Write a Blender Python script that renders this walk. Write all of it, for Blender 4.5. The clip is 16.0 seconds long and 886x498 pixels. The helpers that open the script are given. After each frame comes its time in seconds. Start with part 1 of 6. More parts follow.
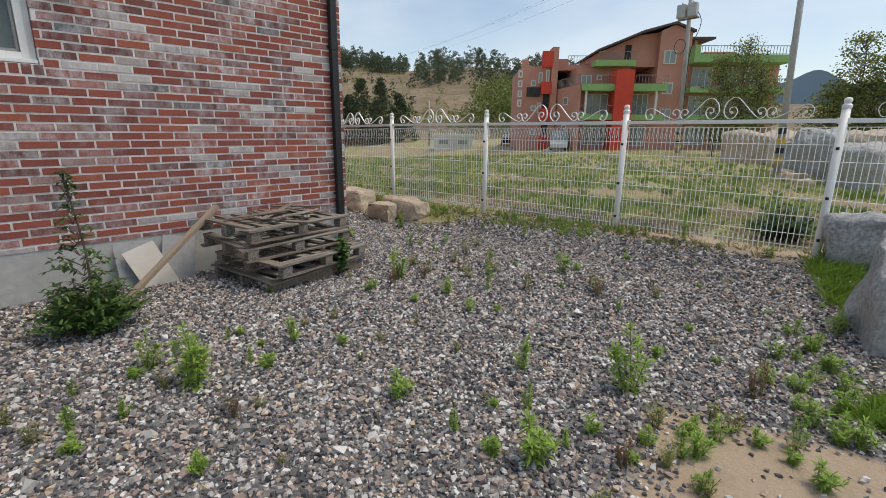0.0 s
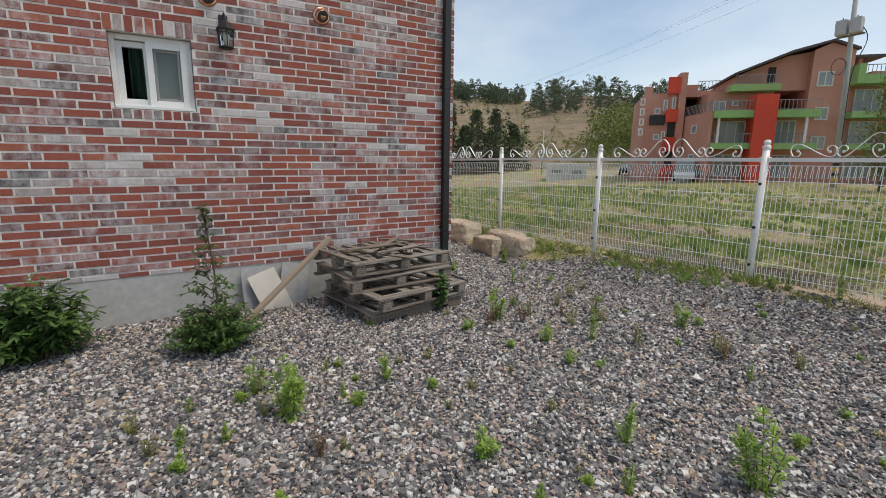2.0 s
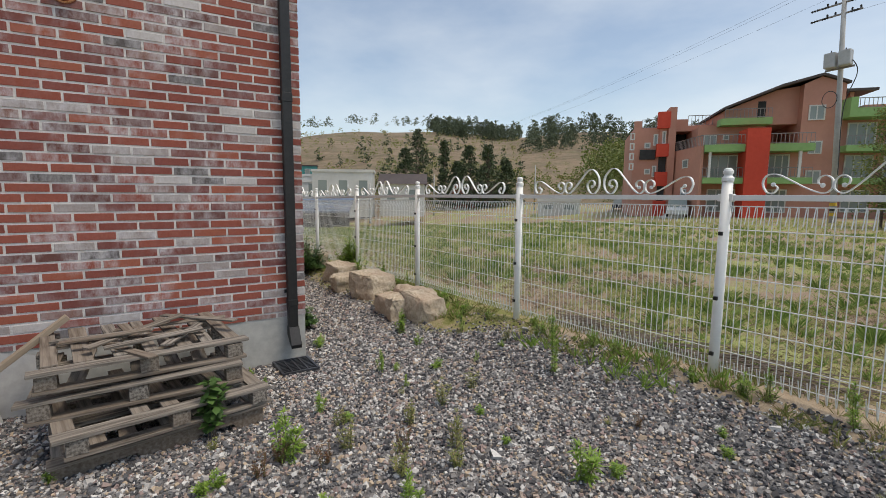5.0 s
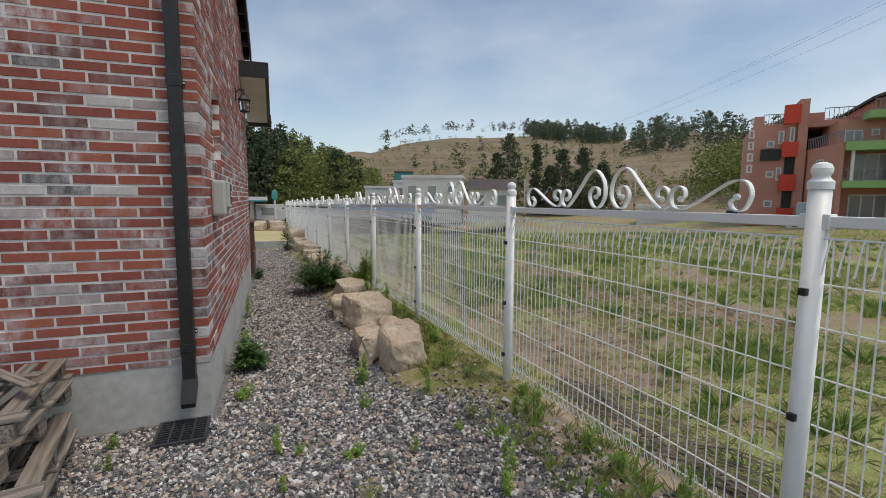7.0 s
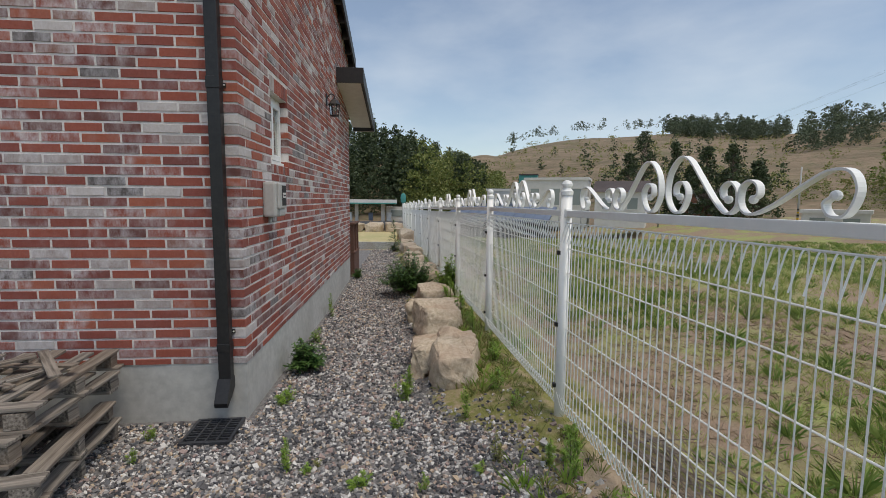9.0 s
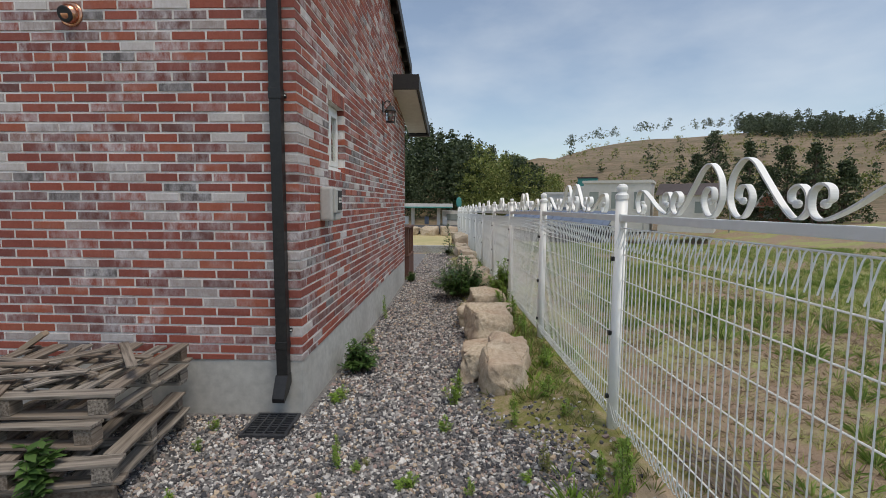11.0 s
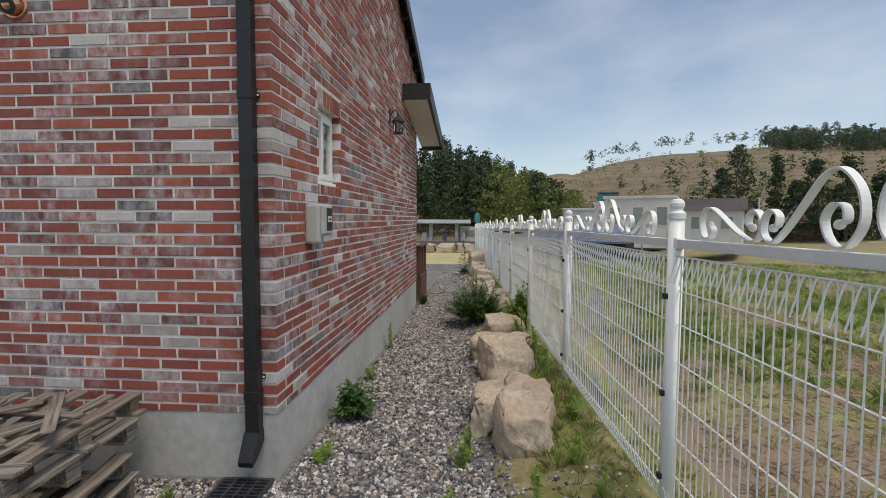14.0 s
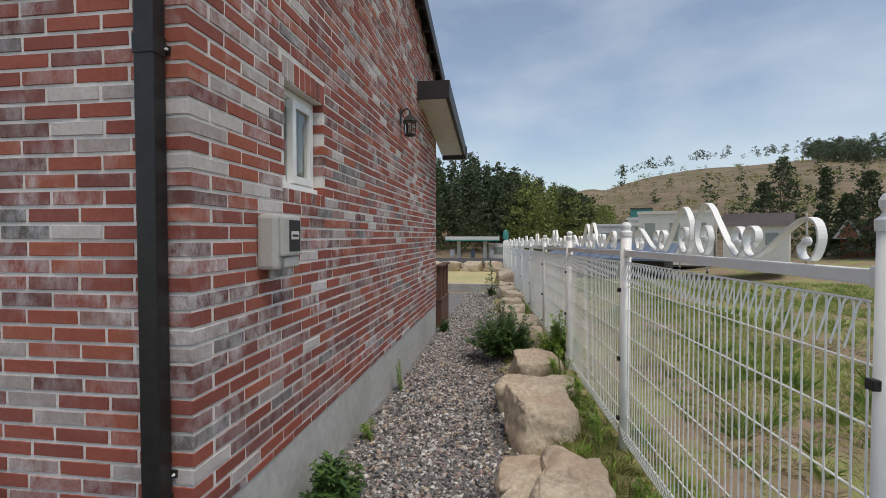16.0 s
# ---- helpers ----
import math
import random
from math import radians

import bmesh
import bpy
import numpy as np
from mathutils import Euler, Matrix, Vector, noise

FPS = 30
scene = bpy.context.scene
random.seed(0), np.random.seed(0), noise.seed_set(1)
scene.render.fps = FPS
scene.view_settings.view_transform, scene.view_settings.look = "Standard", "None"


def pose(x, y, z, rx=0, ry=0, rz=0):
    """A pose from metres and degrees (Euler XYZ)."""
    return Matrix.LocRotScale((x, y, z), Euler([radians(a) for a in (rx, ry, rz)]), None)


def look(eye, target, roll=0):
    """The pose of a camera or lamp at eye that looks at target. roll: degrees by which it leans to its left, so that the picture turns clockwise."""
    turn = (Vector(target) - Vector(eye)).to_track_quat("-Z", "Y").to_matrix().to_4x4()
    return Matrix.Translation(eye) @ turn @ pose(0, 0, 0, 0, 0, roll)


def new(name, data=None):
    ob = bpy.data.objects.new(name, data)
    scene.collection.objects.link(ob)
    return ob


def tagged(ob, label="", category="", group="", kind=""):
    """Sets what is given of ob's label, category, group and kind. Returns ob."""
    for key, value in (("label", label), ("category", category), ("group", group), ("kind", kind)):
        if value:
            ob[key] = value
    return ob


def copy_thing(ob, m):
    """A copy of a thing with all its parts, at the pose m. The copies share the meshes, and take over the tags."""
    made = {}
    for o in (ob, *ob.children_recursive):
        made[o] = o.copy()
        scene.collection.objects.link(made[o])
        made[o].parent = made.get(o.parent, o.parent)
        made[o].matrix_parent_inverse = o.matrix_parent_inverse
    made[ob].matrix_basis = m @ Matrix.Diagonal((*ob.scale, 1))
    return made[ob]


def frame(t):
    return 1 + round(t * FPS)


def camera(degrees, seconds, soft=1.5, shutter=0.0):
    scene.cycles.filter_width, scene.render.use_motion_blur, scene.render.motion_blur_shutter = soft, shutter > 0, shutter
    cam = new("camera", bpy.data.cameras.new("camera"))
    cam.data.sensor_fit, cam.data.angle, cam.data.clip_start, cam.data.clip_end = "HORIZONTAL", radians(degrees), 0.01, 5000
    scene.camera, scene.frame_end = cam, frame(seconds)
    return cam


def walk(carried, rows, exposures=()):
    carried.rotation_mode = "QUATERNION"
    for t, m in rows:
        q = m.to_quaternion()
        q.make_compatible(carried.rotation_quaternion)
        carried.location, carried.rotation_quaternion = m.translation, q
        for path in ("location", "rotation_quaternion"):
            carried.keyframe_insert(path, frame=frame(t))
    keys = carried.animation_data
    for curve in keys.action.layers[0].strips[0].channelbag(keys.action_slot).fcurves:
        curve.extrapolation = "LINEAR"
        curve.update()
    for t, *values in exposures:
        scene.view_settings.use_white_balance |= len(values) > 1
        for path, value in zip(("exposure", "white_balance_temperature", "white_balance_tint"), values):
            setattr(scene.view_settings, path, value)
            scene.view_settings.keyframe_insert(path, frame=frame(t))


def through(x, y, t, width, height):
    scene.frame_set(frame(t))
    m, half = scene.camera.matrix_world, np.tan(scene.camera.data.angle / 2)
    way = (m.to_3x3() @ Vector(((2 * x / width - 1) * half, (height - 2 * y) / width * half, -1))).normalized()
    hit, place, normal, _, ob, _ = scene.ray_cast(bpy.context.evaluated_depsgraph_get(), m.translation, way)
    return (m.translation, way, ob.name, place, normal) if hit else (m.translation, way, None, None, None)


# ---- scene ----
cam = camera(86.8, 16.0, 0.6)
METRES, EYE, TILT, LEAN, TURN = 7.0, 1.4384, 0.0, 0.0, 44.8
ROWS = [
    (0.0, 0.0, 0.0, 0.0, 0.14, -14.25, -0.56),
    (0.5, -0.0043, 0.0128, -0.0009, 4.16, -13.32, -0.59),
    (1.0, -0.0023, 0.0162, 0.0031, 8.09, -12.47, -0.61),
    (1.5, 0.0025, 0.0159, 0.0062, 11.4, -11.64, -0.66),
    (2.0, 0.0079, 0.019, 0.0134, 13.6, -11.05, -0.65),
    (2.5, 0.0242, 0.0306, 0.0179, 14.5, -10.59, -0.55),
    (3.0, 0.0384, 0.0651, 0.0169, 14.47, -9.77, -0.52),
    (3.5, 0.0551, 0.1129, 0.02, 13.82, -8.6, -0.53),
    (4.0, 0.0872, 0.172, 0.0168, 13.2, -7.76, -0.57),
    (4.5, 0.1195, 0.2409, 0.0147, 13.02, -7.16, -0.54),
    (5.0, 0.1501, 0.3121, 0.018, 13.7, -6.83, -0.48),
    (7.5, 0.2667, 0.5944, 0.0264, 29.09, -6.18, -0.48),
    (8.0, 0.281, 0.6277, 0.0217, 32.61, -6.05, -0.49),
    (8.5, 0.2875, 0.6459, 0.0256, 36.81, -6.05, -0.43),
    (9.0, 0.2899, 0.6511, 0.0252, 40.7, -6.04, -0.5),
    (9.5, 0.2894, 0.6506, 0.0241, 43.61, -6.02, -0.5),
    (10.0, 0.2899, 0.6503, 0.0243, 45.7, -6.01, -0.44),
    (12.5, 0.3001, 0.6642, 0.0276, 48.2, -5.28, -0.31),
    (13.0, 0.2872, 0.6736, 0.0263, 48.45, -4.92, -0.23),
    (13.5, 0.2568, 0.6938, 0.0316, 48.9, -4.27, -0.25),
    (14.0, 0.2339, 0.7271, 0.0293, 49.74, -3.69, -0.25),
    (14.5, 0.21, 0.7624, 0.0294, 50.89, -3.2, -0.19),
    (15.0, 0.181, 0.784, 0.0297, 51.96, -2.69, -0.08),
    (15.5, 0.1559, 0.805, 0.0298, 52.64, -2.1, -0.0),
    (16.0, 0.1275, 0.8367, 0.0282, 53.23, -1.63, -0.02),
]
walk(cam, [(t, pose(0, 0, EYE, TILT, LEAN, TURN) @ pose(METRES * x, METRES * y, METRES * z, 90 + pitch, roll, yaw)) for t, x, y, z, yaw, pitch, roll in ROWS], ((0.0, 0.21, 7400, 11), (5.0, 0.2, 7500, 11), (7.5, 0.0, 7250, 11), (16.0, 0.03, 7300, 11)))

# ---- light ----
SUN_EL, SUN_AZ = 66.0, 42.0          # degrees; azimuth from +x towards +y
world = bpy.data.worlds.new("sky")
scene.world = world
world.use_nodes = True
wn, wl = world.node_tree.nodes, world.node_tree.links
wn.clear()
w_out, w_bg, w_sky = wn.new("ShaderNodeOutputWorld"), wn.new("ShaderNodeBackground"), wn.new("ShaderNodeTexSky")
w_sky.sky_type, w_sky.sun_disc = "NISHITA", False
w_sky.sun_elevation, w_sky.sun_rotation = radians(SUN_EL), radians(90.0 - SUN_AZ)
w_sky.air_density, w_sky.dust_density, w_sky.ozone_density = 1.0, 0.5, 2.4
w_co, w_map, w_noise = wn.new("ShaderNodeTexCoord"), wn.new("ShaderNodeMapping"), wn.new("ShaderNodeTexNoise")
w_map.inputs["Scale"].default_value = (1.0, 1.0, 2.6)
w_map.inputs["Location"].default_value = (0.35, 0.1, 0.25)
w_noise.inputs["Scale"].default_value, w_noise.inputs["Detail"].default_value, w_noise.inputs["Roughness"].default_value = 2.1, 7.0, 0.52
w_ramp, w_mix = wn.new("ShaderNodeValToRGB"), wn.new("ShaderNodeMixRGB")
w_ramp.color_ramp.elements[0].position, w_ramp.color_ramp.elements[1].position = 0.40, 0.86
w_ramp.color_ramp.elements[0].color, w_ramp.color_ramp.elements[1].color = (0.10, 0.10, 0.10, 1), (0.78, 0.78, 0.78, 1)
w_mix.inputs["Color2"].default_value = (5.5, 6.3, 7.3, 1)
wl.new(w_co.outputs["Generated"], w_map.inputs["Vector"])
wl.new(w_map.outputs["Vector"], w_noise.inputs["Vector"])
wl.new(w_noise.outputs["Fac"], w_ramp.inputs["Fac"])
wl.new(w_ramp.outputs["Color"], w_mix.inputs["Fac"])
wl.new(w_sky.outputs["Color"], w_mix.inputs["Color1"])
wl.new(w_mix.outputs["Color"], w_bg.inputs["Color"])
w_bg.inputs["Strength"].default_value = 0.135
wl.new(w_bg.outputs["Background"], w_out.inputs["Surface"])
sun_data = bpy.data.lights.new("sun", "SUN")
sun_data.energy, sun_data.angle, sun_data.color = 1.95, radians(26), (1.0, 0.95, 0.88)
sun = new("sun", sun_data)
sx, sy, sz = (math.cos(radians(SUN_EL)) * math.cos(radians(SUN_AZ)), math.cos(radians(SUN_EL)) * math.sin(radians(SUN_AZ)), math.sin(radians(SUN_EL)))
sun.matrix_world = look((40 * sx, 40 * sy, 40 * sz), (0, 0, 0))


# ---- materials ----
def base_mat(name, rough=0.8, metal=0.0):
    m = bpy.data.materials.new(name)
    m.use_nodes = True
    nt = m.node_tree
    b = nt.nodes["Principled BSDF"]
    b.inputs["Roughness"].default_value, b.inputs["Metallic"].default_value = rough, metal
    return m, nt, b


def n_noise(nt, scale, detail=4.0, rough=0.55, stretch=None, local=False):
    co = nt.nodes.new("ShaderNodeTexCoord" if local else "ShaderNodeNewGeometry")
    out = co.outputs["Object"] if local else co.outputs["Position"]
    if stretch:
        mp = nt.nodes.new("ShaderNodeMapping")
        mp.inputs["Scale"].default_value = stretch
        nt.links.new(out, mp.inputs["Vector"])
        out = mp.outputs["Vector"]
    n = nt.nodes.new("ShaderNodeTexNoise")
    n.inputs["Scale"].default_value, n.inputs["Detail"].default_value, n.inputs["Roughness"].default_value = scale, detail, rough
    nt.links.new(out, n.inputs["Vector"])
    return n.outputs["Fac"]


def n_ramp(nt, fac, stops, constant=False):
    r = nt.nodes.new("ShaderNodeValToRGB")
    e = r.color_ramp
    if constant:
        e.interpolation = "CONSTANT"
    while len(e.elements) < len(stops):
        e.elements.new(0.5)
    for el, (p, c) in zip(e.elements, stops):
        el.position = p
        el.color = (*c, 1) if isinstance(c, tuple) else (c, c, c, 1)
    nt.links.new(fac, r.inputs["Fac"])
    return r.outputs["Color"]


def n_mix(nt, fac, a, b, mode="MIX"):
    m = nt.nodes.new("ShaderNodeMixRGB")
    m.blend_type = mode
    for sock, v in ((m.inputs["Fac"], fac), (m.inputs["Color1"], a), (m.inputs["Color2"], b)):
        if isinstance(v, bpy.types.NodeSocket):
            nt.links.new(v, sock)
        elif isinstance(v, tuple):
            sock.default_value = (*v, 1)
        elif sock.type == "RGBA":
            sock.default_value = (v, v, v, 1)
        else:
            sock.default_value = v
    return m.outputs["Color"]


def n_bump(nt, b, height, strength, distance=0.01):
    k = nt.nodes.new("ShaderNodeBump")
    k.inputs["Strength"].default_value, k.inputs["Distance"].default_value = strength, distance
    nt.links.new(height, k.inputs["Height"])
    nt.links.new(k.outputs["Normal"], b.inputs["Normal"])


def n_random(nt, island):
    if island:
        return nt.nodes.new("ShaderNodeNewGeometry").outputs["Random Per Island"]
    return nt.nodes.new("ShaderNodeObjectInfo").outputs["Random"]


def surface(name, c1, c2, scale=20.0, rough=0.8, bump=0.3, metal=0.0, fine=6.0, stain=None, stretch=None, local=False, spec=None):
    """Two colours mixed by a grain, broken again by a broad stain."""
    m, nt, b = base_mat(name, rough, metal)
    grain = n_noise(nt, scale, 6, 0.6, stretch, local)
    col = n_mix(nt, n_ramp(nt, grain, [(0.33, 0.0), (0.68, 1.0)]), c1, c2)
    broad = n_noise(nt, scale / fine / 2, 3, 0.5, None, local)
    col = n_mix(nt, n_ramp(nt, broad, [(0.42, 0.0), (0.7, 0.55)]), col, stain or tuple(v * 0.72 for v in c1))
    nt.links.new(col, b.inputs["Base Color"])
    if bump:
        n_bump(nt, b, grain, bump, 0.01)
    if spec is not None:
        b.inputs["Specular IOR Level"].default_value = spec
    return m


def brick_mat(name, island):
    m, nt, b = base_mat(name, 0.86)
    rnd = n_random(nt, island)
    tone = n_ramp(nt, rnd, [(0.0, (0.35, 0.092, 0.06)), (0.19, (0.28, 0.074, 0.054)), (0.38, (0.39, 0.112, 0.066)), (0.48, (0.22, 0.068, 0.056)),
                            (0.59, (0.16, 0.062, 0.052)), (0.68, (0.32, 0.09, 0.062)), (0.81, (0.125, 0.11, 0.107)), (0.85, (0.28, 0.145, 0.115)), (0.91, (0.38, 0.32, 0.30)), (0.96, (0.56, 0.52, 0.50))], True)
    grain = n_noise(nt, 55, 6, 0.65)
    tone = n_mix(nt, n_ramp(nt, grain, [(0.3, 0.0), (0.75, 0.6)]), tone, n_mix(nt, 1.0, tone, (0.62, 0.55, 0.52), "MULTIPLY"))
    # lime bloom: broad patches, streaked, stronger on some bricks
    broad = n_ramp(nt, n_noise(nt, 1.15, 3, 0.55), [(0.42, 0.0), (0.62, 1.0)])
    streak = n_ramp(nt, n_noise(nt, 16, 5, 0.7, (1.0, 1.0, 0.55)), [(0.36, 0.0), (0.72, 1.0)])
    bloom = n_mix(nt, 1.0, n_mix(nt, 0.40, broad, 1.0), streak, "MULTIPLY")
    jump = n_ramp(nt, n_mix(nt, 0.5, rnd, n_noise(nt, 6, 1, 0.4)), [(0.45, 0.06), (0.57, 0.95)])
    bloom = n_mix(nt, 1.0, bloom, jump, "MULTIPLY")
    col = n_mix(nt, bloom, tone, n_mix(nt, n_noise(nt, 8, 2), (0.73, 0.72, 0.77), (0.62, 0.56, 0.54)))
    nt.links.new(col, b.inputs["Base Color"])
    n_bump(nt, b, grain, 0.5, 0.006)
    return m


def glass_mat(name, tint, rough=0.03):
    m, nt, b = base_mat(name, rough)
    b.inputs["Base Color"].default_value = (*tint, 1)
    b.inputs["Transmission Weight"].default_value = 1.0
    b.inputs["IOR"].default_value = 1.45
    return m


def leaf_mat(name, stops, island=True, rough=0.6, through=0.25):
    m, nt, b = base_mat(name, rough)
    col = n_ramp(nt, n_random(nt, island), stops)
    col = n_mix(nt, n_ramp(nt, n_noise(nt, 9, 2), [(0.35, 0.0), (0.7, 0.35)]), col, n_mix(nt, 1.0, col, (0.55, 0.6, 0.5), "MULTIPLY"))
    nt.links.new(col, b.inputs["Base Color"])
    t = nt.nodes.new("ShaderNodeBsdfTranslucent")
    nt.links.new(col, t.inputs["Color"])
    mx = nt.nodes.new("ShaderNodeMixShader")
    mx.inputs["Fac"].default_value = through
    nt.links.new(b.outputs["BSDF"], mx.inputs[1])
    nt.links.new(t.outputs["BSDF"], mx.inputs[2])
    nt.links.new(mx.outputs["Shader"], nt.nodes["Material Output"].inputs["Surface"])
    return m


def stone_mat(name, stops, bump=0.4):
    m, nt, b = base_mat(name, 0.85)
    col = n_ramp(nt, n_random(nt, True), stops, True)
    grain = n_noise(nt, 120, 4, 0.6)
    col = n_mix(nt, n_ramp(nt, grain, [(0.3, 0.0), (0.7, 0.5)]), col, n_mix(nt, 1.0, col, (0.6, 0.6, 0.6), "MULTIPLY"))
    nt.links.new(col, b.inputs["Base Color"])
    n_bump(nt, b, grain, bump, 0.004)
    return m


def yard_mat():
    """Gravel bed, sand, mossy bank and rough turf in one sheet, parted by the zones stored on the mesh."""
    m, nt, b = base_mat("yard_ground", 0.95)

    def zone(key, scale):
        at = nt.nodes.new("ShaderNodeAttribute")
        at.attribute_name = key
        soft = n_mix(nt, 0.45, at.outputs["Fac"], n_noise(nt, scale, 6, 0.65))
        return n_ramp(nt, soft, [(0.43, 0.0), (0.53, 1.0)])
    grain = n_noise(nt, 34, 6, 0.7)
    col = n_mix(nt, n_ramp(nt, grain, [(0.35, 0.0), (0.62, 1.0)]), (0.09, 0.088, 0.09), (0.26, 0.25, 0.245))
    bank = n_mix(nt, n_ramp(nt, n_noise(nt, 7, 6, 0.7), [(0.46, 0.0), (0.66, 1.0)]), (0.23, 0.23, 0.065), (0.42, 0.32, 0.21))
    col = n_mix(nt, zone("bank", 5), col, bank)
    sand = n_mix(nt, n_noise(nt, 40, 6, 0.7), (0.36, 0.275, 0.19), (0.52, 0.41, 0.30))
    sand = n_mix(nt, n_ramp(nt, n_noise(nt, 4, 5, 0.6), [(0.5, 0.0), (0.7, 0.6)]), sand, (0.33, 0.26, 0.18))
    col = n_mix(nt, zone("sand", 4), col, sand)
    soil = n_mix(nt, n_noise(nt, 7, 6, 0.65), (0.45, 0.325, 0.235), (0.29, 0.21, 0.145))
    green = n_mix(nt, n_noise(nt, 5, 5, 0.7), (0.27, 0.34, 0.09), (0.46, 0.47, 0.18))
    turf = n_mix(nt, n_ramp(nt, n_noise(nt, 0.42, 6, 0.7), [(0.46, 0.0), (0.58, 1.0)]), soil, green)
    turf = n_mix(nt, n_ramp(nt, n_noise(nt, 14, 4, 0.7), [(0.48, 0.0), (0.72, 0.45)]), turf, (0.45, 0.38, 0.25))
    fine = n_noise(nt, 70, 6, 0.75)
    turf = n_mix(nt, n_ramp(nt, fine, [(0.42, 0.6), (0.6, 0.0)]), turf, n_mix(nt, 1.0, turf, (0.42, 0.38, 0.34), "MULTIPLY"))
    col = n_mix(nt, zone("field", 3), col, turf)
    nt.links.new(col, b.inputs["Base Color"])
    n_bump(nt, b, grain, 0.9, 0.02)
    return m


def hill_mat():
    m, nt, b = base_mat("hill_soil", 0.95)
    col = n_mix(nt, n_noise(nt, 0.05, 6, 0.65), (0.20, 0.148, 0.098), (0.31, 0.228, 0.15))
    terr = n_noise(nt, 0.22, 5, 0.7, (0.35, 0.35, 3.0))
    col = n_mix(nt, n_ramp(nt, terr, [(0.40, 0.0), (0.62, 0.55)]), col, (0.10, 0.085, 0.05))
    col = n_mix(nt, n_ramp(nt, n_noise(nt, 0.09, 5, 0.7), [(0.55, 0.0), (0.72, 0.6)]), col, (0.13, 0.14, 0.05))
    col = n_mix(nt, n_ramp(nt, n_noise(nt, 0.6, 4, 0.7), [(0.52, 0.0), (0.66, 0.7)]), col, (0.09, 0.10, 0.045))
    nt.links.new(col, b.inputs["Base Color"])
    n_bump(nt, b, terr, 0.6, 1.2)
    return m


def wood_mat(name, c1, c2, c3, island=False):
    m, nt, b = base_mat(name, 0.85)
    tc = nt.nodes.new("ShaderNodeTexCoord")
    mp = nt.nodes.new("ShaderNodeMapping")
    mp.inputs["Scale"].default_value = (3.0, 60.0, 60.0)
    nt.links.new(tc.outputs["Object"], mp.inputs["Vector"])
    n = nt.nodes.new("ShaderNodeTexNoise")
    n.inputs["Scale"].default_value, n.inputs["Detail"].default_value = 1.0, 6.0
    nt.links.new(mp.outputs["Vector"], n.inputs["Vector"])
    rnd = n_random(nt, island)
    col = n_mix(nt, n_ramp(nt, n.outputs["Fac"], [(0.35, 0.0), (0.65, 1.0)]), c1, c2)
    col = n_mix(nt, n_ramp(nt, rnd, [(0.2, 0.0), (1.0, 0.6)]), col, c3)
    nt.links.new(col, b.inputs["Base Color"])
    n_bump(nt, b, n.outputs["Fac"], 0.5, 0.004)
    return m


BRICK, BRICK_REST = brick_mat("brick_face", False), brick_mat("brick_face_joined", True)
MORTAR = surface("mortar", (0.70, 0.665, 0.63), (0.80, 0.77, 0.75), 60, 0.95, 0.5)
PLINTH = surface("cement_render", (0.42, 0.42, 0.40), (0.54, 0.54, 0.51), 14, 0.9, 0.12, stain=(0.34, 0.33, 0.31))
BLACK = surface("dark_metal_paint", (0.012, 0.012, 0.013), (0.024, 0.023, 0.023), 30, 0.42, 0.05)
DARK_TRIM = surface("dark_brown_trim", (0.014, 0.012, 0.012), (0.026, 0.022, 0.02), 30, 0.5, 0.1)
SOFFIT = surface("cream_soffit", (0.62, 0.60, 0.55), (0.70, 0.68, 0.63), 9, 0.7, 0.03)
PVC = surface("white_window_plastic", (0.76, 0.77, 0.76), (0.82, 0.83, 0.82), 12, 0.38, 0.0, stain=(0.70, 0.70, 0.68))
GLASS = glass_mat("clear_glass", (0.85, 0.9, 0.88))
CURTAIN = surface("green_curtain", (0.10, 0.27, 0.21), (0.15, 0.34, 0.27), 8, 0.9, 0.1)
SCREEN = surface("grey_screen_cloth", (0.17, 0.19, 0.19), (0.24, 0.26, 0.26), 300, 0.9, 0.2)
PLASTER = surface("inside_plaster", (0.3, 0.3, 0.29), (0.36, 0.36, 0.35), 6, 0.9, 0.0)
COPPER = surface("copper_vent_metal", (0.62, 0.30, 0.19), (0.72, 0.40, 0.27), 14, 0.27, 0.0, metal=1.0)
PALLET_WOOD = wood_mat("weathered_pallet_wood", (0.075, 0.065, 0.056), (0.34, 0.305, 0.265), (0.17, 0.12, 0.082))
SLAT_WOOD = wood_mat("bare_board_wood", (0.30, 0.23, 0.16), (0.40, 0.31, 0.22), (0.28, 0.24, 0.20))
TILE = surface("pale_tile", (0.50, 0.47, 0.42), (0.56, 0.53, 0.48), 10, 0.5, 0.05)
SLATE = surface("grey_tile", (0.28, 0.28, 0.28), (0.36, 0.36, 0.36), 14, 0.6, 0.05)
STEEL_WHITE = surface("white_fence_paint", (0.84, 0.85, 0.83), (0.89, 0.90, 0.88), 25, 0.42, 0.04, stain=(0.80, 0.80, 0.77))
GRATE = surface("galvanised_grate", (0.06, 0.065, 0.075), (0.12, 0.125, 0.14), 40, 0.45, 0.1, metal=0.6)
METER = surface("grey_meter_plastic", (0.44, 0.44, 0.42), (0.50, 0.50, 0.48), 30, 0.45, 0.02)
GRAVEL = stone_mat("crushed_gravel", [(0.0, (0.075, 0.076, 0.083)), (0.15, (0.15, 0.15, 0.155)), (0.31, (0.31, 0.295, 0.285)), (0.44, (0.105, 0.10, 0.102)),
                                      (0.53, (0.49, 0.47, 0.45)), (0.66, (0.70, 0.68, 0.65)), (0.79, (0.43, 0.34, 0.28)), (0.87, (0.36, 0.27, 0.245)), (0.94, (0.55, 0.43, 0.31))])
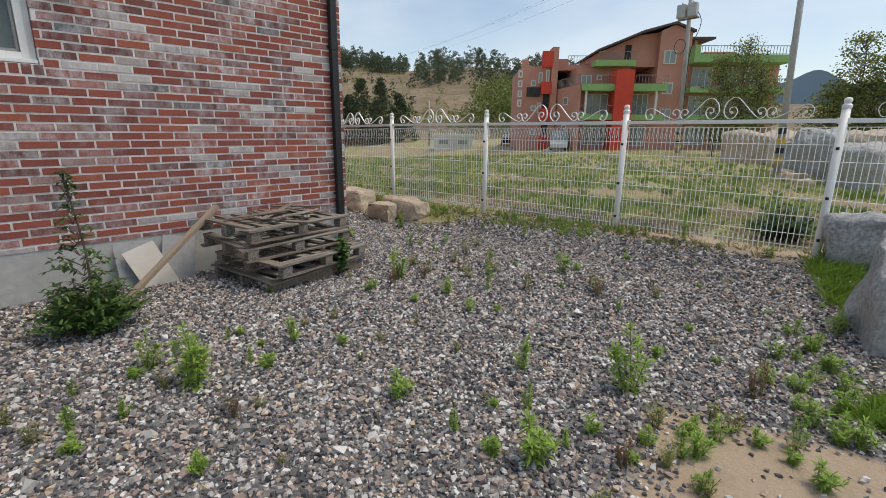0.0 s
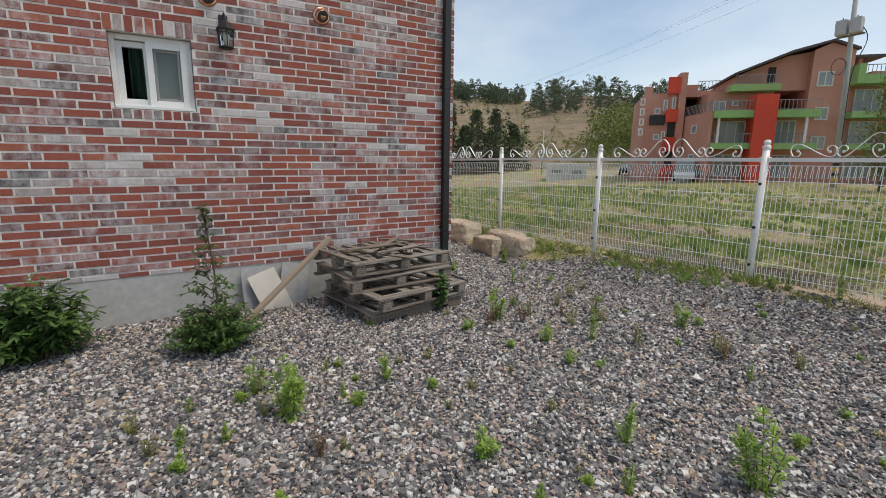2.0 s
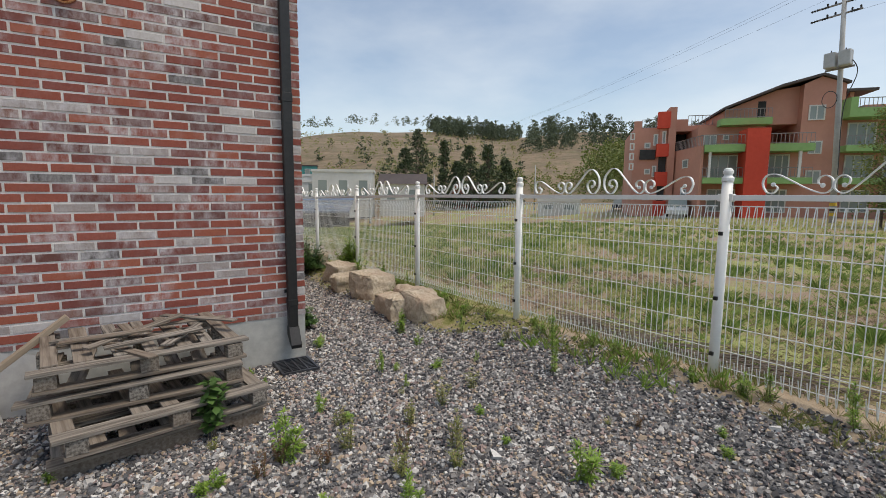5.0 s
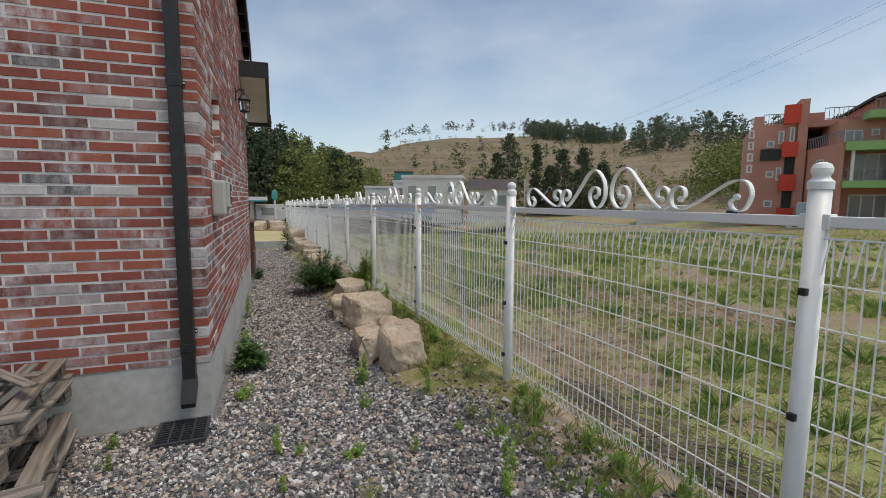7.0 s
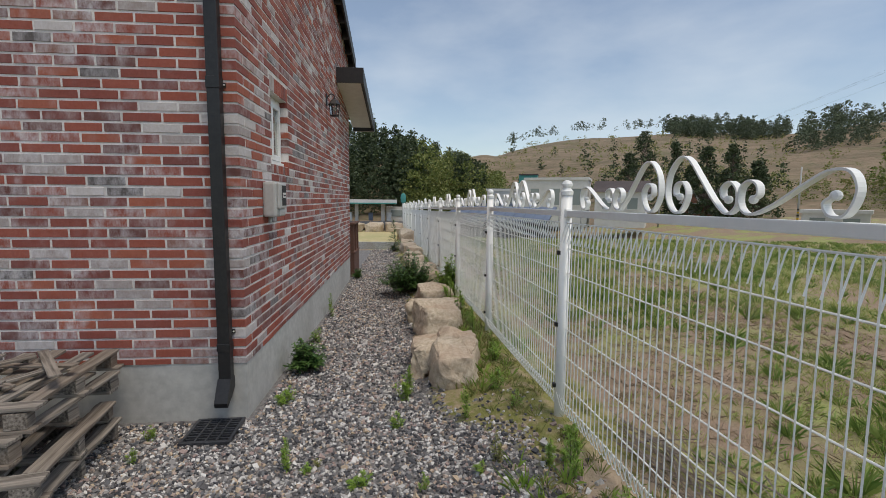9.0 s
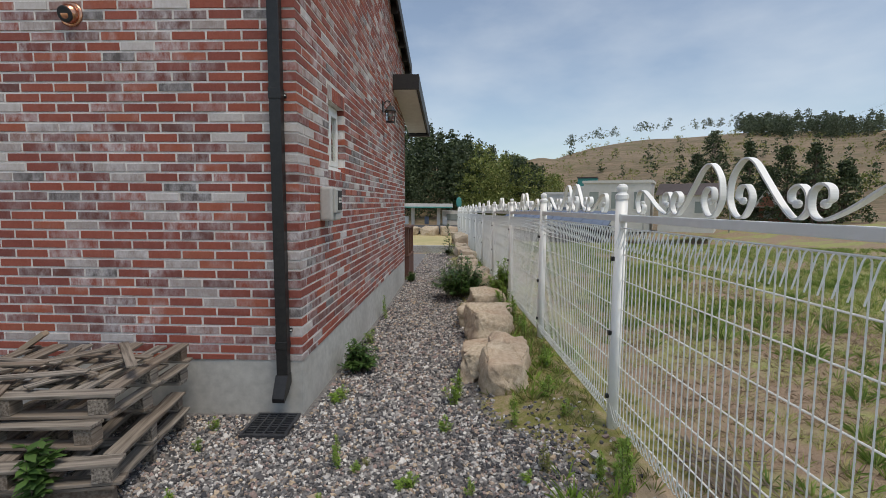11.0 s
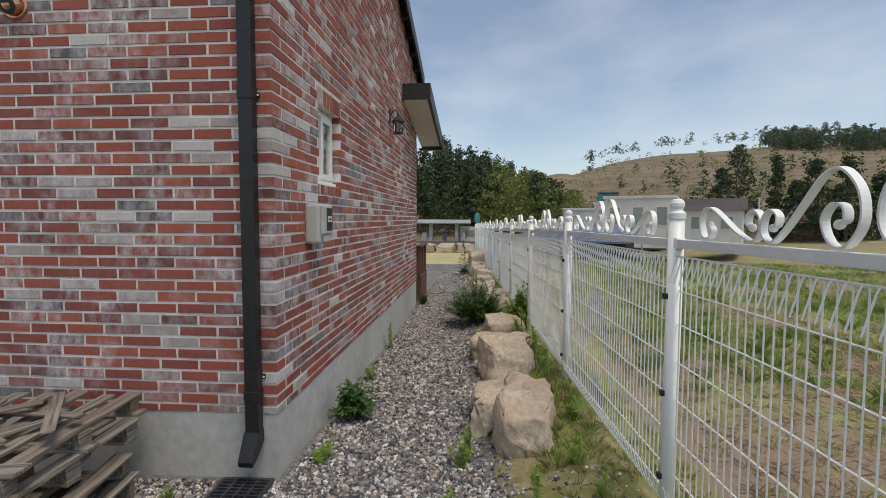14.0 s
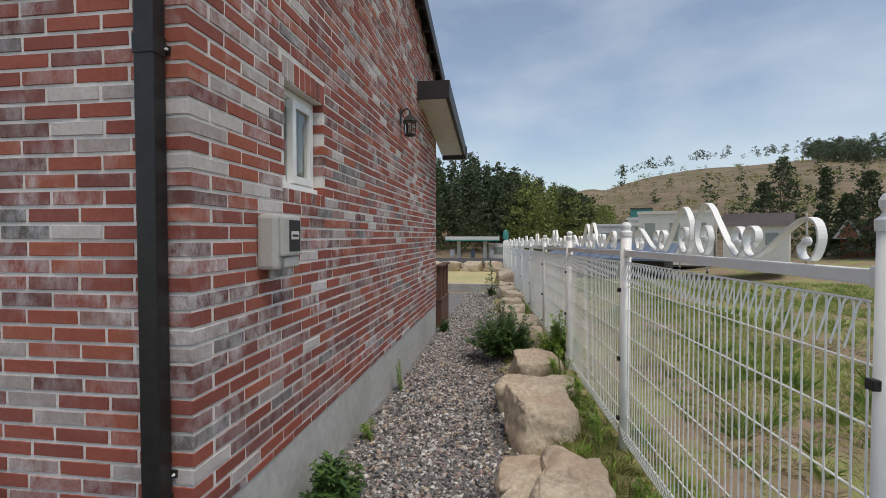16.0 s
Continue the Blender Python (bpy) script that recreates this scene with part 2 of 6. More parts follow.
DRY_LAWN = surface("dry_lawn", (0.42, 0.36, 0.17), (0.56, 0.47, 0.26), 6, 0.95, 0.5, stain=(0.34, 0.33, 0.14))
SAND = surface("sandy_soil", (0.36, 0.27, 0.18), (0.47, 0.37, 0.26), 30, 0.95, 0.7, stain=(0.27, 0.22, 0.14))
YARD, HILL = yard_mat(), hill_mat()
ROCK_TAN = surface("tan_granite", (0.40, 0.325, 0.235), (0.62, 0.53, 0.41), 26, 0.9, 1.0, fine=5.0, stain=(0.44, 0.30, 0.21))
ROCK_GREY = surface("grey_granite", (0.24, 0.245, 0.25), (0.54, 0.55, 0.55), 30, 0.9, 1.0, fine=6.0, stain=(0.30, 0.26, 0.21))
LEAF_FRESH = leaf_mat("fresh_weed_leaf", [(0.0, (0.17, 0.31, 0.04)), (1.0, (0.34, 0.48, 0.09))])
LEAF_DULL = leaf_mat("dull_weed_leaf", [(0.0, (0.18, 0.22, 0.06)), (0.7, (0.32, 0.33, 0.11)), (1.0, (0.40, 0.29, 0.15))])
LEAF_RED = leaf_mat("dry_red_weed_leaf", [(0.0, (0.16, 0.06, 0.04)), (1.0, (0.28, 0.18, 0.09))])
LEAF_SHRUB = leaf_mat("shrub_leaf", [(0.0, (0.042, 0.105, 0.026)), (1.0, (0.13, 0.235, 0.06))], rough=0.5)
LEAF_SHRUB_FIELD = leaf_mat("field_weed_leaf", [(0.0, (0.11, 0.20, 0.036)), (0.6, (0.23, 0.34, 0.075)), (1.0, (0.38, 0.45, 0.13))])
LEAF_GRASS = leaf_mat("field_grass", [(0.0, (0.26, 0.34, 0.075)), (0.4, (0.44, 0.50, 0.15)), (1.0, (0.72, 0.62, 0.36))], through=0.5)
LEAF_LITTER = leaf_mat("dry_litter", [(0.0, (0.16, 0.11, 0.07)), (0.6, (0.34, 0.25, 0.16)), (1.0, (0.50, 0.40, 0.26))], through=0.15)
LEAF_PINE = leaf_mat("pine_needles", [(0.0, (0.026, 0.046, 0.02)), (1.0, (0.10, 0.135, 0.055))], through=0.1)
# paler, greyer copy of the pine needles: distance haze put into the colour
LEAF_RIDGE_HAZE = leaf_mat("hazed_ridge_needles", [(0.0, (0.06, 0.085, 0.05)), (1.0, (0.13, 0.165, 0.09))], through=0.15)
LEAF_SPRING = leaf_mat("spring_leaf", [(0.0, (0.09, 0.13, 0.025)), (0.6, (0.20, 0.24, 0.06)), (1.0, (0.33, 0.33, 0.11))])
STEM = surface("weed_stem", (0.12, 0.15, 0.05), (0.20, 0.15, 0.08), 30, 0.8, 0.0)
BARK = surface("bark", (0.10, 0.075, 0.055), (0.19, 0.15, 0.115), 12, 0.95, 0.5)
TWIG = surface("dry_twig_bark", (0.16, 0.125, 0.10), (0.30, 0.25, 0.21), 40, 0.9, 0.3)
TERRACOTTA = surface("terracotta_render", (0.52, 0.25, 0.185), (0.56, 0.275, 0.205), 3, 0.85, 0.05)
RED_WALL = surface("red_render", (0.60, 0.055, 0.025), (0.66, 0.07, 0.035), 3, 0.7, 0.03, stain=(0.52, 0.05, 0.025))
GREEN_BAND = surface("green_render", (0.24, 0.42, 0.15), (0.28, 0.47, 0.18), 3, 0.8, 0.03)
# near-black for dark fittings, and for shade painted into openings and recesses
DARK_AND_SHADE = surface("dark_parts_painted_shade", (0.03, 0.03, 0.03), (0.05, 0.05, 0.05), 3, 0.9, 0.0)
FAR_GLASS, fg_nt, fg_b = base_mat("far_window_glass", 0.08)
fg_b.inputs["Base Color"].default_value = (0.26, 0.30, 0.29, 1)
FAR_WHITE = surface("far_white_wall", (0.62, 0.61, 0.58), (0.70, 0.69, 0.66), 2, 0.8, 0.0)
FAR_TAN = surface("far_tan_wall", (0.44, 0.33, 0.26), (0.50, 0.38, 0.30), 2, 0.85, 0.0)
FAR_BRICK = surface("far_red_brick_wall", (0.36, 0.15, 0.10), (0.44, 0.20, 0.14), 2, 0.85, 0.0)
FAR_ROOF = surface("far_dark_roof", (0.07, 0.055, 0.055), (0.10, 0.08, 0.075), 4, 0.8, 0.1)
BLUE_ROOF = surface("blue_sheet_roof", (0.10, 0.13, 0.19), (0.15, 0.19, 0.26), 4, 0.5, 0.05)
TEAL = surface("teal_panel", (0.05, 0.28, 0.26), (0.07, 0.33, 0.30), 4, 0.6, 0.0)
RAIL_GREY = surface("grey_rail_metal", (0.22, 0.20, 0.20), (0.30, 0.28, 0.27), 8, 0.5, 0.0)
POLE = surface("concrete_pole", (0.38, 0.38, 0.37), (0.46, 0.46, 0.45), 8, 0.85, 0.1)
TRANSFORMER = surface("grey_transformer_steel", (0.42, 0.43, 0.44), (0.50, 0.51, 0.52), 8, 0.5, 0.0)
CABLE = surface("black_cable", (0.02, 0.02, 0.02), (0.035, 0.035, 0.035), 8, 0.6, 0.0)
YELLOW = surface("yellow_stripe", (0.60, 0.38, 0.03), (0.66, 0.43, 0.05), 8, 0.6, 0.0)
DECK_WOOD = wood_mat("red_brown_deck_wood", (0.10, 0.045, 0.03), (0.16, 0.075, 0.05), (0.13, 0.06, 0.045))
# aerial haze is mixed into this blue base colour
HAZE_BLUE = surface("haze_blue_mountain", (0.20, 0.29, 0.38), (0.23, 0.33, 0.42), 0.01, 1.0, 0.0)
ASPHALT = surface("asphalt", (0.045, 0.045, 0.047), (0.07, 0.07, 0.07), 12, 0.9, 0.2)
CAR_BLUE = surface("dark_blue_car_paint", (0.02, 0.03, 0.06), (0.025, 0.035, 0.07), 4, 0.25, 0.0)
CAR_WHITE = surface("white_car_paint", (0.65, 0.66, 0.67), (0.7, 0.71, 0.72), 4, 0.3, 0.0)
RUBBER = surface("tyre_rubber", (0.02, 0.02, 0.02), (0.03, 0.03, 0.03), 20, 0.9, 0.1)


# ---- mesh helpers ----
def mesh_ob(name, verts, faces, mats, parent=None, label="", smooth=False):
    me = bpy.data.meshes.new(name)
    me.from_pydata([tuple(v) for v in verts], [], [tuple(f) for f in faces])
    for m in mats if isinstance(mats, (list, tuple)) else [mats]:
        me.materials.append(m)
    if smooth:
        me.polygons.foreach_set("use_smooth", [True] * len(me.polygons))
    me.update()
    ob = new(name, me)
    if parent:
        ob.parent = parent
    if label:
        ob["label"] = label
    return ob


def part(name, bm, material, parent=None, label="", smooth=False):
    me = bpy.data.meshes.new(name)
    bm.to_mesh(me)
    bm.free()
    me.materials.append(material)
    if smooth:
        me.polygons.foreach_set("use_smooth", [True] * len(me.polygons))
    ob = new(name, me)
    if parent:
        ob.parent = parent
    if label:
        ob["label"] = label
    return ob


def empty(name, m, label, category, group="", kind=""):
    ob = new(name)
    ob.empty_display_size = 0.1
    ob.matrix_basis = m
    return tagged(ob, label, category, group, kind)


def share(ob, name, m, parent=None):
    """Another object on the same mesh."""
    o = new(name, ob.data)
    o.matrix_basis = m
    if parent:
        o.parent = parent
    return o


def add_box(bm, x0, x1, y0, y1, z0, z1, bevel=0.0, m=None):
    r = bmesh.ops.create_cube(bm, size=1.0)
    vs = r["verts"]
    for v in vs:
        v.co = Vector((x0 + (v.co.x + 0.5) * (x1 - x0), y0 + (v.co.y + 0.5) * (y1 - y0), z0 + (v.co.z + 0.5) * (z1 - z0)))
    if bevel:
        es = list({e for v in vs for e in v.link_edges})
        g = bmesh.ops.bevel(bm, geom=es, offset=bevel, segments=2, profile=0.6, affect="EDGES")
        vs = list({v for f in g["faces"] for v in f.verts} | {v for v in vs if v.is_valid})
    if m is not None:
        bmesh.ops.transform(bm, matrix=m, verts=[v for v in vs if v.is_valid])
    return bm


def box(*a, **k):
    return add_box(bmesh.new(), *a, **k)


def cyl(r0, r1, z0, z1, n=14, bm=None, m=None):
    bm = bm or bmesh.new()
    g = bmesh.ops.create_cone(bm, cap_ends=True, segments=n, radius1=r0, radius2=r1, depth=z1 - z0)
    bmesh.ops.translate(bm, vec=(0, 0, (z0 + z1) / 2), verts=g["verts"])
    if m is not None:
        bmesh.ops.transform(bm, matrix=m, verts=g["verts"])
    return bm


def lathe(profile, n=18, bm=None):
    """A turned shape from (radius, height) pairs."""
    bm = bm or bmesh.new()
    rings = []
    for r, z in profile:
        rings.append([bm.verts.new((r * math.cos(2 * math.pi * i / n), r * math.sin(2 * math.pi * i / n), z)) for i in range(n)])
    for a, b in zip(rings, rings[1:]):
        for i in range(n):
            bm.faces.new((a[i], a[(i + 1) % n], b[(i + 1) % n], b[i]))
    bm.faces.new(list(reversed(rings[0])))
    bm.faces.new(rings[-1])
    return bm


def sweep(points, w, h, side=Vector((0, 1, 0)), bm=None, sides=0, taper=None):
    """A bar of section w (along side) by h, or a round wire of radius w with that many sides, swept along points."""
    bm = bm or bmesh.new()
    pts = [Vector(p) for p in points]
    rings = []
    for i, p in enumerate(pts):
        d = (pts[min(i + 1, len(pts) - 1)] - pts[max(i - 1, 0)]).normalized()
        s = side - d * side.dot(d)
        s = s.normalized() if s.length > 1e-4 else d.orthogonal().normalized()
        u = d.cross(s)
        k = taper[i] if taper else 1.0
        if sides:
            ring = [p + (s * math.cos(a) + u * math.sin(a)) * w * k for a in (2 * math.pi * j / sides for j in range(sides))]
        else:
            ring = [p + s * w / 2 * a + u * h / 2 * b for a, b in ((-1, -1), (1, -1), (1, 1), (-1, 1))]
        rings.append([bm.verts.new(q) for q in ring])
    n = len(rings[0])
    for a, b in zip(rings, rings[1:]):
        for i in range(n):
            bm.faces.new((a[i], a[(i + 1) % n], b[(i + 1) % n], b[i]))
    bm.faces.new(list(reversed(rings[0])))
    bm.faces.new(rings[-1])
    return bm


def curve_through(points, step=6):
    """Points along a smooth line through the given ones."""
    p = [Vector(q) for q in points]
    p = [p[0] * 2 - p[1]] + p + [p[-1] * 2 - p[-2]]
    out = []
    for i in range(1, len(p) - 2):
        for j in range(step):
            t = j / step
            a, b, c, d = p[i - 1], p[i], p[i + 1], p[i + 2]
            out.append(0.5 * (2 * b + (c - a) * t + (2 * a - 5 * b + 4 * c - d) * t * t + (3 * b - a - 3 * c + d) * t ** 3))
    out.append(p[-2])
    return out


def many(name, tv, tf, pos, rot, scale, mat, label, category, kind="stuff", parent=None, mat_index=None):
    """One joined mesh of many small shapes. tv: shapes (k, n, 3); tf: faces (m, 3 or 4); pos (c, 3), rot (c, 3, 3), scale (c, 3)."""
    c = len(pos)
    pick = np.random.randint(0, len(tv), c)
    v = tv[pick] * scale[:, None, :]
    v = np.einsum("cij,cnj->cni", rot, v) + pos[:, None, :]
    n = tv.shape[1]
    f = (tf[None] + (np.arange(c) * n)[:, None, None]).reshape(-1, tf.shape[1]).astype(np.int32)
    v = v.reshape(-1, 3).astype(np.float32)
    me = bpy.data.meshes.new(name)
    me.vertices.add(len(v))
    me.vertices.foreach_set("co", v.ravel())
    me.loops.add(f.size)
    me.loops.foreach_set("vertex_index", f.ravel())
    me.polygons.add(len(f))
    me.polygons.foreach_set("loop_start", np.arange(0, f.size, f.shape[1], dtype=np.int32))
    me.polygons.foreach_set("use_smooth", np.zeros(len(f), dtype=bool))
    if mat_index is not None:
        me.polygons.foreach_set("material_index", np.tile(np.asarray(mat_index, dtype=np.int32), c))
    for m in mat if isinstance(mat, (list, tuple)) else [mat]:
        me.materials.append(m)
    me.update(calc_edges=True)
    me.validate()
    ob = new(name, me)
    if parent:
        ob.parent = parent
    return tagged(ob, label, category, kind=kind)


def turns(c, tilt=math.pi):
    """Random rotations (c, 3, 3): about z by any angle, tilted by up to tilt."""
    a, b, g = np.random.uniform(0, 2 * np.pi, c), np.random.uniform(-tilt, tilt, c), np.random.uniform(-tilt, tilt, c)
    o, z = np.ones(c), np.zeros(c)

    def mat3(rows):
        return np.stack([np.stack(r, -1) for r in rows], -2)
    rz = mat3([[np.cos(a), -np.sin(a), z], [np.sin(a), np.cos(a), z], [z, z, o]])
    rx = mat3([[o, z, z], [z, np.cos(b), -np.sin(b)], [z, np.sin(b), np.cos(b)]])
    ry = mat3([[np.cos(g), z, np.sin(g)], [z, o, z], [-np.sin(g), z, np.cos(g)]])
    return rz @ rx @ ry


# ---- the lie of the land ----
def smooth(a, b, x):
    t = np.clip((np.asarray(x, float) - a) / (b - a), 0, 1)
    return t * t * (3 - 2 * t)


def fence_y(x):
    return 5.94 + 0.055 * (np.asarray(x, float) + 0.5)


def fence_top(x):
    x = np.asarray(x, float)
    return np.where(x > -6.85, 1.73 + 0.007 * (x + 6.85), 1.73 + 0.0185 * (x + 6.85))


HILL_AZ = [60, 92, 100, 118, 127, 132, 136, 139, 142, 146, 150, 154, 158, 165, 169, 173, 178, 184, 190, 200, 225]
HILL_EL = [1.0, 2.2, 3.0, 5.4, 6.6, 7.0, 6.9, 6.5, 6.7, 7.2, 7.55, 7.4, 7.15, 6.5, 5.3, 4.8, 4.6, 5.0, 4.8, 3.6, 1.0]
HILL_FAR = [260, 260, 260, 230, 205, 205, 210, 225, 235, 235, 230, 230, 225, 205, 185, 165, 160, 160, 160, 165, 200]


HILL_NEAR_AZ, HILL_NEAR = [150, 160, 168, 200, 230], [85, 90, 114, 114, 85]


def land(x, y):
    x, y = np.asarray(x, float), np.asarray(y, float)
    z = -0.06 * smooth(-3, -5.6, x) - 0.05 * smooth(-6, -9, x)
    d = fence_y(x) - y
    z = z + 0.20 * smooth(1.15, 0.15, d) * smooth(1.2, -0.6, x) * np.where(d > 0, 1, smooth(-4.5, -0.4, d)) + 0.06 * smooth(1.15, 0.15, d) * smooth(-0.6, 1.2, x)
    z = z - 0.16 * smooth(8, 30, y)
    z = z - 2.7 * smooth(-17, -55, x) * smooth(60, 25, y)
    z = z - 0.9 * smooth(31, 48, np.hypot(x + 0.8, y - 2.3)) * smooth(-10, -24, x) * smooth(44, 30, y)
    r = np.hypot(x + 0.8, y - 2.3)
    az = np.degrees(np.arctan2(y - 2.3, x + 0.8)) % 360
    far = np.interp(az, HILL_AZ, HILL_FAR, 260, 260)
    h = np.tan(np.radians(np.interp(az, HILL_AZ, HILL_EL, 0.8, 0.8))) * far + 1.6
    near = np.interp(az, HILL_NEAR_AZ, HILL_NEAR, 85, 85)
    rise = np.clip((r - near) / (far - near), 0, 1)
    rise = rise ** 1.25 * (1.0 + 0.25 * (1 - rise))
    z = z + (h - z) * np.clip(rise, 0, 1)
    rough = np.sin(x * 2.1 + np.sin(y * 1.7)) * np.sin(y * 2.3 + 0.6 * np.sin(x * 1.3))
    z = z + 0.012 * rough + smooth(6.3, 9, y) * 0.03 * np.sin(x * 0.9 + 1) * np.sin(y * 0.7)
    z = z + smooth(90, 150, r) * (1.3 * np.sin(x * 0.07 + 2 * np.sin(y * 0.03)) * np.sin(y * 0.06 + 1.5 * np.sin(x * 0.02)))
    return z


def ground_at(x, y):
    return float(land(x, y))


def grades(lo, hi, inner0, inner1, fine, grow=1.12):
    mid = list(np.arange(inner0, inner1 + fine / 2, fine))
    left, s = [inner0], fine
    while left[-1] > lo:
        s *= grow
        left.append(left[-1] - min(s, 60))
    right, s = [mid[-1]], fine
    while right[-1] < hi:
        s *= grow
        right.append(right[-1] + min(s, 60))
    return np.array(left[:0:-1] + mid + right[1:])


def bank_wide(x):
    """One where the grassy bank is broad, nought where the gravel comes close to the fence."""
    return smooth(-4.1, -5.3, x)


def sand_zone(x, y):
    d = fence_y(x) - y
    strip = smooth(0.45, 0.20, d) * smooth(-0.6, -0.2, d) * smooth(-5.0, -3.6, x)
    patch = smooth(-1.05, -0.55, x - 0.35 * np.maximum(0, 2.35 - y)) * smooth(2.95, 2.35, y - 0.25 * x) * smooth(0.7, 1.0, y) * smooth(3.0, 1.5, x + 0.3 * np.sin(y * 3.0))
    return np.maximum(strip * 0.8, patch)


def bank_zone(x, y):
    d = fence_y(x) - y
    return np.maximum(np.where(d < 0, 1.0, np.clip((0.50 + 0.48 * bank_wide(x) - d) / 0.45, 0, 1)) * smooth(-18.5, -17.5, x), smooth(-0.15, 0.5, x) * smooth(2.5, 3.2, y) * smooth(3.6, 1.8, x + 0.4 * np.sin(y * 1.7)))


def field_zone(x, y):
    d = fence_y(x) - y
    return np.maximum.reduce([smooth(-0.15, -0.6, d), smooth(-17.3, -17.9, x), smooth(5, 7, x), smooth(-7, -9, y)])


def build_ground():
    xs, ys = grades(-2500, 2500, -14, 1.6, 0.12, 1.09), grades(-2500, 2500, -1.6, 7.0, 0.12, 1.09)
    gx, gy = np.meshgrid(xs, ys)
    gz = land(gx, gy)
    nx, ny = len(xs), len(ys)
    v = np.stack([gx, gy, gz], -1).reshape(-1, 3)
    idx = np.arange(nx * ny).reshape(ny, nx)
    f = np.stack([idx[:-1, :-1], idx[:-1, 1:], idx[1:, 1:], idx[1:, :-1]], -1).reshape(-1, 4)
    c = v[f].mean(1)
    r = np.hypot(c[:, 0] + 0.8, c[:, 1] - 2.3)
    mi = np.where(r > 84, 1, 0).astype(np.int32)
    me = bpy.data.meshes.new("ground")
    me.from_pydata(v.tolist(), [], f.tolist())
    for m in (YARD, HILL):
        me.materials.append(m)
    for key, zone in (("sand", sand_zone), ("bank", bank_zone), ("field", field_zone)):
        me.attributes.new(key, "FLOAT", "POINT").data.foreach_set("value", zone(v[:, 0], v[:, 1]).astype(np.float32))
    me.polygons.foreach_set("material_index", mi)
    me.polygons.foreach_set("use_smooth", [True] * len(f))
    return tagged(new("ground", me), "gravel yard with sandy patches, rough grass field and bare brown hills", "ground", kind="structure")


build_ground()


# ---- the brick house ----
FX, SY, PLINTH_TOP = -5.265, 3.481, 0.385
WEST, SOUTH = -11.85, -6.0
F_WIN = (-0.085, 0.560, 1.935, 2.580)     # y0, y1, z0, z1
S_WIN = (-6.675, -6.100, 1.925, 2.550)    # x0, x1, z0, z1


def roof_z(x):
    return 4.46 + 0.27 * (x + 11.9)


def prism(bm, poly, a0, a1, axis):
    """A slab with the outline poly, given as (along, up), between a0 and a1 on the axis."""
    def at(u, w, a):
        return (u, a, w) if axis == "y" else (a, u, w)
    lo, hi = [bm.verts.new(at(u, w, a0)) for u, w in poly], [bm.verts.new(at(u, w, a1)) for u, w in poly]
    bm.faces.new(lo)
    bm.faces.new(list(reversed(hi)))
    for i in range(len(poly)):
        j = (i + 1) % len(poly)
        bm.faces.new((lo[j], lo[i], hi[i], hi[j]))
    bmesh.ops.recalc_face_normals(bm, faces=bm.faces)
    return bm


def build_walls():
    g = 0.005
    top = roof_z(FX) - 0.02
    y0, y1, z0, z1 = F_WIN
    bm = bmesh.new()
    for a, b, c, d in ((SOUTH, y0 - g, PLINTH_TOP, top), (y1 + g, SY - g, PLINTH_TOP, top), (y0 - g, y1 + g, PLINTH_TOP, z0 - g), (y0 - g, y1 + g, z1 + g, top)):
        add_box(bm, FX - 0.26, FX - g, a, b, c, d)
    east = tagged(part("wall_east", bm, MORTAR), "reclaimed red brick wall with white lime stains and pale mortar", "wall", kind="structure")
    x0, x1, z0, z1 = S_WIN
    bm = bmesh.new()
    xe = FX - 0.26
    for a, b, lo, hi in ((WEST, x0 - g, PLINTH_TOP, None), (x1 + g, xe, PLINTH_TOP, None), (x0 - g, x1 + g, PLINTH_TOP, z0 - g), (x0 - g, x1 + g, z1 + g, None)):
        h0, h1 = (roof_z(a) - 0.03, roof_z(b) - 0.03) if hi is None else (hi, hi)
        prism(bm, [(a, lo), (b, lo), (b, h1), (a, h0)], SY - 0.26, SY - g, "y")
    north = tagged(part("wall_north", bm, MORTAR), "reclaimed red brick gable wall with pale mortar joints", "wall", kind="structure")
    bm = bmesh.new()
    prism(bm, [(WEST, 0), (FX - 0.26, 0), (FX - 0.26, top), (WEST, roof_z(WEST) - 0.03)], SOUTH, SOUTH + 0.25, "y")
    tagged(part("wall_south", bm, MORTAR), "plain rear wall of the brick house", "wall", kind="structure")
    tagged(part("wall_west", box(WEST, WEST + 0.25, SOUTH + 0.25, SY - 0.26, 0, roof_z(WEST) - 0.03), MORTAR), "plain far wall of the brick house", "wall", kind="structure")
    # plinth
    bm = bmesh.new()
    add_box(bm, FX - 0.30, FX - 0.006, SOUTH, SY - 0.006, -0.5, PLINTH_TOP)
    add_box(bm, WEST, FX - 0.30, SY - 0.30, SY - 0.006, -0.5, PLINTH_TOP)
    tagged(part("plinth", bm, PLINTH), "smooth grey cement rendered plinth under the brick", "plinth", kind="structure")
    tagged(part("inner_floor", box(WEST + 0.25, FX - 0.3, SOUTH + 0.25, SY - 0.3, 0.2, 0.4), PLASTER), "plain floor inside the house", "floor", kind="structure")
    tagged(part("partition_wall", box(FX - 2.1, FX - 2.0, SOUTH + 0.25, SY - 0.3, 0.4, 3.2), PLASTER), "plain plastered inner wall of the room", "wall", kind="structure")
    tagged(part("ceiling", box(WEST + 0.25, FX - 0.26, SOUTH + 0.25, SY - 0.26, 3.0, 3.1), PLASTER), "plain plastered ceiling of the room", "ceiling", kind="structure")
    return east, north


WALL_EAST, WALL_NORTH = build_walls()


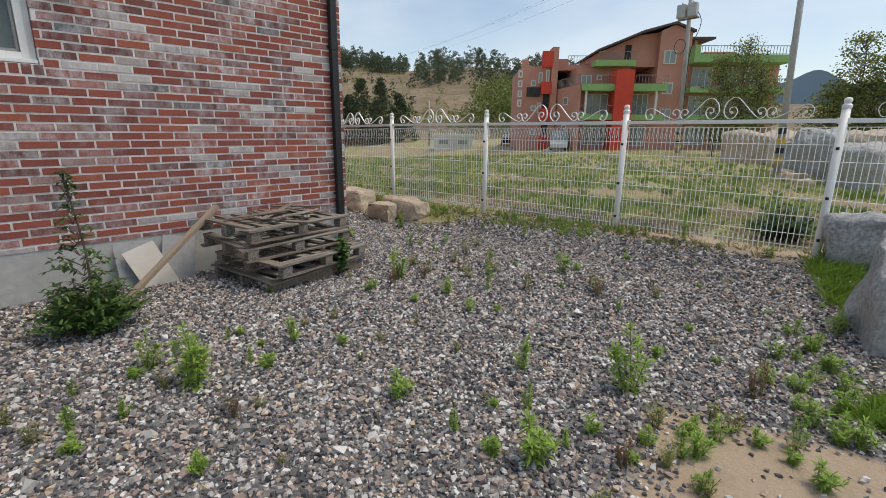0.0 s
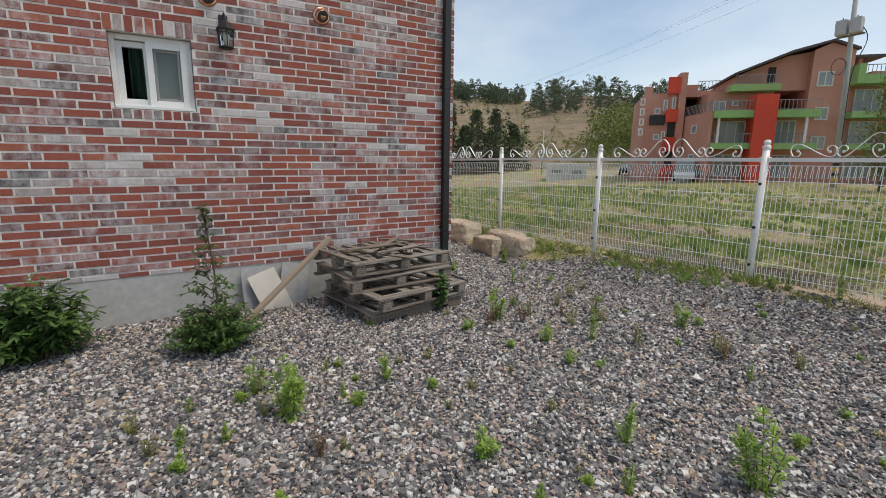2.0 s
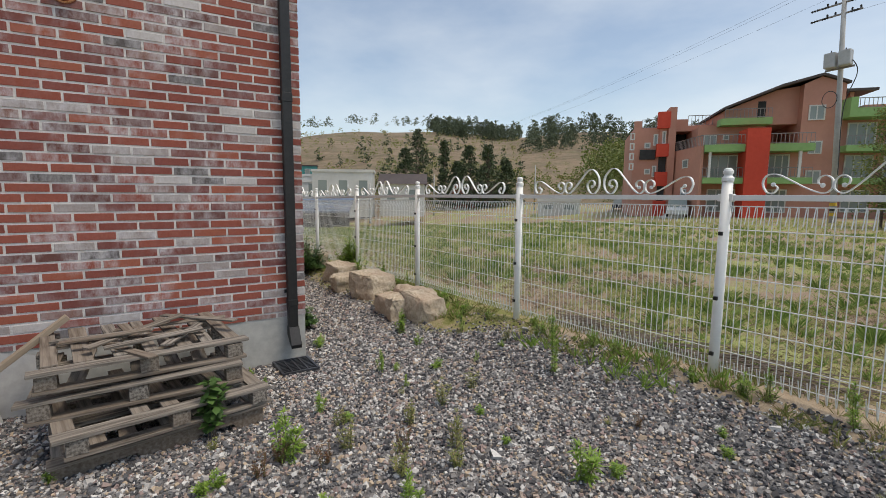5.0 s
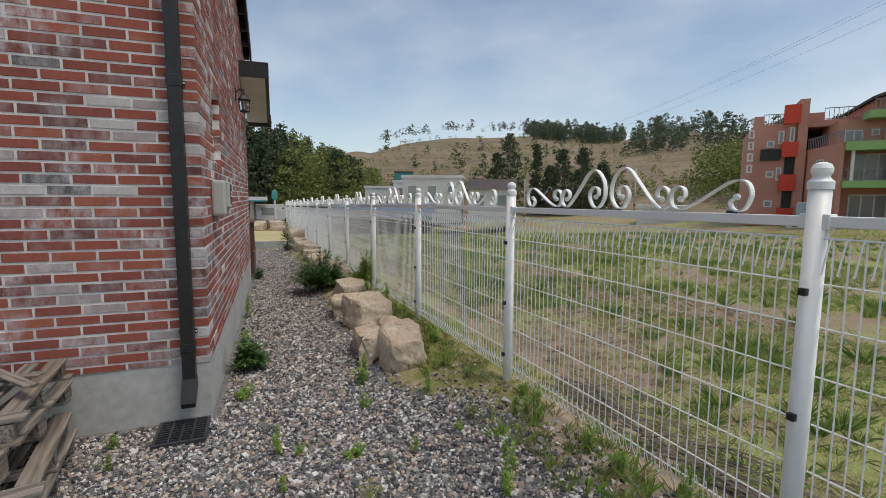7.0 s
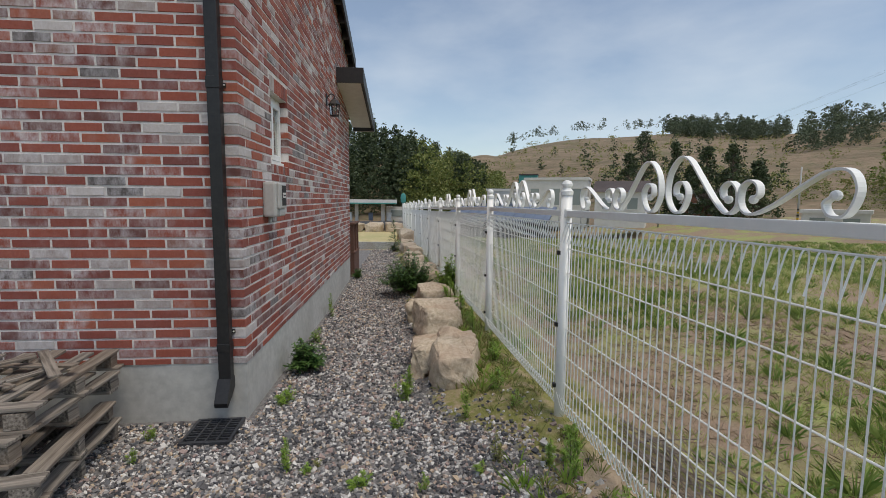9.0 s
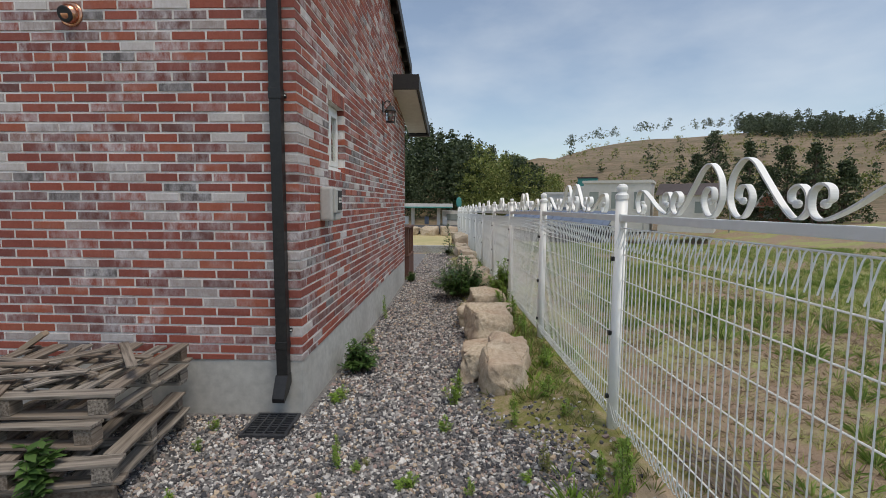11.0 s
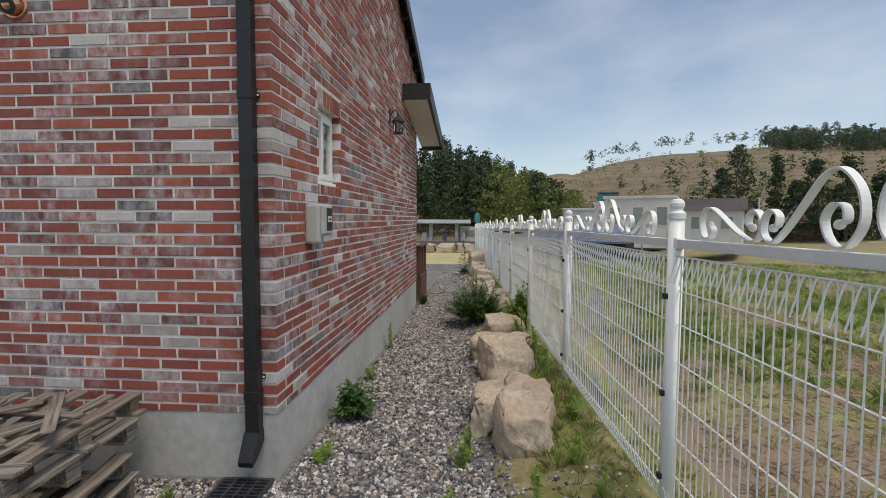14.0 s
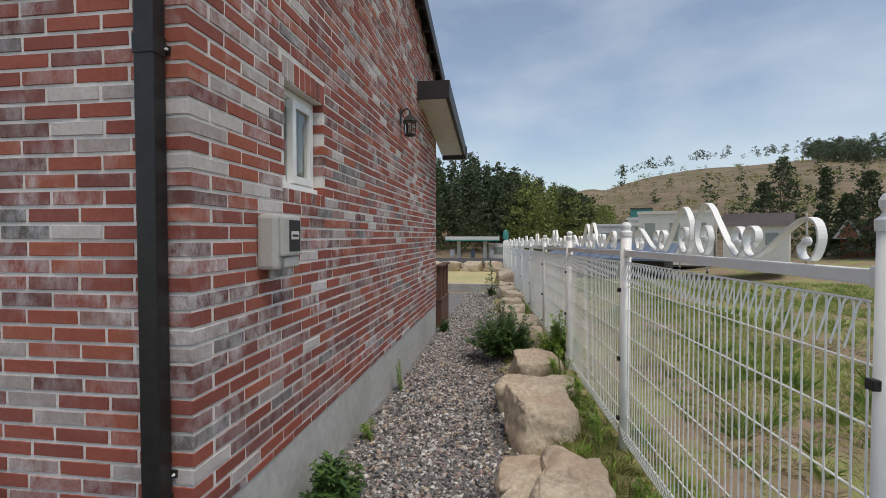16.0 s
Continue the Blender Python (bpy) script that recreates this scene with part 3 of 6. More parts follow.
def build_roof():
    bm = bmesh.new()
    xa, xb = WEST - 0.12, FX + 0.5
    prism(bm, [(xa, roof_z(xa)), (xb, roof_z(xb)), (xb, roof_z(xb) + 0.18), (xa, roof_z(xa) + 0.18)], SOUTH - 0.3, SY + 0.11, "y")
    roof = tagged(part("roof", bm, DARK_TRIM), "dark brown sloping roof edge over the brick gable", "roof", kind="structure")
    bm = bmesh.new()
    prism(bm, [(xa, roof_z(xa) - 0.16), (xb, roof_z(xb) - 0.16), (xb, roof_z(xb) + 0.05), (xa, roof_z(xa) + 0.05)], SY + 0.113, SY + 0.145, "y")
    part("bargeboard", bm, DARK_TRIM, roof)
    n = 16
    for i in range(n):
        x = xa + 0.1 + (xb - xa - 0.2) * i / (n - 1)
        part("bracket", box(x - 0.03, x + 0.03, SY, SY + 0.108, roof_z(x) - 0.17, roof_z(x) - 0.01), DARK_TRIM, roof)
    # lower sloping eave with a cream soffit
    eave = empty("eave_canopy", Matrix(), "dark trimmed eave canopy with a cream soffit on the gable wall", "canopy")
    xa, xb, za, zb, yo = -12.6, -10.15, 3.18, 3.60, SY + 0.46
    bm = bmesh.new()
    prism(bm, [(xa, za + 0.03), (xb, zb + 0.03), (xb, zb + 0.19), (xa, za + 0.19)], SY + 0.003, yo - 0.04, "y")
    part("body", bm, DARK_TRIM, eave)
    bm = bmesh.new()
    prism(bm, [(xa + 0.05, za + 0.012), (xb - 0.05, zb + 0.004), (xb - 0.05, zb + 0.028), (xa + 0.05, za + 0.028)], SY + 0.003, yo - 0.06, "y")
    part("soffit", bm, SOFFIT, eave, "cream soffit board")
    bm = bmesh.new()
    prism(bm, [(xa, za - 0.02), (xb, zb - 0.02), (xb, zb + 0.23), (xa, za + 0.23)], yo - 0.038, yo, "y")
    part("fascia", bm, DARK_TRIM, eave)
    part("end_fascia", box(xb + 0.002, xb + 0.035, SY + 0.003, yo, zb - 0.02, zb + 0.235), DARK_TRIM, eave)
    part("gutter", box(xa - 0.12, xa - 0.002, SY + 0.003, yo + 0.02, za - 0.06, za + 0.20, bevel=0.015), BLACK, eave)


build_roof()


def bar_frame(bm, u0, u1, w0, w1, wid, d0, d1, axis):
    for a, b, c, d in ((u0, u0 + wid, w0, w1), (u1 - wid, u1, w0, w1), (u0 + wid, u1 - wid, w0, w0 + wid), (u0 + wid, u1 - wid, w1 - wid, w1)):
        if axis == "x":
            add_box(bm, d0, d1, a, b, c, d, bevel=0.004)
        else:
            add_box(bm, a, b, d0, d1, c, d, bevel=0.004)
    return bm


def build_windows():
    y0, y1, z0, z1 = F_WIN
    w = empty("window_1", Matrix(), "white plastic sliding window half open on a green curtain", "window", kind="structure")
    part("window_frame", bar_frame(bmesh.new(), y0, y1, z0, z1, 0.045, FX - 0.175, FX - 0.08, "x"), PVC, w)
    part("window_sill", box(FX - 0.105, FX - 0.012, y0 + 0.002, y1 - 0.002, z0 + 0.001, z0 + 0.03, bevel=0.005), PVC, w)
    mid = y0 + 0.275
    right = part("sash", bar_frame(bmesh.new(), mid, y1 - 0.04, z0 + 0.032, z1 - 0.045, 0.055, FX - 0.12, FX - 0.07, "x"), PVC, w)
    part("inner_frame", bar_frame(bmesh.new(), mid + 0.057, y1 - 0.098, z0 + 0.09, z1 - 0.102, 0.022, FX - 0.13, FX - 0.095, "x"), SLATE, right, "grey inner glazing bead")
    pane = part("pane", box(FX - 0.109, FX - 0.105, mid + 0.08, y1 - 0.12, z0 + 0.112, z1 - 0.124), GLASS, right)
    pane.visible_shadow = False
    part("screen", box(FX - 0.185, FX - 0.182, mid + 0.05, y1 - 0.05, z0 + 0.05, z1 - 0.05), SCREEN, w, "grey insect screen")
    part("inner_sash", bar_frame(bmesh.new(), y0 + 0.045, mid + 0.03, z0 + 0.046, z1 - 0.05, 0.05, FX - 0.173, FX - 0.125, "x"), PVC, w)
    bm = bmesh.new()
    cols = []
    for i in range(50):
        u = y0 + 0.135 + 0.19 * i / 49
        off = 0.018 * math.sin(i * 0.9) + 0.006 * math.sin(i * 2.3)
        cols.append((bm.verts.new((FX - 0.275 + off, u, z0 - 0.5)), bm.verts.new((FX - 0.275 + off, u, z1 + 0.1))))
    for a, b in zip(cols, cols[1:]):
        bm.faces.new((a[0], b[0], b[1], a[1]))
    bmesh.ops.solidify(bm, geom=list(bm.faces), thickness=0.003)
    tagged(part("curtain", bm, CURTAIN, smooth=True), "green pleated curtain hanging inside the open window", "curtain")

    x0, x1, z0, z1 = S_WIN
    w = empty("window_2", Matrix(), "small white plastic window in the gable wall", "window", kind="structure")
    part("window_frame", bar_frame(bmesh.new(), x0 + 0.01, x1, z0, z1, 0.045, SY - 0.160, SY - 0.070, "y"), PVC, w)
    part("window_sill", box(x0 + 0.012, x1 - 0.002, SY - 0.085, SY - 0.040, z0 + 0.001, z0 + 0.03, bevel=0.005), PVC, w)
    s = part("sash", bar_frame(bmesh.new(), x0 + 0.055, x1 - 0.22, z0 + 0.046, z1 - 0.046, 0.05, SY - 0.100, SY - 0.055, "y"), PVC, w)
    p = part("pane", box(x0 + 0.105, x1 - 0.27, SY - 0.080, SY - 0.076, z0 + 0.096, z1 - 0.096), GLASS, s)
    p.visible_shadow = False
    s = part("sash", bar_frame(bmesh.new(), x1 - 0.30, x1 - 0.046, z0 + 0.046, z1 - 0.046, 0.05, SY - 0.150, SY - 0.105, "y"), PVC, w)
    p = part("pane", box(x1 - 0.25, x1 - 0.096, SY - 0.130, SY - 0.126, z0 + 0.096, z1 - 0.096), GLASS, s)
    p.visible_shadow = False
    part("screen", box(x0 + 0.06, x1 - 0.05, SY - 0.175, SY - 0.172, z0 + 0.04, z1 - 0.04), SCREEN, w, "grey insect screen")


build_windows()


def build_downpipe():
    y = 3.347
    p = empty("downpipe", pose(FX, y, 0), "black square rainwater downpipe at the house corner", "downpipe")
    part("tube", box(0.012, 0.082, -0.043, 0.043, 0.27, 6.2, bevel=0.006), BLACK, p)
    part("collar", box(0.009, 0.086, -0.047, 0.047, 0.50, 0.56, bevel=0.004), BLACK, p)
    part("collar", box(0.009, 0.086, -0.047, 0.047, 2.36, 2.44, bevel=0.004), BLACK, p)
    bm = bmesh.new()
    prism(bm, [(0.010, 0.30), (0.092, 0.30), (0.175, 0.15), (0.165, 0.115), (0.075, 0.165), (0.010, 0.22)], -0.046, 0.046, "y")
    part("shoe", bm, BLACK, p)
    for z in (0.62, 2.38, 4.1):
        part("strap", box(0.0, 0.014, -0.06, 0.06, z, z + 0.03), BLACK, p)
        part("screw", cyl(0.006, 0.006, 0.0, 0.008, 8, m=pose(0.014, 0.053, z + 0.015, 0, 90, 0)), STEEL_WHITE, p)


build_downpipe()


def build_vent(y, z):
    v = empty("wall_vent", pose(FX, y, z, 0, 90, 0), "shiny copper round vent hood on the brick wall", "vent", "copper wall vents")
    part("flange", lathe([(0.088, 0.0), (0.09, 0.006), (0.08, 0.012), (0.07, 0.013)], 28), COPPER, v, smooth=True)
    prof = [(0.070 * math.cos(a), 0.012 + 0.062 * math.sin(a)) for a in np.linspace(0, 1.15, 8)]
    part("hood", lathe(prof, 28), COPPER, v, smooth=True)
    # no hole is cut: a near-black disc gives the hood's inner shade
    part("opening", lathe([(0.040, -0.01), (0.057, 0.004), (0.05, 0.010), (0.02, 0.011)], 22), DARK_AND_SHADE, v, "dark disc painted as the opening's shade").matrix_basis = pose(0.016, 0.0, 0.056, 0, 20, 0)


build_vent(0.728, 2.985)
build_vent(1.812, 2.982)


def build_lantern(m, label):
    """A wall lantern; its plate lies on the plane x = 0 and it stands out along +x."""
    l = empty("wall_lantern", m, label, "lamp", "wall lanterns")
    part("wall_plate", box(0.0, 0.016, -0.04, 0.04, -0.03, 0.14, bevel=0.006), BLACK, l)
    arm = curve_through([(0.01, 0, 0.07), (0.05, 0, 0.13), (0.10, 0, 0.135), (0.12, 0, 0.10), (0.12, 0, 0.06)], 6)
    part("arm", sweep(arm, 0.008, 0, sides=8), BLACK, l, smooth=True)
    part("roof", lathe([(0.088, -0.024), (0.092, -0.012), (0.068, 0.02), (0.045, 0.05), (0.02, 0.065), (0.012, 0.09), (0.006, 0.10)], 6), BLACK, l).matrix_basis = pose(0.12, 0, 0)
    part("lamp_glass", lathe([(0.058, -0.165), (0.070, -0.022)], 6), GLASS, l, "clear lantern glass").matrix_basis = pose(0.12, 0, 0)
    part("base", lathe([(0.02, -0.195), (0.06, -0.187), (0.072, -0.172), (0.062, -0.162)], 6), BLACK, l).matrix_basis = pose(0.12, 0, 0)
    for i in range(6):
        a = i * math.pi / 3
        c, s = math.cos(a), math.sin(a)
        part("glazing_bar", sweep([(0.12 + 0.062 * c, 0.062 * s, -0.168), (0.12 + 0.075 * c, 0.075 * s, -0.018)], 0.009, 0.009), BLACK, l)
    part("bulb", lathe([(0.012, -0.15), (0.016, -0.10), (0.026, -0.08), (0.02, -0.055), (0.004, -0.05)], 12), FAR_WHITE, l, "unlit white bulb", smooth=True).matrix_basis = pose(0.12, 0, 0)


build_lantern(pose(FX, 0.85, 2.70), "black metal wall lantern with clear glass, unlit")
build_lantern(pose(-9.05, SY, 3.02, 0, 0, 90), "black metal wall lantern beside the eave canopy, unlit")


def build_meter():
    m = empty("meter_box", pose(-5.90, SY, 1.6), "grey plastic electricity meter box on the brick gable", "meter box")
    part("housing", box(-0.125, 0.125, 0.0, 0.11, -0.145, 0.15, bevel=0.022), METER, m)
    part("cover", box(-0.118, 0.10, 0.108, 0.135, -0.075, 0.14, bevel=0.012), METER, m)
    part("lower_cover", box(-0.118, 0.06, 0.108, 0.124, -0.138, -0.079, bevel=0.01), METER, m)
    part("viewing_window", box(-0.100, 0.03, 0.1352, 0.1375, -0.05, 0.12, bevel=0.0005), DARK_AND_SHADE, m, "dark viewing window")
    part("dial", box(-0.080, 0.01, 0.1377, 0.1395, 0.015, 0.06), FAR_WHITE, m, "white meter dial")
    part("dial_bar", box(-0.070, 0.0, 0.1396, 0.1405, 0.03, 0.042), DARK_AND_SHADE, m)
    part("conduit", cyl(0.014, 0.014, -0.20, -0.14, 12, m=pose(0.03, 0.03, 0)), METER, m)


build_meter()


def build_grate():
    g = empty("drain_grate", pose(-5.03, 3.315, ground_at(-5.03, 3.315) + 0.02, 0, 0, 2), "dark metal drain grate set in the gravel", "drain grate")
    bm = bmesh.new()
    for a, b, p, q in ((-0.18, 0.18, -0.165, -0.145), (-0.18, 0.18, 0.145, 0.165), (-0.18, -0.16, -0.145, 0.145), (0.16, 0.18, -0.145, 0.145)):
        add_box(bm, a, b, p, q, -0.03, 0.012)
    part("rim", bm, GRATE, g)
    part("sump", box(-0.16, 0.16, -0.145, 0.145, -0.09, -0.05), DARK_AND_SHADE, g)
    for i in range(9):
        x = -0.144 + 0.288 * i / 8
        part("slat", box(x - 0.005, x + 0.005, -0.145, 0.145, -0.02, 0.006), GRATE, g)
    for y in (-0.07, 0.0, 0.07):
        part("cross_bar", box(-0.16, 0.16, y - 0.006, y + 0.006, -0.018, 0.010), GRATE, g)


build_grate()


# ---- pallets and boards against the wall ----
def build_pallet(i, m):
    p = empty("pallet", m, "weathered grey wooden pallet in a stack by the wall" if i < 3 else "weathered broken wooden pallet on top of the stack", "pallet", "stacked pallets")
    rng = random.Random(40 + i)
    L, D = 1.13, 0.98                      # along y, along x
    for x in (-D / 2 + 0.045, 0.0, D / 2 - 0.045):
        if i == 0:
            bm = bmesh.new()
            prism(bm, [(-L / 2, 0.0), (-0.40, 0.0), (-0.37, 0.045), (-0.17, 0.045), (-0.14, 0.0), (0.14, 0.0), (0.17, 0.045), (0.37, 0.045), (0.40, 0.0), (L / 2, 0.0), (L / 2, 0.108), (-L / 2, 0.108)], x - 0.022, x + 0.022, "x")
            part("stringer", bm, PALLET_WOOD, p)
            continue
        b = part("runner_board", box(-L / 2, L / 2, -0.045, 0.045, -0.010, 0.010, bevel=0.003), PALLET_WOOD, p)
        b.matrix_basis = pose(x + rng.uniform(-0.01, 0.01), rng.uniform(-0.02, 0.02), 0.010, rng.uniform(-1, 1), 0, 90 + rng.uniform(-1, 1))
        for y in (-L / 2 + 0.06, 0.0, L / 2 - 0.06):
            b = part("block", box(-0.042, 0.042, -0.05, 0.05, 0.021, 0.107, bevel=0.004), PALLET_WOOD, p)
            b.matrix_basis = pose(x, y + rng.uniform(-0.02, 0.02), 0, 0, 0, rng.uniform(-6, 6))
    n = 7
    for k in range(n):
        if i in (1, 2) and k in ((), (1, 4), (2,))[i]:
            continue
        y = -L / 2 + 0.05 + (L - 0.1) * k / (n - 1) + rng.uniform(-0.02, 0.02)
        w = rng.uniform(0.036, 0.050)
        b = part("deck_board", box(-D / 2 + rng.uniform(-0.03, 0.03), D / 2 - 0.105, -w, w, -0.0095, 0.0095, bevel=0.003), PALLET_WOOD, p)
        b.matrix_basis = pose(0, y, 0.1185, rng.uniform(-1.5, 1.5), rng.uniform(-0.6, 0.6), rng.uniform(-3, 3))
    b = part("lead_board", box(-L / 2 - 0.02, L / 2 + 0.02, -0.052, 0.052, -0.010, 0.010, bevel=0.003), PALLET_WOOD, p)
    b.matrix_basis = pose(D / 2 - 0.048, rng.uniform(-0.02, 0.02), 0.119, rng.uniform(-2, 2), rng.uniform(-0.5, 0.5), 90 + rng.uniform(-1.5, 1.5))


PZ = ground_at(-4.4, 2.2) + 0.01
for i, (dx, dy, rz, tilt) in enumerate(((0.05, 0.03, 9, 0.4), (0.10, 0.05, 13, -1.3), (-0.07, -0.04, 2, 1.2), (-0.11, -0.03, 7, -1.0))):
    build_pallet(i, pose(-4.49 + dx, 2.19 + dy, PZ + 0.004 + (0.150 if i else 0.0) * i, tilt, 0, rz))
LATHS = ((-4.35, 2.05, 30), (-4.5, 2.3, 62), (-4.62, 2.1, 15), (-4.42, 2.42, -28), (-4.7, 2.35, 80), (-4.55, 1.95, 75), (-4.3, 2.25, 100), (-4.68, 2.52, 40), (-4.5, 2.15, -50), (-4.4, 1.98, 88))
for i, (x, y, a) in enumerate(LATHS):
    rng = random.Random(70 + i)
    h = rng.uniform(0.22, 0.38)
    b = part("loose_lath", box(-h, h, -0.03, 0.03, -0.006, 0.006, bevel=0.002), PALLET_WOOD)
    b.matrix_basis = pose(x, y, PZ + 0.590 + 0.008 * i, rng.uniform(-3, 3), rng.uniform(-4, 4), a)
    tagged(b, "thin broken grey wooden lath lying on the pallet stack", "lath", "loose laths")


def build_boards():
    z = ground_at(-5.1, 1.0)
    b = part("tile_board", box(-0.006, 0.006, -0.16, 0.16, 0.0, 0.46, bevel=0.002), SLATE)
    b.matrix_basis = pose(-5.10, 1.00, z - 0.03, 0, -17, 2)
    tagged(b, "grey flat tile leaning on the plinth", "tile")
    b = part("tile_board", box(-0.006, 0.006, -0.15, 0.15, 0.0, 0.48, bevel=0.002), SLATE)
    b.matrix_basis = pose(-5.07, 1.31, z - 0.03, -13, -20, 0)
    tagged(b, "grey flat tile leaning askew on the plinth", "tile")
    b = part("tile_board", box(-0.007, 0.007, -0.15, 0.15, 0.0, 0.46, bevel=0.002), TILE)
    b.matrix_basis = pose(-4.985, 1.17, z - 0.03, 17, -25, 4)
    tagged(b, "pale cream flat tile leaning on the plinth", "tile")
    d = Vector((-4.95, 1.72, 0.66)) - Vector((-4.72, 0.80, z))
    b = part("timber", box(0, d.length, -0.035, 0.035, -0.018, 0.018, bevel=0.004), SLAT_WOOD)
    q = d.to_track_quat("X", "Z").to_matrix().to_4x4()
    b.matrix_basis = Matrix.Translation((-4.72, 0.80, z + 0.01)) @ q
    tagged(b, "bare wooden batten leaning against the pallet stack", "batten")


build_boards()


# ---- the white mesh fence ----
FENCE_X = [1.56, -0.56, *(-0.5 - 2.13 * i for i in range(1, 13))]
S_OUTER = [(0.545, 0.070), (0.572, 0.088), (0.565, 0.125), (0.525, 0.140), (0.487, 0.108), (0.490, 0.045), (0.540, 0.014), (0.64, 0.050), (0.76, 0.120), (0.84, 0.158), (0.905, 0.150), (0.930, 0.090), (0.900, 0.022), (0.850, 0.018), (0.828, 0.055), (0.858, 0.080)]
S_INNER = [(0.118, 0.085), (0.090, 0.100), (0.098, 0.142), (0.145, 0.150), (0.178, 0.095), (0.140, 0.022), (0.080, 0.018), (0.030, 0.090), (0.042, 0.190), (0.110, 0.262), (0.180, 0.250), (0.260, 0.165), (0.350, 0.065), (0.420, 0.014), (0.472, 0.045), (0.470, 0.108), (0.432, 0.140), (0.392, 0.118), (0.395, 0.082), (0.420, 0.070)]


SPAN, RISE = 0.89, 0.87


def wire_line():
    """One upright wire of a panel: straight, folded over at head and foot."""
    foot = curve_through([(0.002, 0.052, 0.125), (0.001, 0.030, 0.045), (0.0, 0.014, 0.004), (0.0, 0.004, 0.0), (0, 0, 0.02)], 3)
    head = curve_through([(0, 0, 1.19), (0, 0.001, 1.234), (0.001, 0.012, 1.246), (0.001, 0.024, 1.236), (0.002, 0.034, 1.20), (0.003, 0.056, 1.122)], 3)
    return [tuple(p) for p in foot + head]


def build_fence():
    base_drop = 1.585                      # post foot below its top
    fence = empty("fence", Matrix(), "white steel mesh fence with round posts and scrolled ironwork", "fence")
    post = part("post", lathe([(0.036, -0.35), (0.036, 1.49)], 20), STEEL_WHITE, fence, smooth=True)
    part("cap", lathe([(0.040, 1.488), (0.041, 1.515), (0.030, 1.525), (0.026, 1.533), (0.033, 1.548), (0.034, 1.562), (0.026, 1.578), (0.010, 1.585)], 20), STEEL_WHITE, post)
    for z in (0.20, 0.62, 1.10):
        part("clip", box(-0.014, 0.014, -0.052, -0.03, z, z + 0.028, bevel=0.003), BLACK, post, "black panel clip")
    part("rail_socket", box(-0.052, 0.052, -0.022, 0.022, 1.345, 1.40, bevel=0.004), STEEL_WHITE, post)

    L = 2.13
    panel = part("panel", box(0.04, L - 0.04, -0.02, 0.02, 1.352, 1.392, bevel=0.004), STEEL_WHITE, fence)
    first = None
    n = 41
    for i in range(n):
        x = 0.065 + (L - 0.13) * i / (n - 1)
        if first is None:
            first = part("upright_wire", sweep(wire_line(), 0.0036, 0, sides=4), STEEL_WHITE, panel)
            first.matrix_basis = pose(x, 0, 0.065)
        else:
            share(first, "upright_wire", pose(x, 0, 0.065), panel)
    part("cross_wire", sweep([(0.04, 0.016, 1.312), (L - 0.04, 0.016, 1.312)], 0.0042, 0, sides=5), STEEL_WHITE, panel)
    for z in (0.10, 0.225, 0.41, 0.595, 0.78, 0.965, 1.125):
        part("cross_wire", sweep([(0.04, -0.005, z + 0.02), (L - 0.04, -0.005, z + 0.02)], 0.0040, 0, sides=5), STEEL_WHITE, panel)
    for curve in (S_OUTER, S_INNER):
        for s in (-1, 1):
            pts = curve_through([(L / 2 + s * u * SPAN, 0, 1.392 + v * RISE) for u, v in curve], 5)
            part("scroll", sweep(pts, 0.026, 0.007), STEEL_WHITE, panel)
            for e in (curve[0], curve[-1]):
                if e[0] in (0.420, 0.545, 0.118, 0.858):
                    part("scroll_tip", lathe([(0.004, -0.014), (0.013, -0.008), (0.015, 0.0), (0.013, 0.008), (0.004, 0.014)], 10), STEEL_WHITE, panel).matrix_basis = pose(L / 2 + s * e[0] * SPAN, 0, 1.392 + e[1] * RISE, 90, 0, 0)
    for i, x in enumerate(FENCE_X):
        z = float(fence_top(x)) - base_drop
        m = pose(x, float(fence_y(x)), z)
        if i == 0:
            post.matrix_basis = m
        else:
            copy_thing(post, m)
        if i + 1 < len(FENCE_X):
            xb = FENCE_X[i + 1]
            d = Vector((xb - x, float(fence_y(xb) - fence_y(x)), float(fence_top(xb) - fence_top(x))))
            q = math.atan2(d.y, d.x)
            mm = m @ Matrix.Rotation(q, 4, "Z") @ Matrix.Rotation(-math.atan2(d.z, math.hypot(d.x, d.y)), 4, "Y") @ Matrix.Diagonal((d.length / L, 1, 1, 1))
            if i == 0:
                panel.matrix_basis = mm
                continue
            copy_thing(panel, mm)


build_fence()


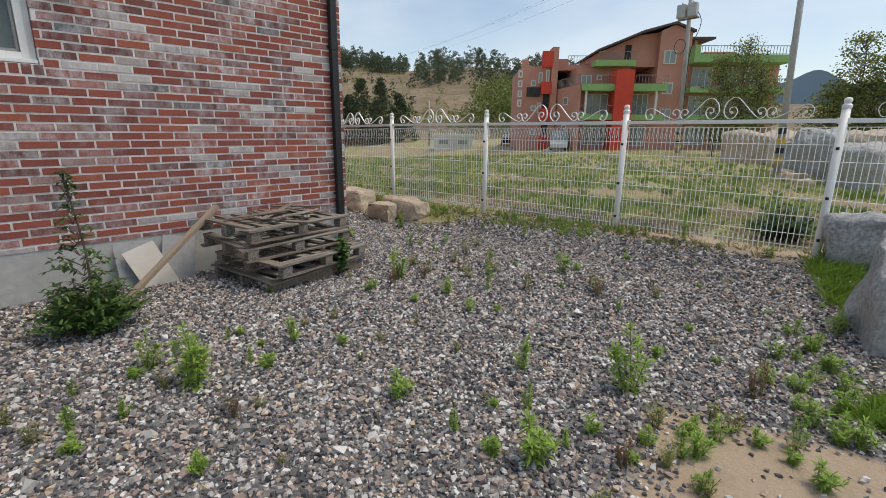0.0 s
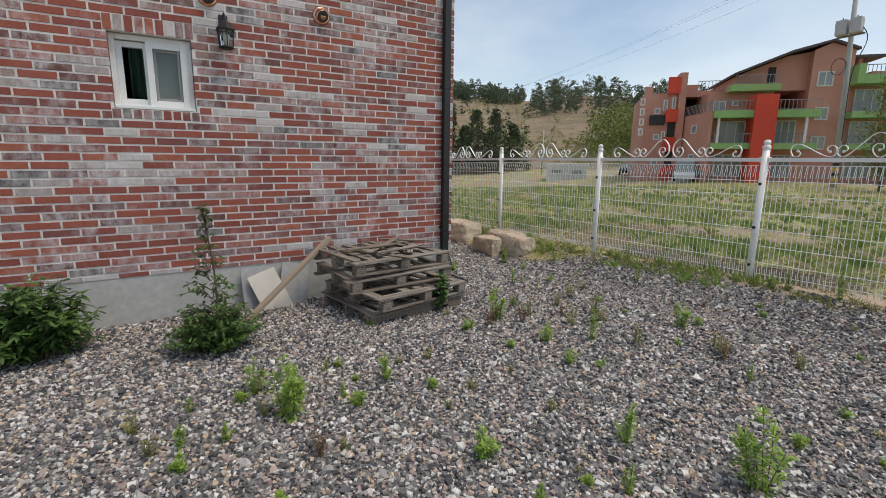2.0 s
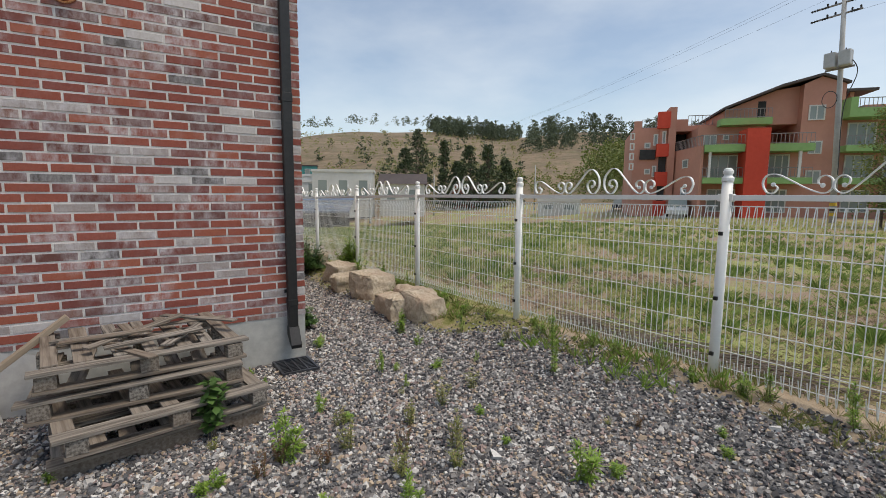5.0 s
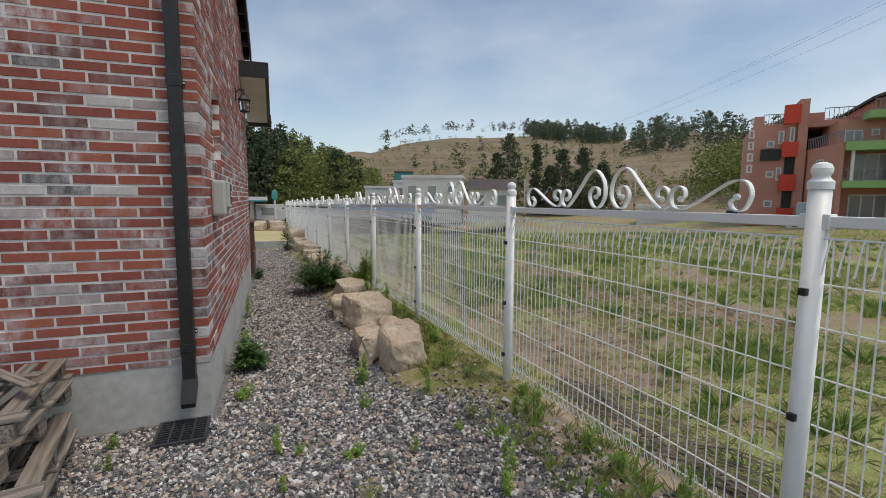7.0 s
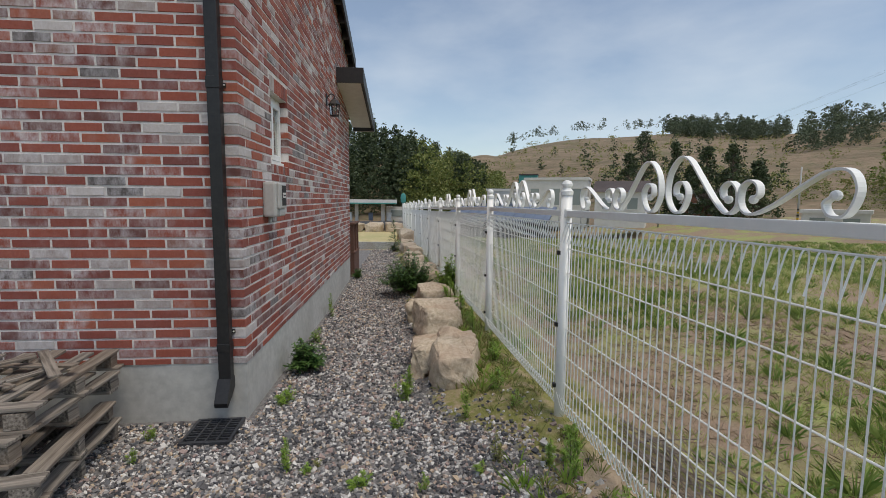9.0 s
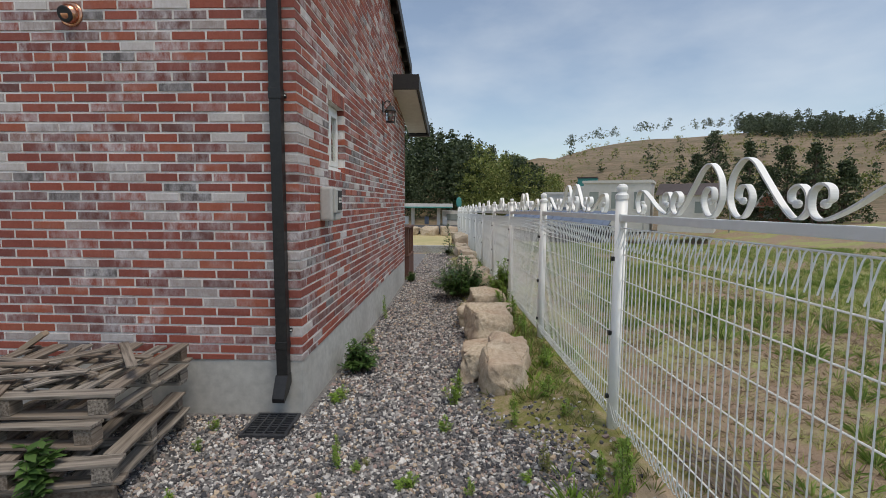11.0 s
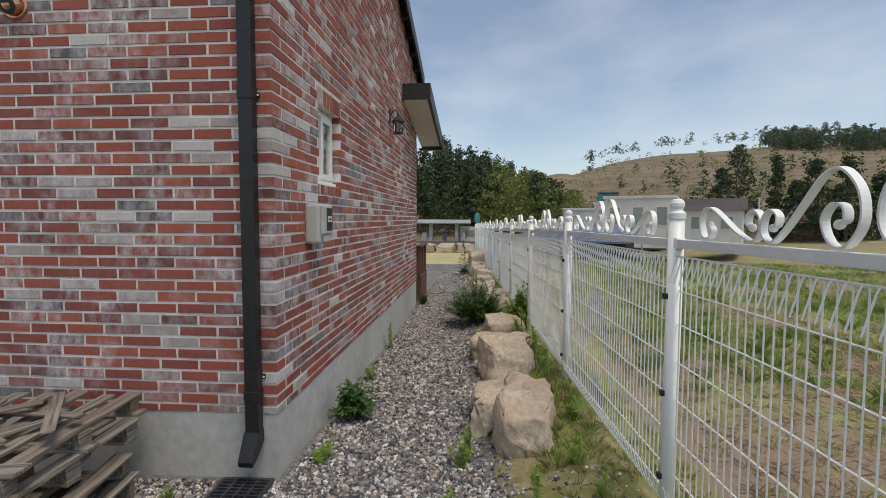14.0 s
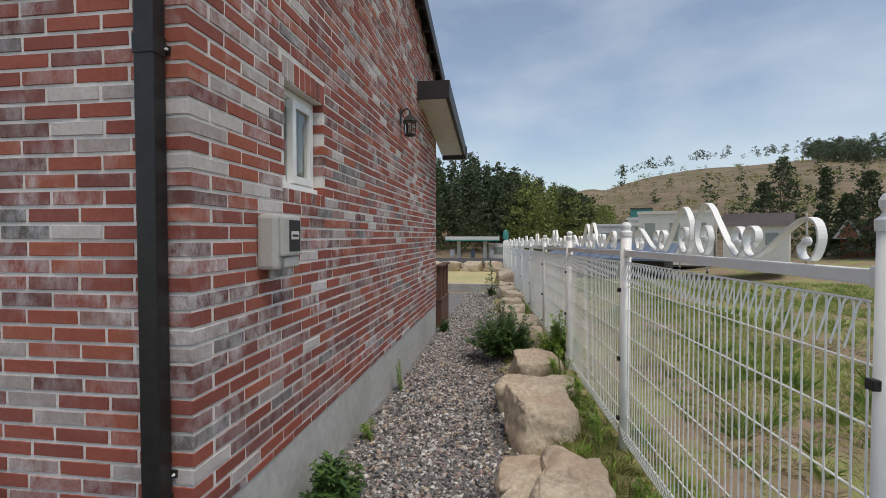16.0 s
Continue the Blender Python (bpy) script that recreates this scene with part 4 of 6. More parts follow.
# ---- rocks ----
def build_rock(name, x, y, size, rz, mat, seed, label, boxy=3.2, sink=0.12, group=""):
    """A broken boulder: the hull of rough points, split fine and pitted."""
    rng = random.Random(seed)
    off = Vector((seed * 3.7, seed * 1.9, seed * 5.3))
    bm = bmesh.new()
    chip = 0.42 if boxy < 5 else 0.24
    for sx_ in (-1, 1):
        for sy_ in (-1, 1):
            for sz_ in (-1, 1):
                k = 1 - rng.uniform(0, chip) * (1.0 if sz_ > 0 else 0.5)
                bm.verts.new((sx_ * (1 - rng.uniform(0, chip)), sy_ * (1 - rng.uniform(0, chip)), sz_ * k))
    for _ in range(10):
        d = Vector((rng.gauss(0, 1), rng.gauss(0, 1), rng.gauss(0, 0.8))).normalized()
        k = (abs(d.x) ** boxy + abs(d.y) ** boxy + abs(d.z) ** boxy) ** (-1 / boxy)
        bm.verts.new(d * k * rng.uniform(0.92, 1.04))
    hull = bmesh.ops.convex_hull(bm, input=bm.verts)
    bmesh.ops.delete(bm, geom=[v for v in hull["geom_interior"] if isinstance(v, bmesh.types.BMVert)], context="VERTS")
    for v in bm.verts:
        v.co = Vector((v.co.x * size[0] / 2, v.co.y * size[1] / 2, v.co.z * size[2] / 2))
    big = max(size)
    bmesh.ops.bevel(bm, geom=list(bm.edges), offset=0.035 * big, segments=2, profile=0.55, affect="EDGES", clamp_overlap=True)
    bmesh.ops.triangulate(bm, faces=bm.faces)
    for _ in range(3):
        long = [e for e in bm.edges if e.calc_length() > 0.075 * big]
        if long:
            bmesh.ops.subdivide_edges(bm, edges=long, cuts=1)
            bmesh.ops.triangulate(bm, faces=bm.faces)
    bm.normal_update()
    s = 1.0 / big
    move = [v.normal * big * (0.06 * noise.noise(v.co * s * 3 + off) + 0.03 * noise.noise(v.co * s * 9 + off) + 0.016 * noise.noise(v.co * s * 24 + off)) for v in bm.verts]
    for v, m in zip(bm.verts, move):
        v.co += m
    o = part(name, bm, mat, smooth=True)
    o.matrix_basis = pose(x, y, ground_at(x, y) + size[2] / 2 - sink, 0, 0, rz)
    return tagged(o, label, "rock", group)


build_rock("boulder", -6.24, 4.90, (0.70, 0.36, 0.34), -4, ROCK_TAN, 3, "squat tan granite block split from its neighbour beside the path", 8.0, 0.12, "path boulders")
build_rock("boulder", -6.00, 5.14, (0.98, 0.40, 0.37), -6, ROCK_TAN, 8, "long blocky tan granite boulder at the path's corner", 8.0, 0.13, "path boulders")
build_rock("boulder", -7.26, 5.06, (0.66, 0.58, 0.46), 12, ROCK_TAN, 4, "rounded tan granite boulder beside the path", 2.6, 0.14, "path boulders")
build_rock("boulder", -8.15, 5.05, (0.56, 0.76, 0.32), -4, ROCK_TAN, 5, "flat topped tan granite boulder beside the path", 5.0, 0.13, "path boulders")
build_rock("boulder", -8.80, 5.08, (0.62, 0.62, 0.44), 15, ROCK_TAN, 10, "tan granite boulder leaning on its neighbour", 3.4, 0.16, "path boulders")
for i in range(7):
    build_rock("boulder", -10.3 - 1.10 * i, 5.02 - 0.05 * i + 0.08 * math.sin(i * 2), (0.66, 0.48, 0.36), 10 * math.sin(i * 3), ROCK_TAN, 11 + i, "small tan granite boulder edging the far path", 3.0, 0.1, "path boulders")
build_rock("boulder", 0.30, 6.02, (1.75, 0.55, 0.70), 4, ROCK_GREY, 21, "long grey granite boulder under the fence", 7.0, 0.12)
build_rock("boulder", 0.36, 4.66, (1.15, 0.9, 0.92), 20, ROCK_GREY, 22, "pale grey granite boulder in the weeds", 4.5, 0.14)


# ---- trees ----
def clump_tree(seed, h, crown, trunk_r, clumps, per, leaf, spread, low, droop=0.0, pointed=0.0, limbs=True):
    """Leaf quads of a crown and the limbs under it."""
    rng = np.random.RandomState(seed)
    bm = bmesh.new()
    top = Vector((rng.uniform(-0.05, 0.05) * h, rng.uniform(-0.05, 0.05) * h, h * 0.93))
    trunk = [Vector((0, 0, -0.4)), Vector((rng.uniform(-0.02, 0.02) * h, rng.uniform(-0.02, 0.02) * h, h * 0.35)), Vector((rng.uniform(-0.04, 0.04) * h, rng.uniform(-0.04, 0.04) * h, h * 0.65)), top]
    sweep(curve_through(trunk, 3), trunk_r, 0, sides=6, bm=bm, taper=[1 - 0.09 * i for i in range(10)])
    quads = []
    for _ in range(clumps):
        u = rng.uniform(low, 1.0)
        reach = crown * ((1 - pointed) * math.sqrt(max(0.05, 1 - (2 * (u - low) / (1 - low) - 0.85) ** 2 * 0.75)) + pointed * (1.08 - u) / (1 - low))
        a, r = rng.uniform(0, 2 * math.pi), reach * math.sqrt(rng.uniform(0.12, 1.0))
        c = np.array([r * math.cos(a), r * math.sin(a), u * h - droop * r])
        if limbs:
            sweep([Vector((0, 0, max(0.2 * h, c[2] - 0.35 * r - 0.05 * h))), Vector(c)], trunk_r * 0.22, 0, sides=3, bm=bm, taper=[1, 0.4])
        for _ in range(per):
            p = c + rng.normal(0, 1, 3) * np.array([spread, spread, spread * 0.55])
            quads.append(p)
    quads = np.array(quads)
    return bm, quads


def leaf_quad():
    return np.array([[[-0.5, 0, 0], [0, -0.32, 0.06], [0.5, 0, 0], [0, 0.32, -0.05]]]), np.array([[0, 1, 2, 3]])


def build_tree(name, x, y, label, seed, h, crown, trunk_r, clumps, per, leaf, spread, low, mat, droop=0.0, pointed=0.0, z=None):
    t = empty(name, pose(x, y, ground_at(x, y) if z is None else z), label, "tree")
    bm, q = clump_tree(seed, h, crown, trunk_r, clumps, per, leaf, spread, low, droop, pointed)
    part("trunk", bm, BARK, t)
    tv, tf = leaf_quad()
    np.random.seed(seed)
    c = many("crown", tv, tf, q, turns(len(q)), np.random.uniform(0.6, 1.3, (len(q), 1)) * np.array([[leaf] * 3]), mat, "", "", kind="", parent=t)
    return t


def wood(name, label, spots, heights, seed, mat, crown, clumps, per, leaf, spread, low, pointed=0.0, slim=0.018):
    """A far wood, past counting: joined crowns and trunks."""
    np.random.seed(seed)
    shapes = [clump_tree(seed + k, 1.0, crown, slim, clumps, per, leaf, spread, low, 0.15, pointed, False) for k in range(4)]
    pos, trunks = [], []
    for i, ((x, y), h) in enumerate(zip(spots, heights)):
        bm, q = shapes[i % 4]
        a = np.random.uniform(0, 6.28)
        r = np.array([[math.cos(a), -math.sin(a), 0], [math.sin(a), math.cos(a), 0], [0, 0, 1]])
        pos.append((q @ r.T) * h + np.array([x, y, ground_at(x, y)]))
    hs = np.repeat(np.array(heights), clumps * per)
    p = np.concatenate(pos)
    tv, tf = leaf_quad()
    ob = many(name, tv, tf, p, turns(len(p)), np.random.uniform(0.6, 1.3, (len(p), 1)) * hs[:, None] * np.array([[leaf] * 3]), mat, label, "woods")
    for k, (bm, q) in enumerate(shapes):
        bm.verts.ensure_lookup_table()
    vs = [np.array([v.co for v in bm.verts]) for bm, q in shapes]
    fs = [[[v.index for v in f.verts] for f in bm.faces] for bm, q in shapes]
    V, F, base = [], [], 0
    for i, ((x, y), h) in enumerate(zip(spots, heights)):
        k = i % 4
        V.append(vs[k] * h + np.array([x, y, ground_at(x, y)]))
        F += [[j + base for j in f] for f in fs[k]]
        base += len(vs[k])
    mesh_ob("trunks", np.concatenate(V).tolist(), F, BARK, ob)
    for bm, q in shapes:
        bm.free()
    return ob


def polar(az, r, ox=-0.8, oy=2.3):
    return ox + r * math.cos(radians(az)), oy + r * math.sin(radians(az))


def spread_spots(n, az0, az1, r0, r1, seed, ox=-0.8, oy=2.3):
    rng = random.Random(seed)
    return [polar(rng.uniform(az0, az1), rng.uniform(r0, r1), ox, oy) for _ in range(n)]


def under_line(spots, low, rng):
    """Tree heights that follow the wood's falling skyline."""
    out = []
    for x, y in spots:
        az = math.degrees(math.atan2(y - 2.3, x + 0.8)) % 360
        el = np.interp(az, [168, 170, 171.5, 175.4, 177.5, 180.5, 185, 197], [3.6, 4.6, 5.2, 6.6, 7.9, 8.3, 10.5, 11.0])
        top = math.tan(radians(el)) * math.hypot(x + 0.8, y - 2.3) + 1.6 - ground_at(x, y)
        out.append(max(low, min(17.0, top)) * rng.choice((0.45, 0.6, 0.75, 0.9, 1.0, 1.04)) * rng.uniform(0.92, 1.0))
    return out


def far_woods():
    rng = random.Random(5)
    s = spread_spots(300, 169.5, 197, 114, 162, 1)
    wood("pine_wood", "dark green pine wood on the slope behind the filling station", s, under_line(s, 4.0, rng), 101, LEAF_PINE, 0.20, 40, 14, 0.046, 0.036, 0.12, 0.85)
    s = spread_spots(80, 167.5, 178, 106, 140, 2)
    wood("broadleaf_wood", "fresh spring green broadleaf trees at the wood's edge", s, under_line(s, 3.0, rng), 102, LEAF_SPRING, 0.30, 36, 16, 0.040, 0.05, 0.14, 0.25)
    s = spread_spots(190, 139.5, 150.3, 205, 252, 3) + spread_spots(210, 116, 138.3, 150, 218, 4)
    wood("ridge_wood", "dark pine wood along the hill crest", s, [rng.uniform(3.0, 8.5) for _ in s], 103, LEAF_RIDGE_HAZE, 0.30, 20, 14, 0.075, 0.06, 0.12, 0.45)
    crest = [az + rng.gauss(0, 0.5) for az in (151, 152, 153, 154, 156.5, 158.5, 159.5, 162, 163.5, 165, 166.5) for _ in range(6)]
    s = [polar(az, float(np.interp(az, HILL_AZ, HILL_FAR)) - 4) for az in crest]
    wood("sparse_pines", "thin lone pines standing along the bare hill crest", s, [rng.uniform(5, 8.5) for _ in s], 104, LEAF_RIDGE_HAZE, 0.15, 7, 9, 0.06, 0.045, 0.62, slim=0.032)
    s = spread_spots(70, 126, 170, 86, 125, 7)
    wood("hedge_shrubs", "green scrub at the foot of the hill", s, [rng.uniform(1.5, 4.0) for _ in s], 105, LEAF_SPRING, 0.5, 20, 10, 0.10, 0.10, 0.1)
    s = spread_spots(620, 126, 168, 96, 222, 9)
    wood("hill_scrub", "low dry scrub dotted over the bare hill", s, [rng.uniform(0.7, 2.2) for _ in s], 107, LEAF_DULL, 0.6, 7, 6, 0.22, 0.14, 0.1)
    s = spread_spots(40, 139, 167, 100, 190, 10)
    wood("hill_pines", "scattered small pines on the brown slope", s, [rng.uniform(2.5, 5) for _ in s], 108, LEAF_PINE, 0.3, 14, 9, 0.12, 0.08, 0.15, 0.4)
    s = spread_spots(26, 127, 131.5, 95, 120, 8)
    wood("light_wood", "pale green budding trees below the pines", s, [rng.uniform(6, 9) for _ in s], 106, LEAF_SPRING, 0.36, 24, 12, 0.07, 0.07, 0.15)


far_woods()
for i, (az, r, h, cr) in enumerate(((151.5, 88, 14.2, 3.0), (153.0, 92, 10.8, 2.6), (145.4, 80, 10.4, 2.6), (143.1, 78, 10.2, 2.4), (141.0, 80, 7.6, 2.4), (148.4, 84, 12.0, 1.1), (146.8, 82, 8.0, 2.2))):
    x, y = polar(az, r)
    build_tree("conifer", x, y, "dark green broad conifer standing before the bare hill", 200 + i, h, cr * 1.3, 0.2, 190, 20, 0.34, 0.26, 0.08, LEAF_PINE, 0.16, 0.88)
for i, (az, h, cr) in enumerate(((105.6, 7.0, 1.4), (103.6, 8.0, 1.7), (102.2, 6.0, 1.6))):
    x, y = polar(az, 40.0, 0, 0)
    build_tree("poplar_tree", x, y, "slender young tree with thin spring leaves before the apartment block", 231 + i, h, cr, 0.08, 170, 18, 0.15, 0.32, 0.12, LEAF_SPRING, 0, 0.35)
for i, (az, h, cr) in enumerate(((95.0, 7.2, 1.6), (92.8, 6.4, 1.9), (96.3, 4.6, 2.0), (90.8, 7.0, 1.9), (94.0, 4.6, 2.2))):
    x, y = polar(az, 38.0, 0, 0)
    build_tree("young_tree", x, y, "bushy young tree with fresh green leaves beyond the rocks", 241 + i, h, cr, 0.09, 190, 20, 0.15, 0.28, 0.1, LEAF_SPRING, 0, 0.3)


# ---- the apartment block ----
def build_apartment():
    b = empty("apartment_building", pose(-20.65, 44.9, 0, 0, 0, 42), "terracotta apartment block with red tower and green balcony bands", "building")
    G = -0.6

    def wall(x0, x1, z0, z1, y0, y1, mat=TERRACOTTA, name="wall", label=""):
        return part(name, box(x0, x1, y0, y1, z0, z1), mat, b, label)

    def window(x0, x1, z0, z1, y, bars=1):
        w = part("window", bar_frame(bmesh.new(), x0, x1, z0, z1, 0.10, y - 0.06, y + 0.05, "y"), FAR_WHITE, b, "white framed window")
        part("pane", box(x0 + 0.1, x1 - 0.1, y - 0.02, y + 0.0, z0 + 0.1, z1 - 0.1), FAR_GLASS, w)
        for i in range(bars):
            c = x0 + (x1 - x0) * (i + 1) / (bars + 1)
            part("mullion", box(c - 0.04, c + 0.04, y - 0.05, y - 0.021, z0 + 0.1, z1 - 0.1), FAR_WHITE, w)
        return w

    def railing(x0, x1, z, y, h=0.85, dark=True):
        r = part("railing", box(x0, x1, y - 0.03, y + 0.03, z + h - 0.06, z + h), RAIL_GREY, b, "grey metal balcony railing")
        part("lower_bar", box(x0, x1, y - 0.02, y + 0.02, z + 0.06, z + 0.10), RAIL_GREY, r)
        n = max(2, int((x1 - x0) / 0.28))
        rod = None
        for i in range(n + 1):
            x = x0 + (x1 - x0) * i / n
            if rod is None:
                rod = part("baluster", box(-0.018, 0.018, -0.018, 0.018, 0.0, h - 0.062), RAIL_GREY, r)
                rod.matrix_basis = pose(x, y, z)
            else:
                share(rod, "baluster", pose(x, y, z), r)

    # left block, set back, with its red tower
    wall(-9.1, -5.4, G, 8.05, 6, 17)
    wall(-9.1, -8.4, 8.05, 8.75, 6, 6.4)
    railing(-8.4, -7.1, 8.05, 6.1, 0.85)
    for z0, z1 in ((7.96, 9.5), (5.25, 6.47), (2.4, 3.78), (G, 0.97)):
        wall(-7.05, -5.95, z0, z1, 5.4, 5.99, RED_WALL, "tower_panel", "red rendered panel")
    # lower two panels carry the recess shade as paint; the top one is terracotta
    for z0, z1 in ((6.47, 7.96), (3.78, 5.25), (0.97, 2.4)):
        wall(-6.75, -6.1, z0, z1, 5.9, 5.98, DARK_AND_SHADE if z0 < 4 else TERRACOTTA, "recess", "recess panel, shade painted in where dark")
    wall(-6.05, -5.4, G, 9.9, 5.5, 7.5)
    wall(-8.5, -7.1, 5.0, 5.95, 5.75, 5.99, DARK_AND_SHADE, "sign_board", "black sign board")
    for x0, x1, z0, z1 in ((-8.1, -7.55, 6.1, 6.65), (-8.0, -7.45, 3.55, 4.1), (-7.32, -6.9, 6.35, 7.45), (-7.3, -6.9, 3.3, 4.4), (-8.0, -7.4, 1.0, 1.6)):
        window(x0, x1, z0, z1, 5.98, 0)
    window(-6.55, -6.2, 6.5, 7.7, 5.88, 0)
    # blade sign: four letter shapes down the corner
    sign = empty("blade_sign", pose(-20.65, 44.9, 0, 0, 0, 42) @ pose(-9.15, 5.75, 0), "column of pale letter panels on the block's corner", "sign")
    for i in range(4):
        z = 6.9 - i * 0.98
        part("letter_panel", bar_frame(bmesh.new(), -0.32, 0.12, z, z + 0.7, 0.12, -0.1, 0.1, "y"), FAR_WHITE, sign)
    # roof beam and recess of the set-back storey
    wall(-5.4, -1.7, 7.66, 8.2, 6, 12)
    wall(-5.4, -4.3, 8.2, 8.8, 6.0, 6.4)
    # near-black box: the shade under the beam is its colour
    wall(-5.3, -0.9, 5.7, 7.66, 8.5, 12, DARK_AND_SHADE, "recess", "recess panel, shade painted in where dark")
    railing(-4.3, -2.2, 8.2, 6.1, 0.95)
    # side wall of the balcony wing, running back to the left block
    bm = bmesh.new()
    prism(bm, [(0.0, G), (6.0, G), (6.0, 5.75), (0.0, 5.75)], -0.12, 0.12, "x")
    part("wall", bm, TERRACOTTA, b).matrix_basis = pose(-4.12, 0.3, 0, 0, 0, 11)
    side = part("railing", box(0, 6.0, -0.03, 0.03, 0.84, 0.90), RAIL_GREY, b, "grey metal balcony railing")
    side.matrix_basis = pose(-4.12, 0.3, 5.75, 0, 0, 101)
    for i in range(20):
        part("baluster", box(0.3 * i - 0.018, 0.3 * i + 0.018, -0.018, 0.018, 0.0, 0.838), RAIL_GREY, side)
    for y, z in ((2.4, 4.0), (2.4, 1.3)):
        w = part("window", bar_frame(bmesh.new(), 0, 1.2, z, z + 0.8, 0.1, 0.125, 0.2, "y"), FAR_WHITE, b, "white framed window")
        w.matrix_basis = pose(-4.12, 0.3, 0, 0, 0, 101) @ pose(y, 0, 0)
        part("pane", box(0.1, 1.1, 0.13, 0.15, z + 0.1, z + 0.7), FAR_GLASS, w)
    # balcony wing
    wall(-3.95, 4.0, G, 5.75, 2.0, 12)
    wall(-3.95, 1.3, 5.75, 7.7, 3.2, 12)
    for x0, x1 in ((-4.0, -0.97), (0.69, 3.95)):
        wall(x0, x1, 5.20, 5.80, 0.1, 2.0, GREEN_BAND, "balcony_slab", "green balcony edge")
        wall(x0, x1, 2.55, 3.05, 0.1, 2.0, GREEN_BAND, "balcony_slab", "green balcony edge")
        railing(x0, x1, 5.80, 0.3, 0.85)
        railing(x0, x1, 3.05, 0.3, 0.85)
    wall(2.95, 3.15, 3.05, 5.2, 0.25, 0.45, FAR_WHITE, "pillar")
    wall(-3.6, -3.42, 3.05, 5.2, 0.25, 0.45, FAR_WHITE, "pillar")
    for x0, x1 in ((-3.2, -0.95), (1.3, 2.9)):
        window(x0, x1, 3.0, 5.05, 1.98, 2)
        window(x0, x1, 0.1, 2.1, 1.98, 2)
    window(-1.95, -1.45, 6.45, 6.95, 3.18, 0)
    window(-3.5, -2.4, 5.9, 6.95, 3.18, 1)
    wall(-0.97, 0.69, G, 7.05, -0.2, 2.2, RED_WALL, "red_pier", "tall red rendered pier")
    # upper storey under the sloping roof
    bm = bmesh.new()
    prism(bm, [(-2.0, 7.7), (3.65, 7.7), (3.65, 10.85), (1.97, 10.6), (-2.0, 9.0)], 3.2, 12, "y")
    part("upper_wall", bm, TERRACOTTA, b)
    bm = bmesh.new()
    prism(bm, [(3.65, G), (6.6, G), (6.6, 10.75), (4.87, 11.4), (3.65, 10.85)], 2.4, 12, "y")
    part("gable_wall", bm, TERRACOTTA, b)
    bm = bmesh.new()
    prism(bm, [(-2.3, 8.98), (1.97, 10.68), (4.87, 11.44), (6.8, 10.72), (6.8, 10.90), (4.87, 11.64), (1.97, 10.88), (-2.3, 9.16)], 2.1, 12.5, "y")
    part("roof", bm, FAR_ROOF, b, "thin dark roof edge")
    wall(-2.5, 1.35, 7.6, 8.15, 1.8, 3.2, GREEN_BAND, "balcony_slab", "green balcony edge")
    railing(-2.2, 1.3, 8.15, 1.9, 0.8)
    wall(0.6, 1.2, 8.2, 9.7, 3.15, 3.19, DARK_AND_SHADE, "roof_door", "dark door")
    for x0, x1, z0, z1 in ((4.1, 5.28, 7.86, 9.1), (4.3, 5.28, 5.07, 6.16), (4.27, 5.38, 2.58, 3.72)):
        window(x0, x1, z0, z1, 2.38)
    # right wing
    wall(6.6, 15.5, G, 7.9, 3.0, 12)
    wall(6.6, 7.4, 7.9, 9.5, 2.6, 6)
    wall(8.9, 12.0, 7.9, 9.3, 4.5, 9)
    for z0, z1 in ((7.86, 8.55), (5.16, 5.65), (2.55, 3.05)):
        wall(6.4, 15.4, z0, z1, 1.0, 3.0, GREEN_BAND, "balcony_slab", "green balcony edge")
        railing(6.5, 15.3, z1, 1.15, 0.8)
    wall(6.4, 6.9, 8.55, 9.4, 1.0, 2.6, GREEN_BAND, "balcony_end", "green balcony end")
    for z in (5.75, 3.1, 0.2):
        for x0, x1 in ((7.2, 9.2), (9.9, 11.6), (12.3, 14.2)):
            window(x0, x1, z, z + 1.9, 2.98, 2)
    wall(6.8, 9.0, 10.2, 10.4, 2.8, 6, FAR_ROOF, "flat_roof", "flat grey roof slab")
    wall(7.3, 7.6, 9.5, 10.2, 3.4, 5.4)
    # steps at the entrance
    for i in range(5):
        wall(-6.6 + 0.3 * i, -5.0, G + 0.2 * i, G + 0.2 * i + 0.2, 1.4 + 0.3 * i, 3.6, FAR_WHITE, "step")


build_apartment()


def build_house(name, x, y, rz, w, d, h, pitch, wallm, roofm, label, wins=2, z=None):
    g = ground_at(x, y) if z is None else z
    o = empty(name, pose(x, y, g, 0, 0, rz), label, "house")
    part("wall", box(-w / 2, w / 2, -d / 2, d / 2, -1.0, h), wallm, o)
    bm = bmesh.new()
    if pitch > 0:
        prism(bm, [(-d / 2 - 0.4, h - 0.05), (d / 2 + 0.4, h - 0.05), (0.0, h + pitch)], -w / 2 - 0.4, w / 2 + 0.4, "x")
    else:
        add_box(bm, -w / 2 - 0.15, w / 2 + 0.15, -d / 2 - 0.15, d / 2 + 0.15, h, h + 0.35)
    part("roof", bm, roofm, o)
    for i in range(wins):
        c = -w / 2 + w * (i + 0.5) / wins
        win = part("window", bar_frame(bmesh.new(), c - 0.7, c + 0.7, h * 0.35, h * 0.8, 0.1, -d / 2 - 0.07, -d / 2 - 0.004, "y"), FAR_WHITE, o)
        part("pane", box(c - 0.6, c + 0.6, -d / 2 - 0.04, -d / 2 - 0.02, h * 0.35 + 0.1, h * 0.8 - 0.1), FAR_GLASS, win)
    return o


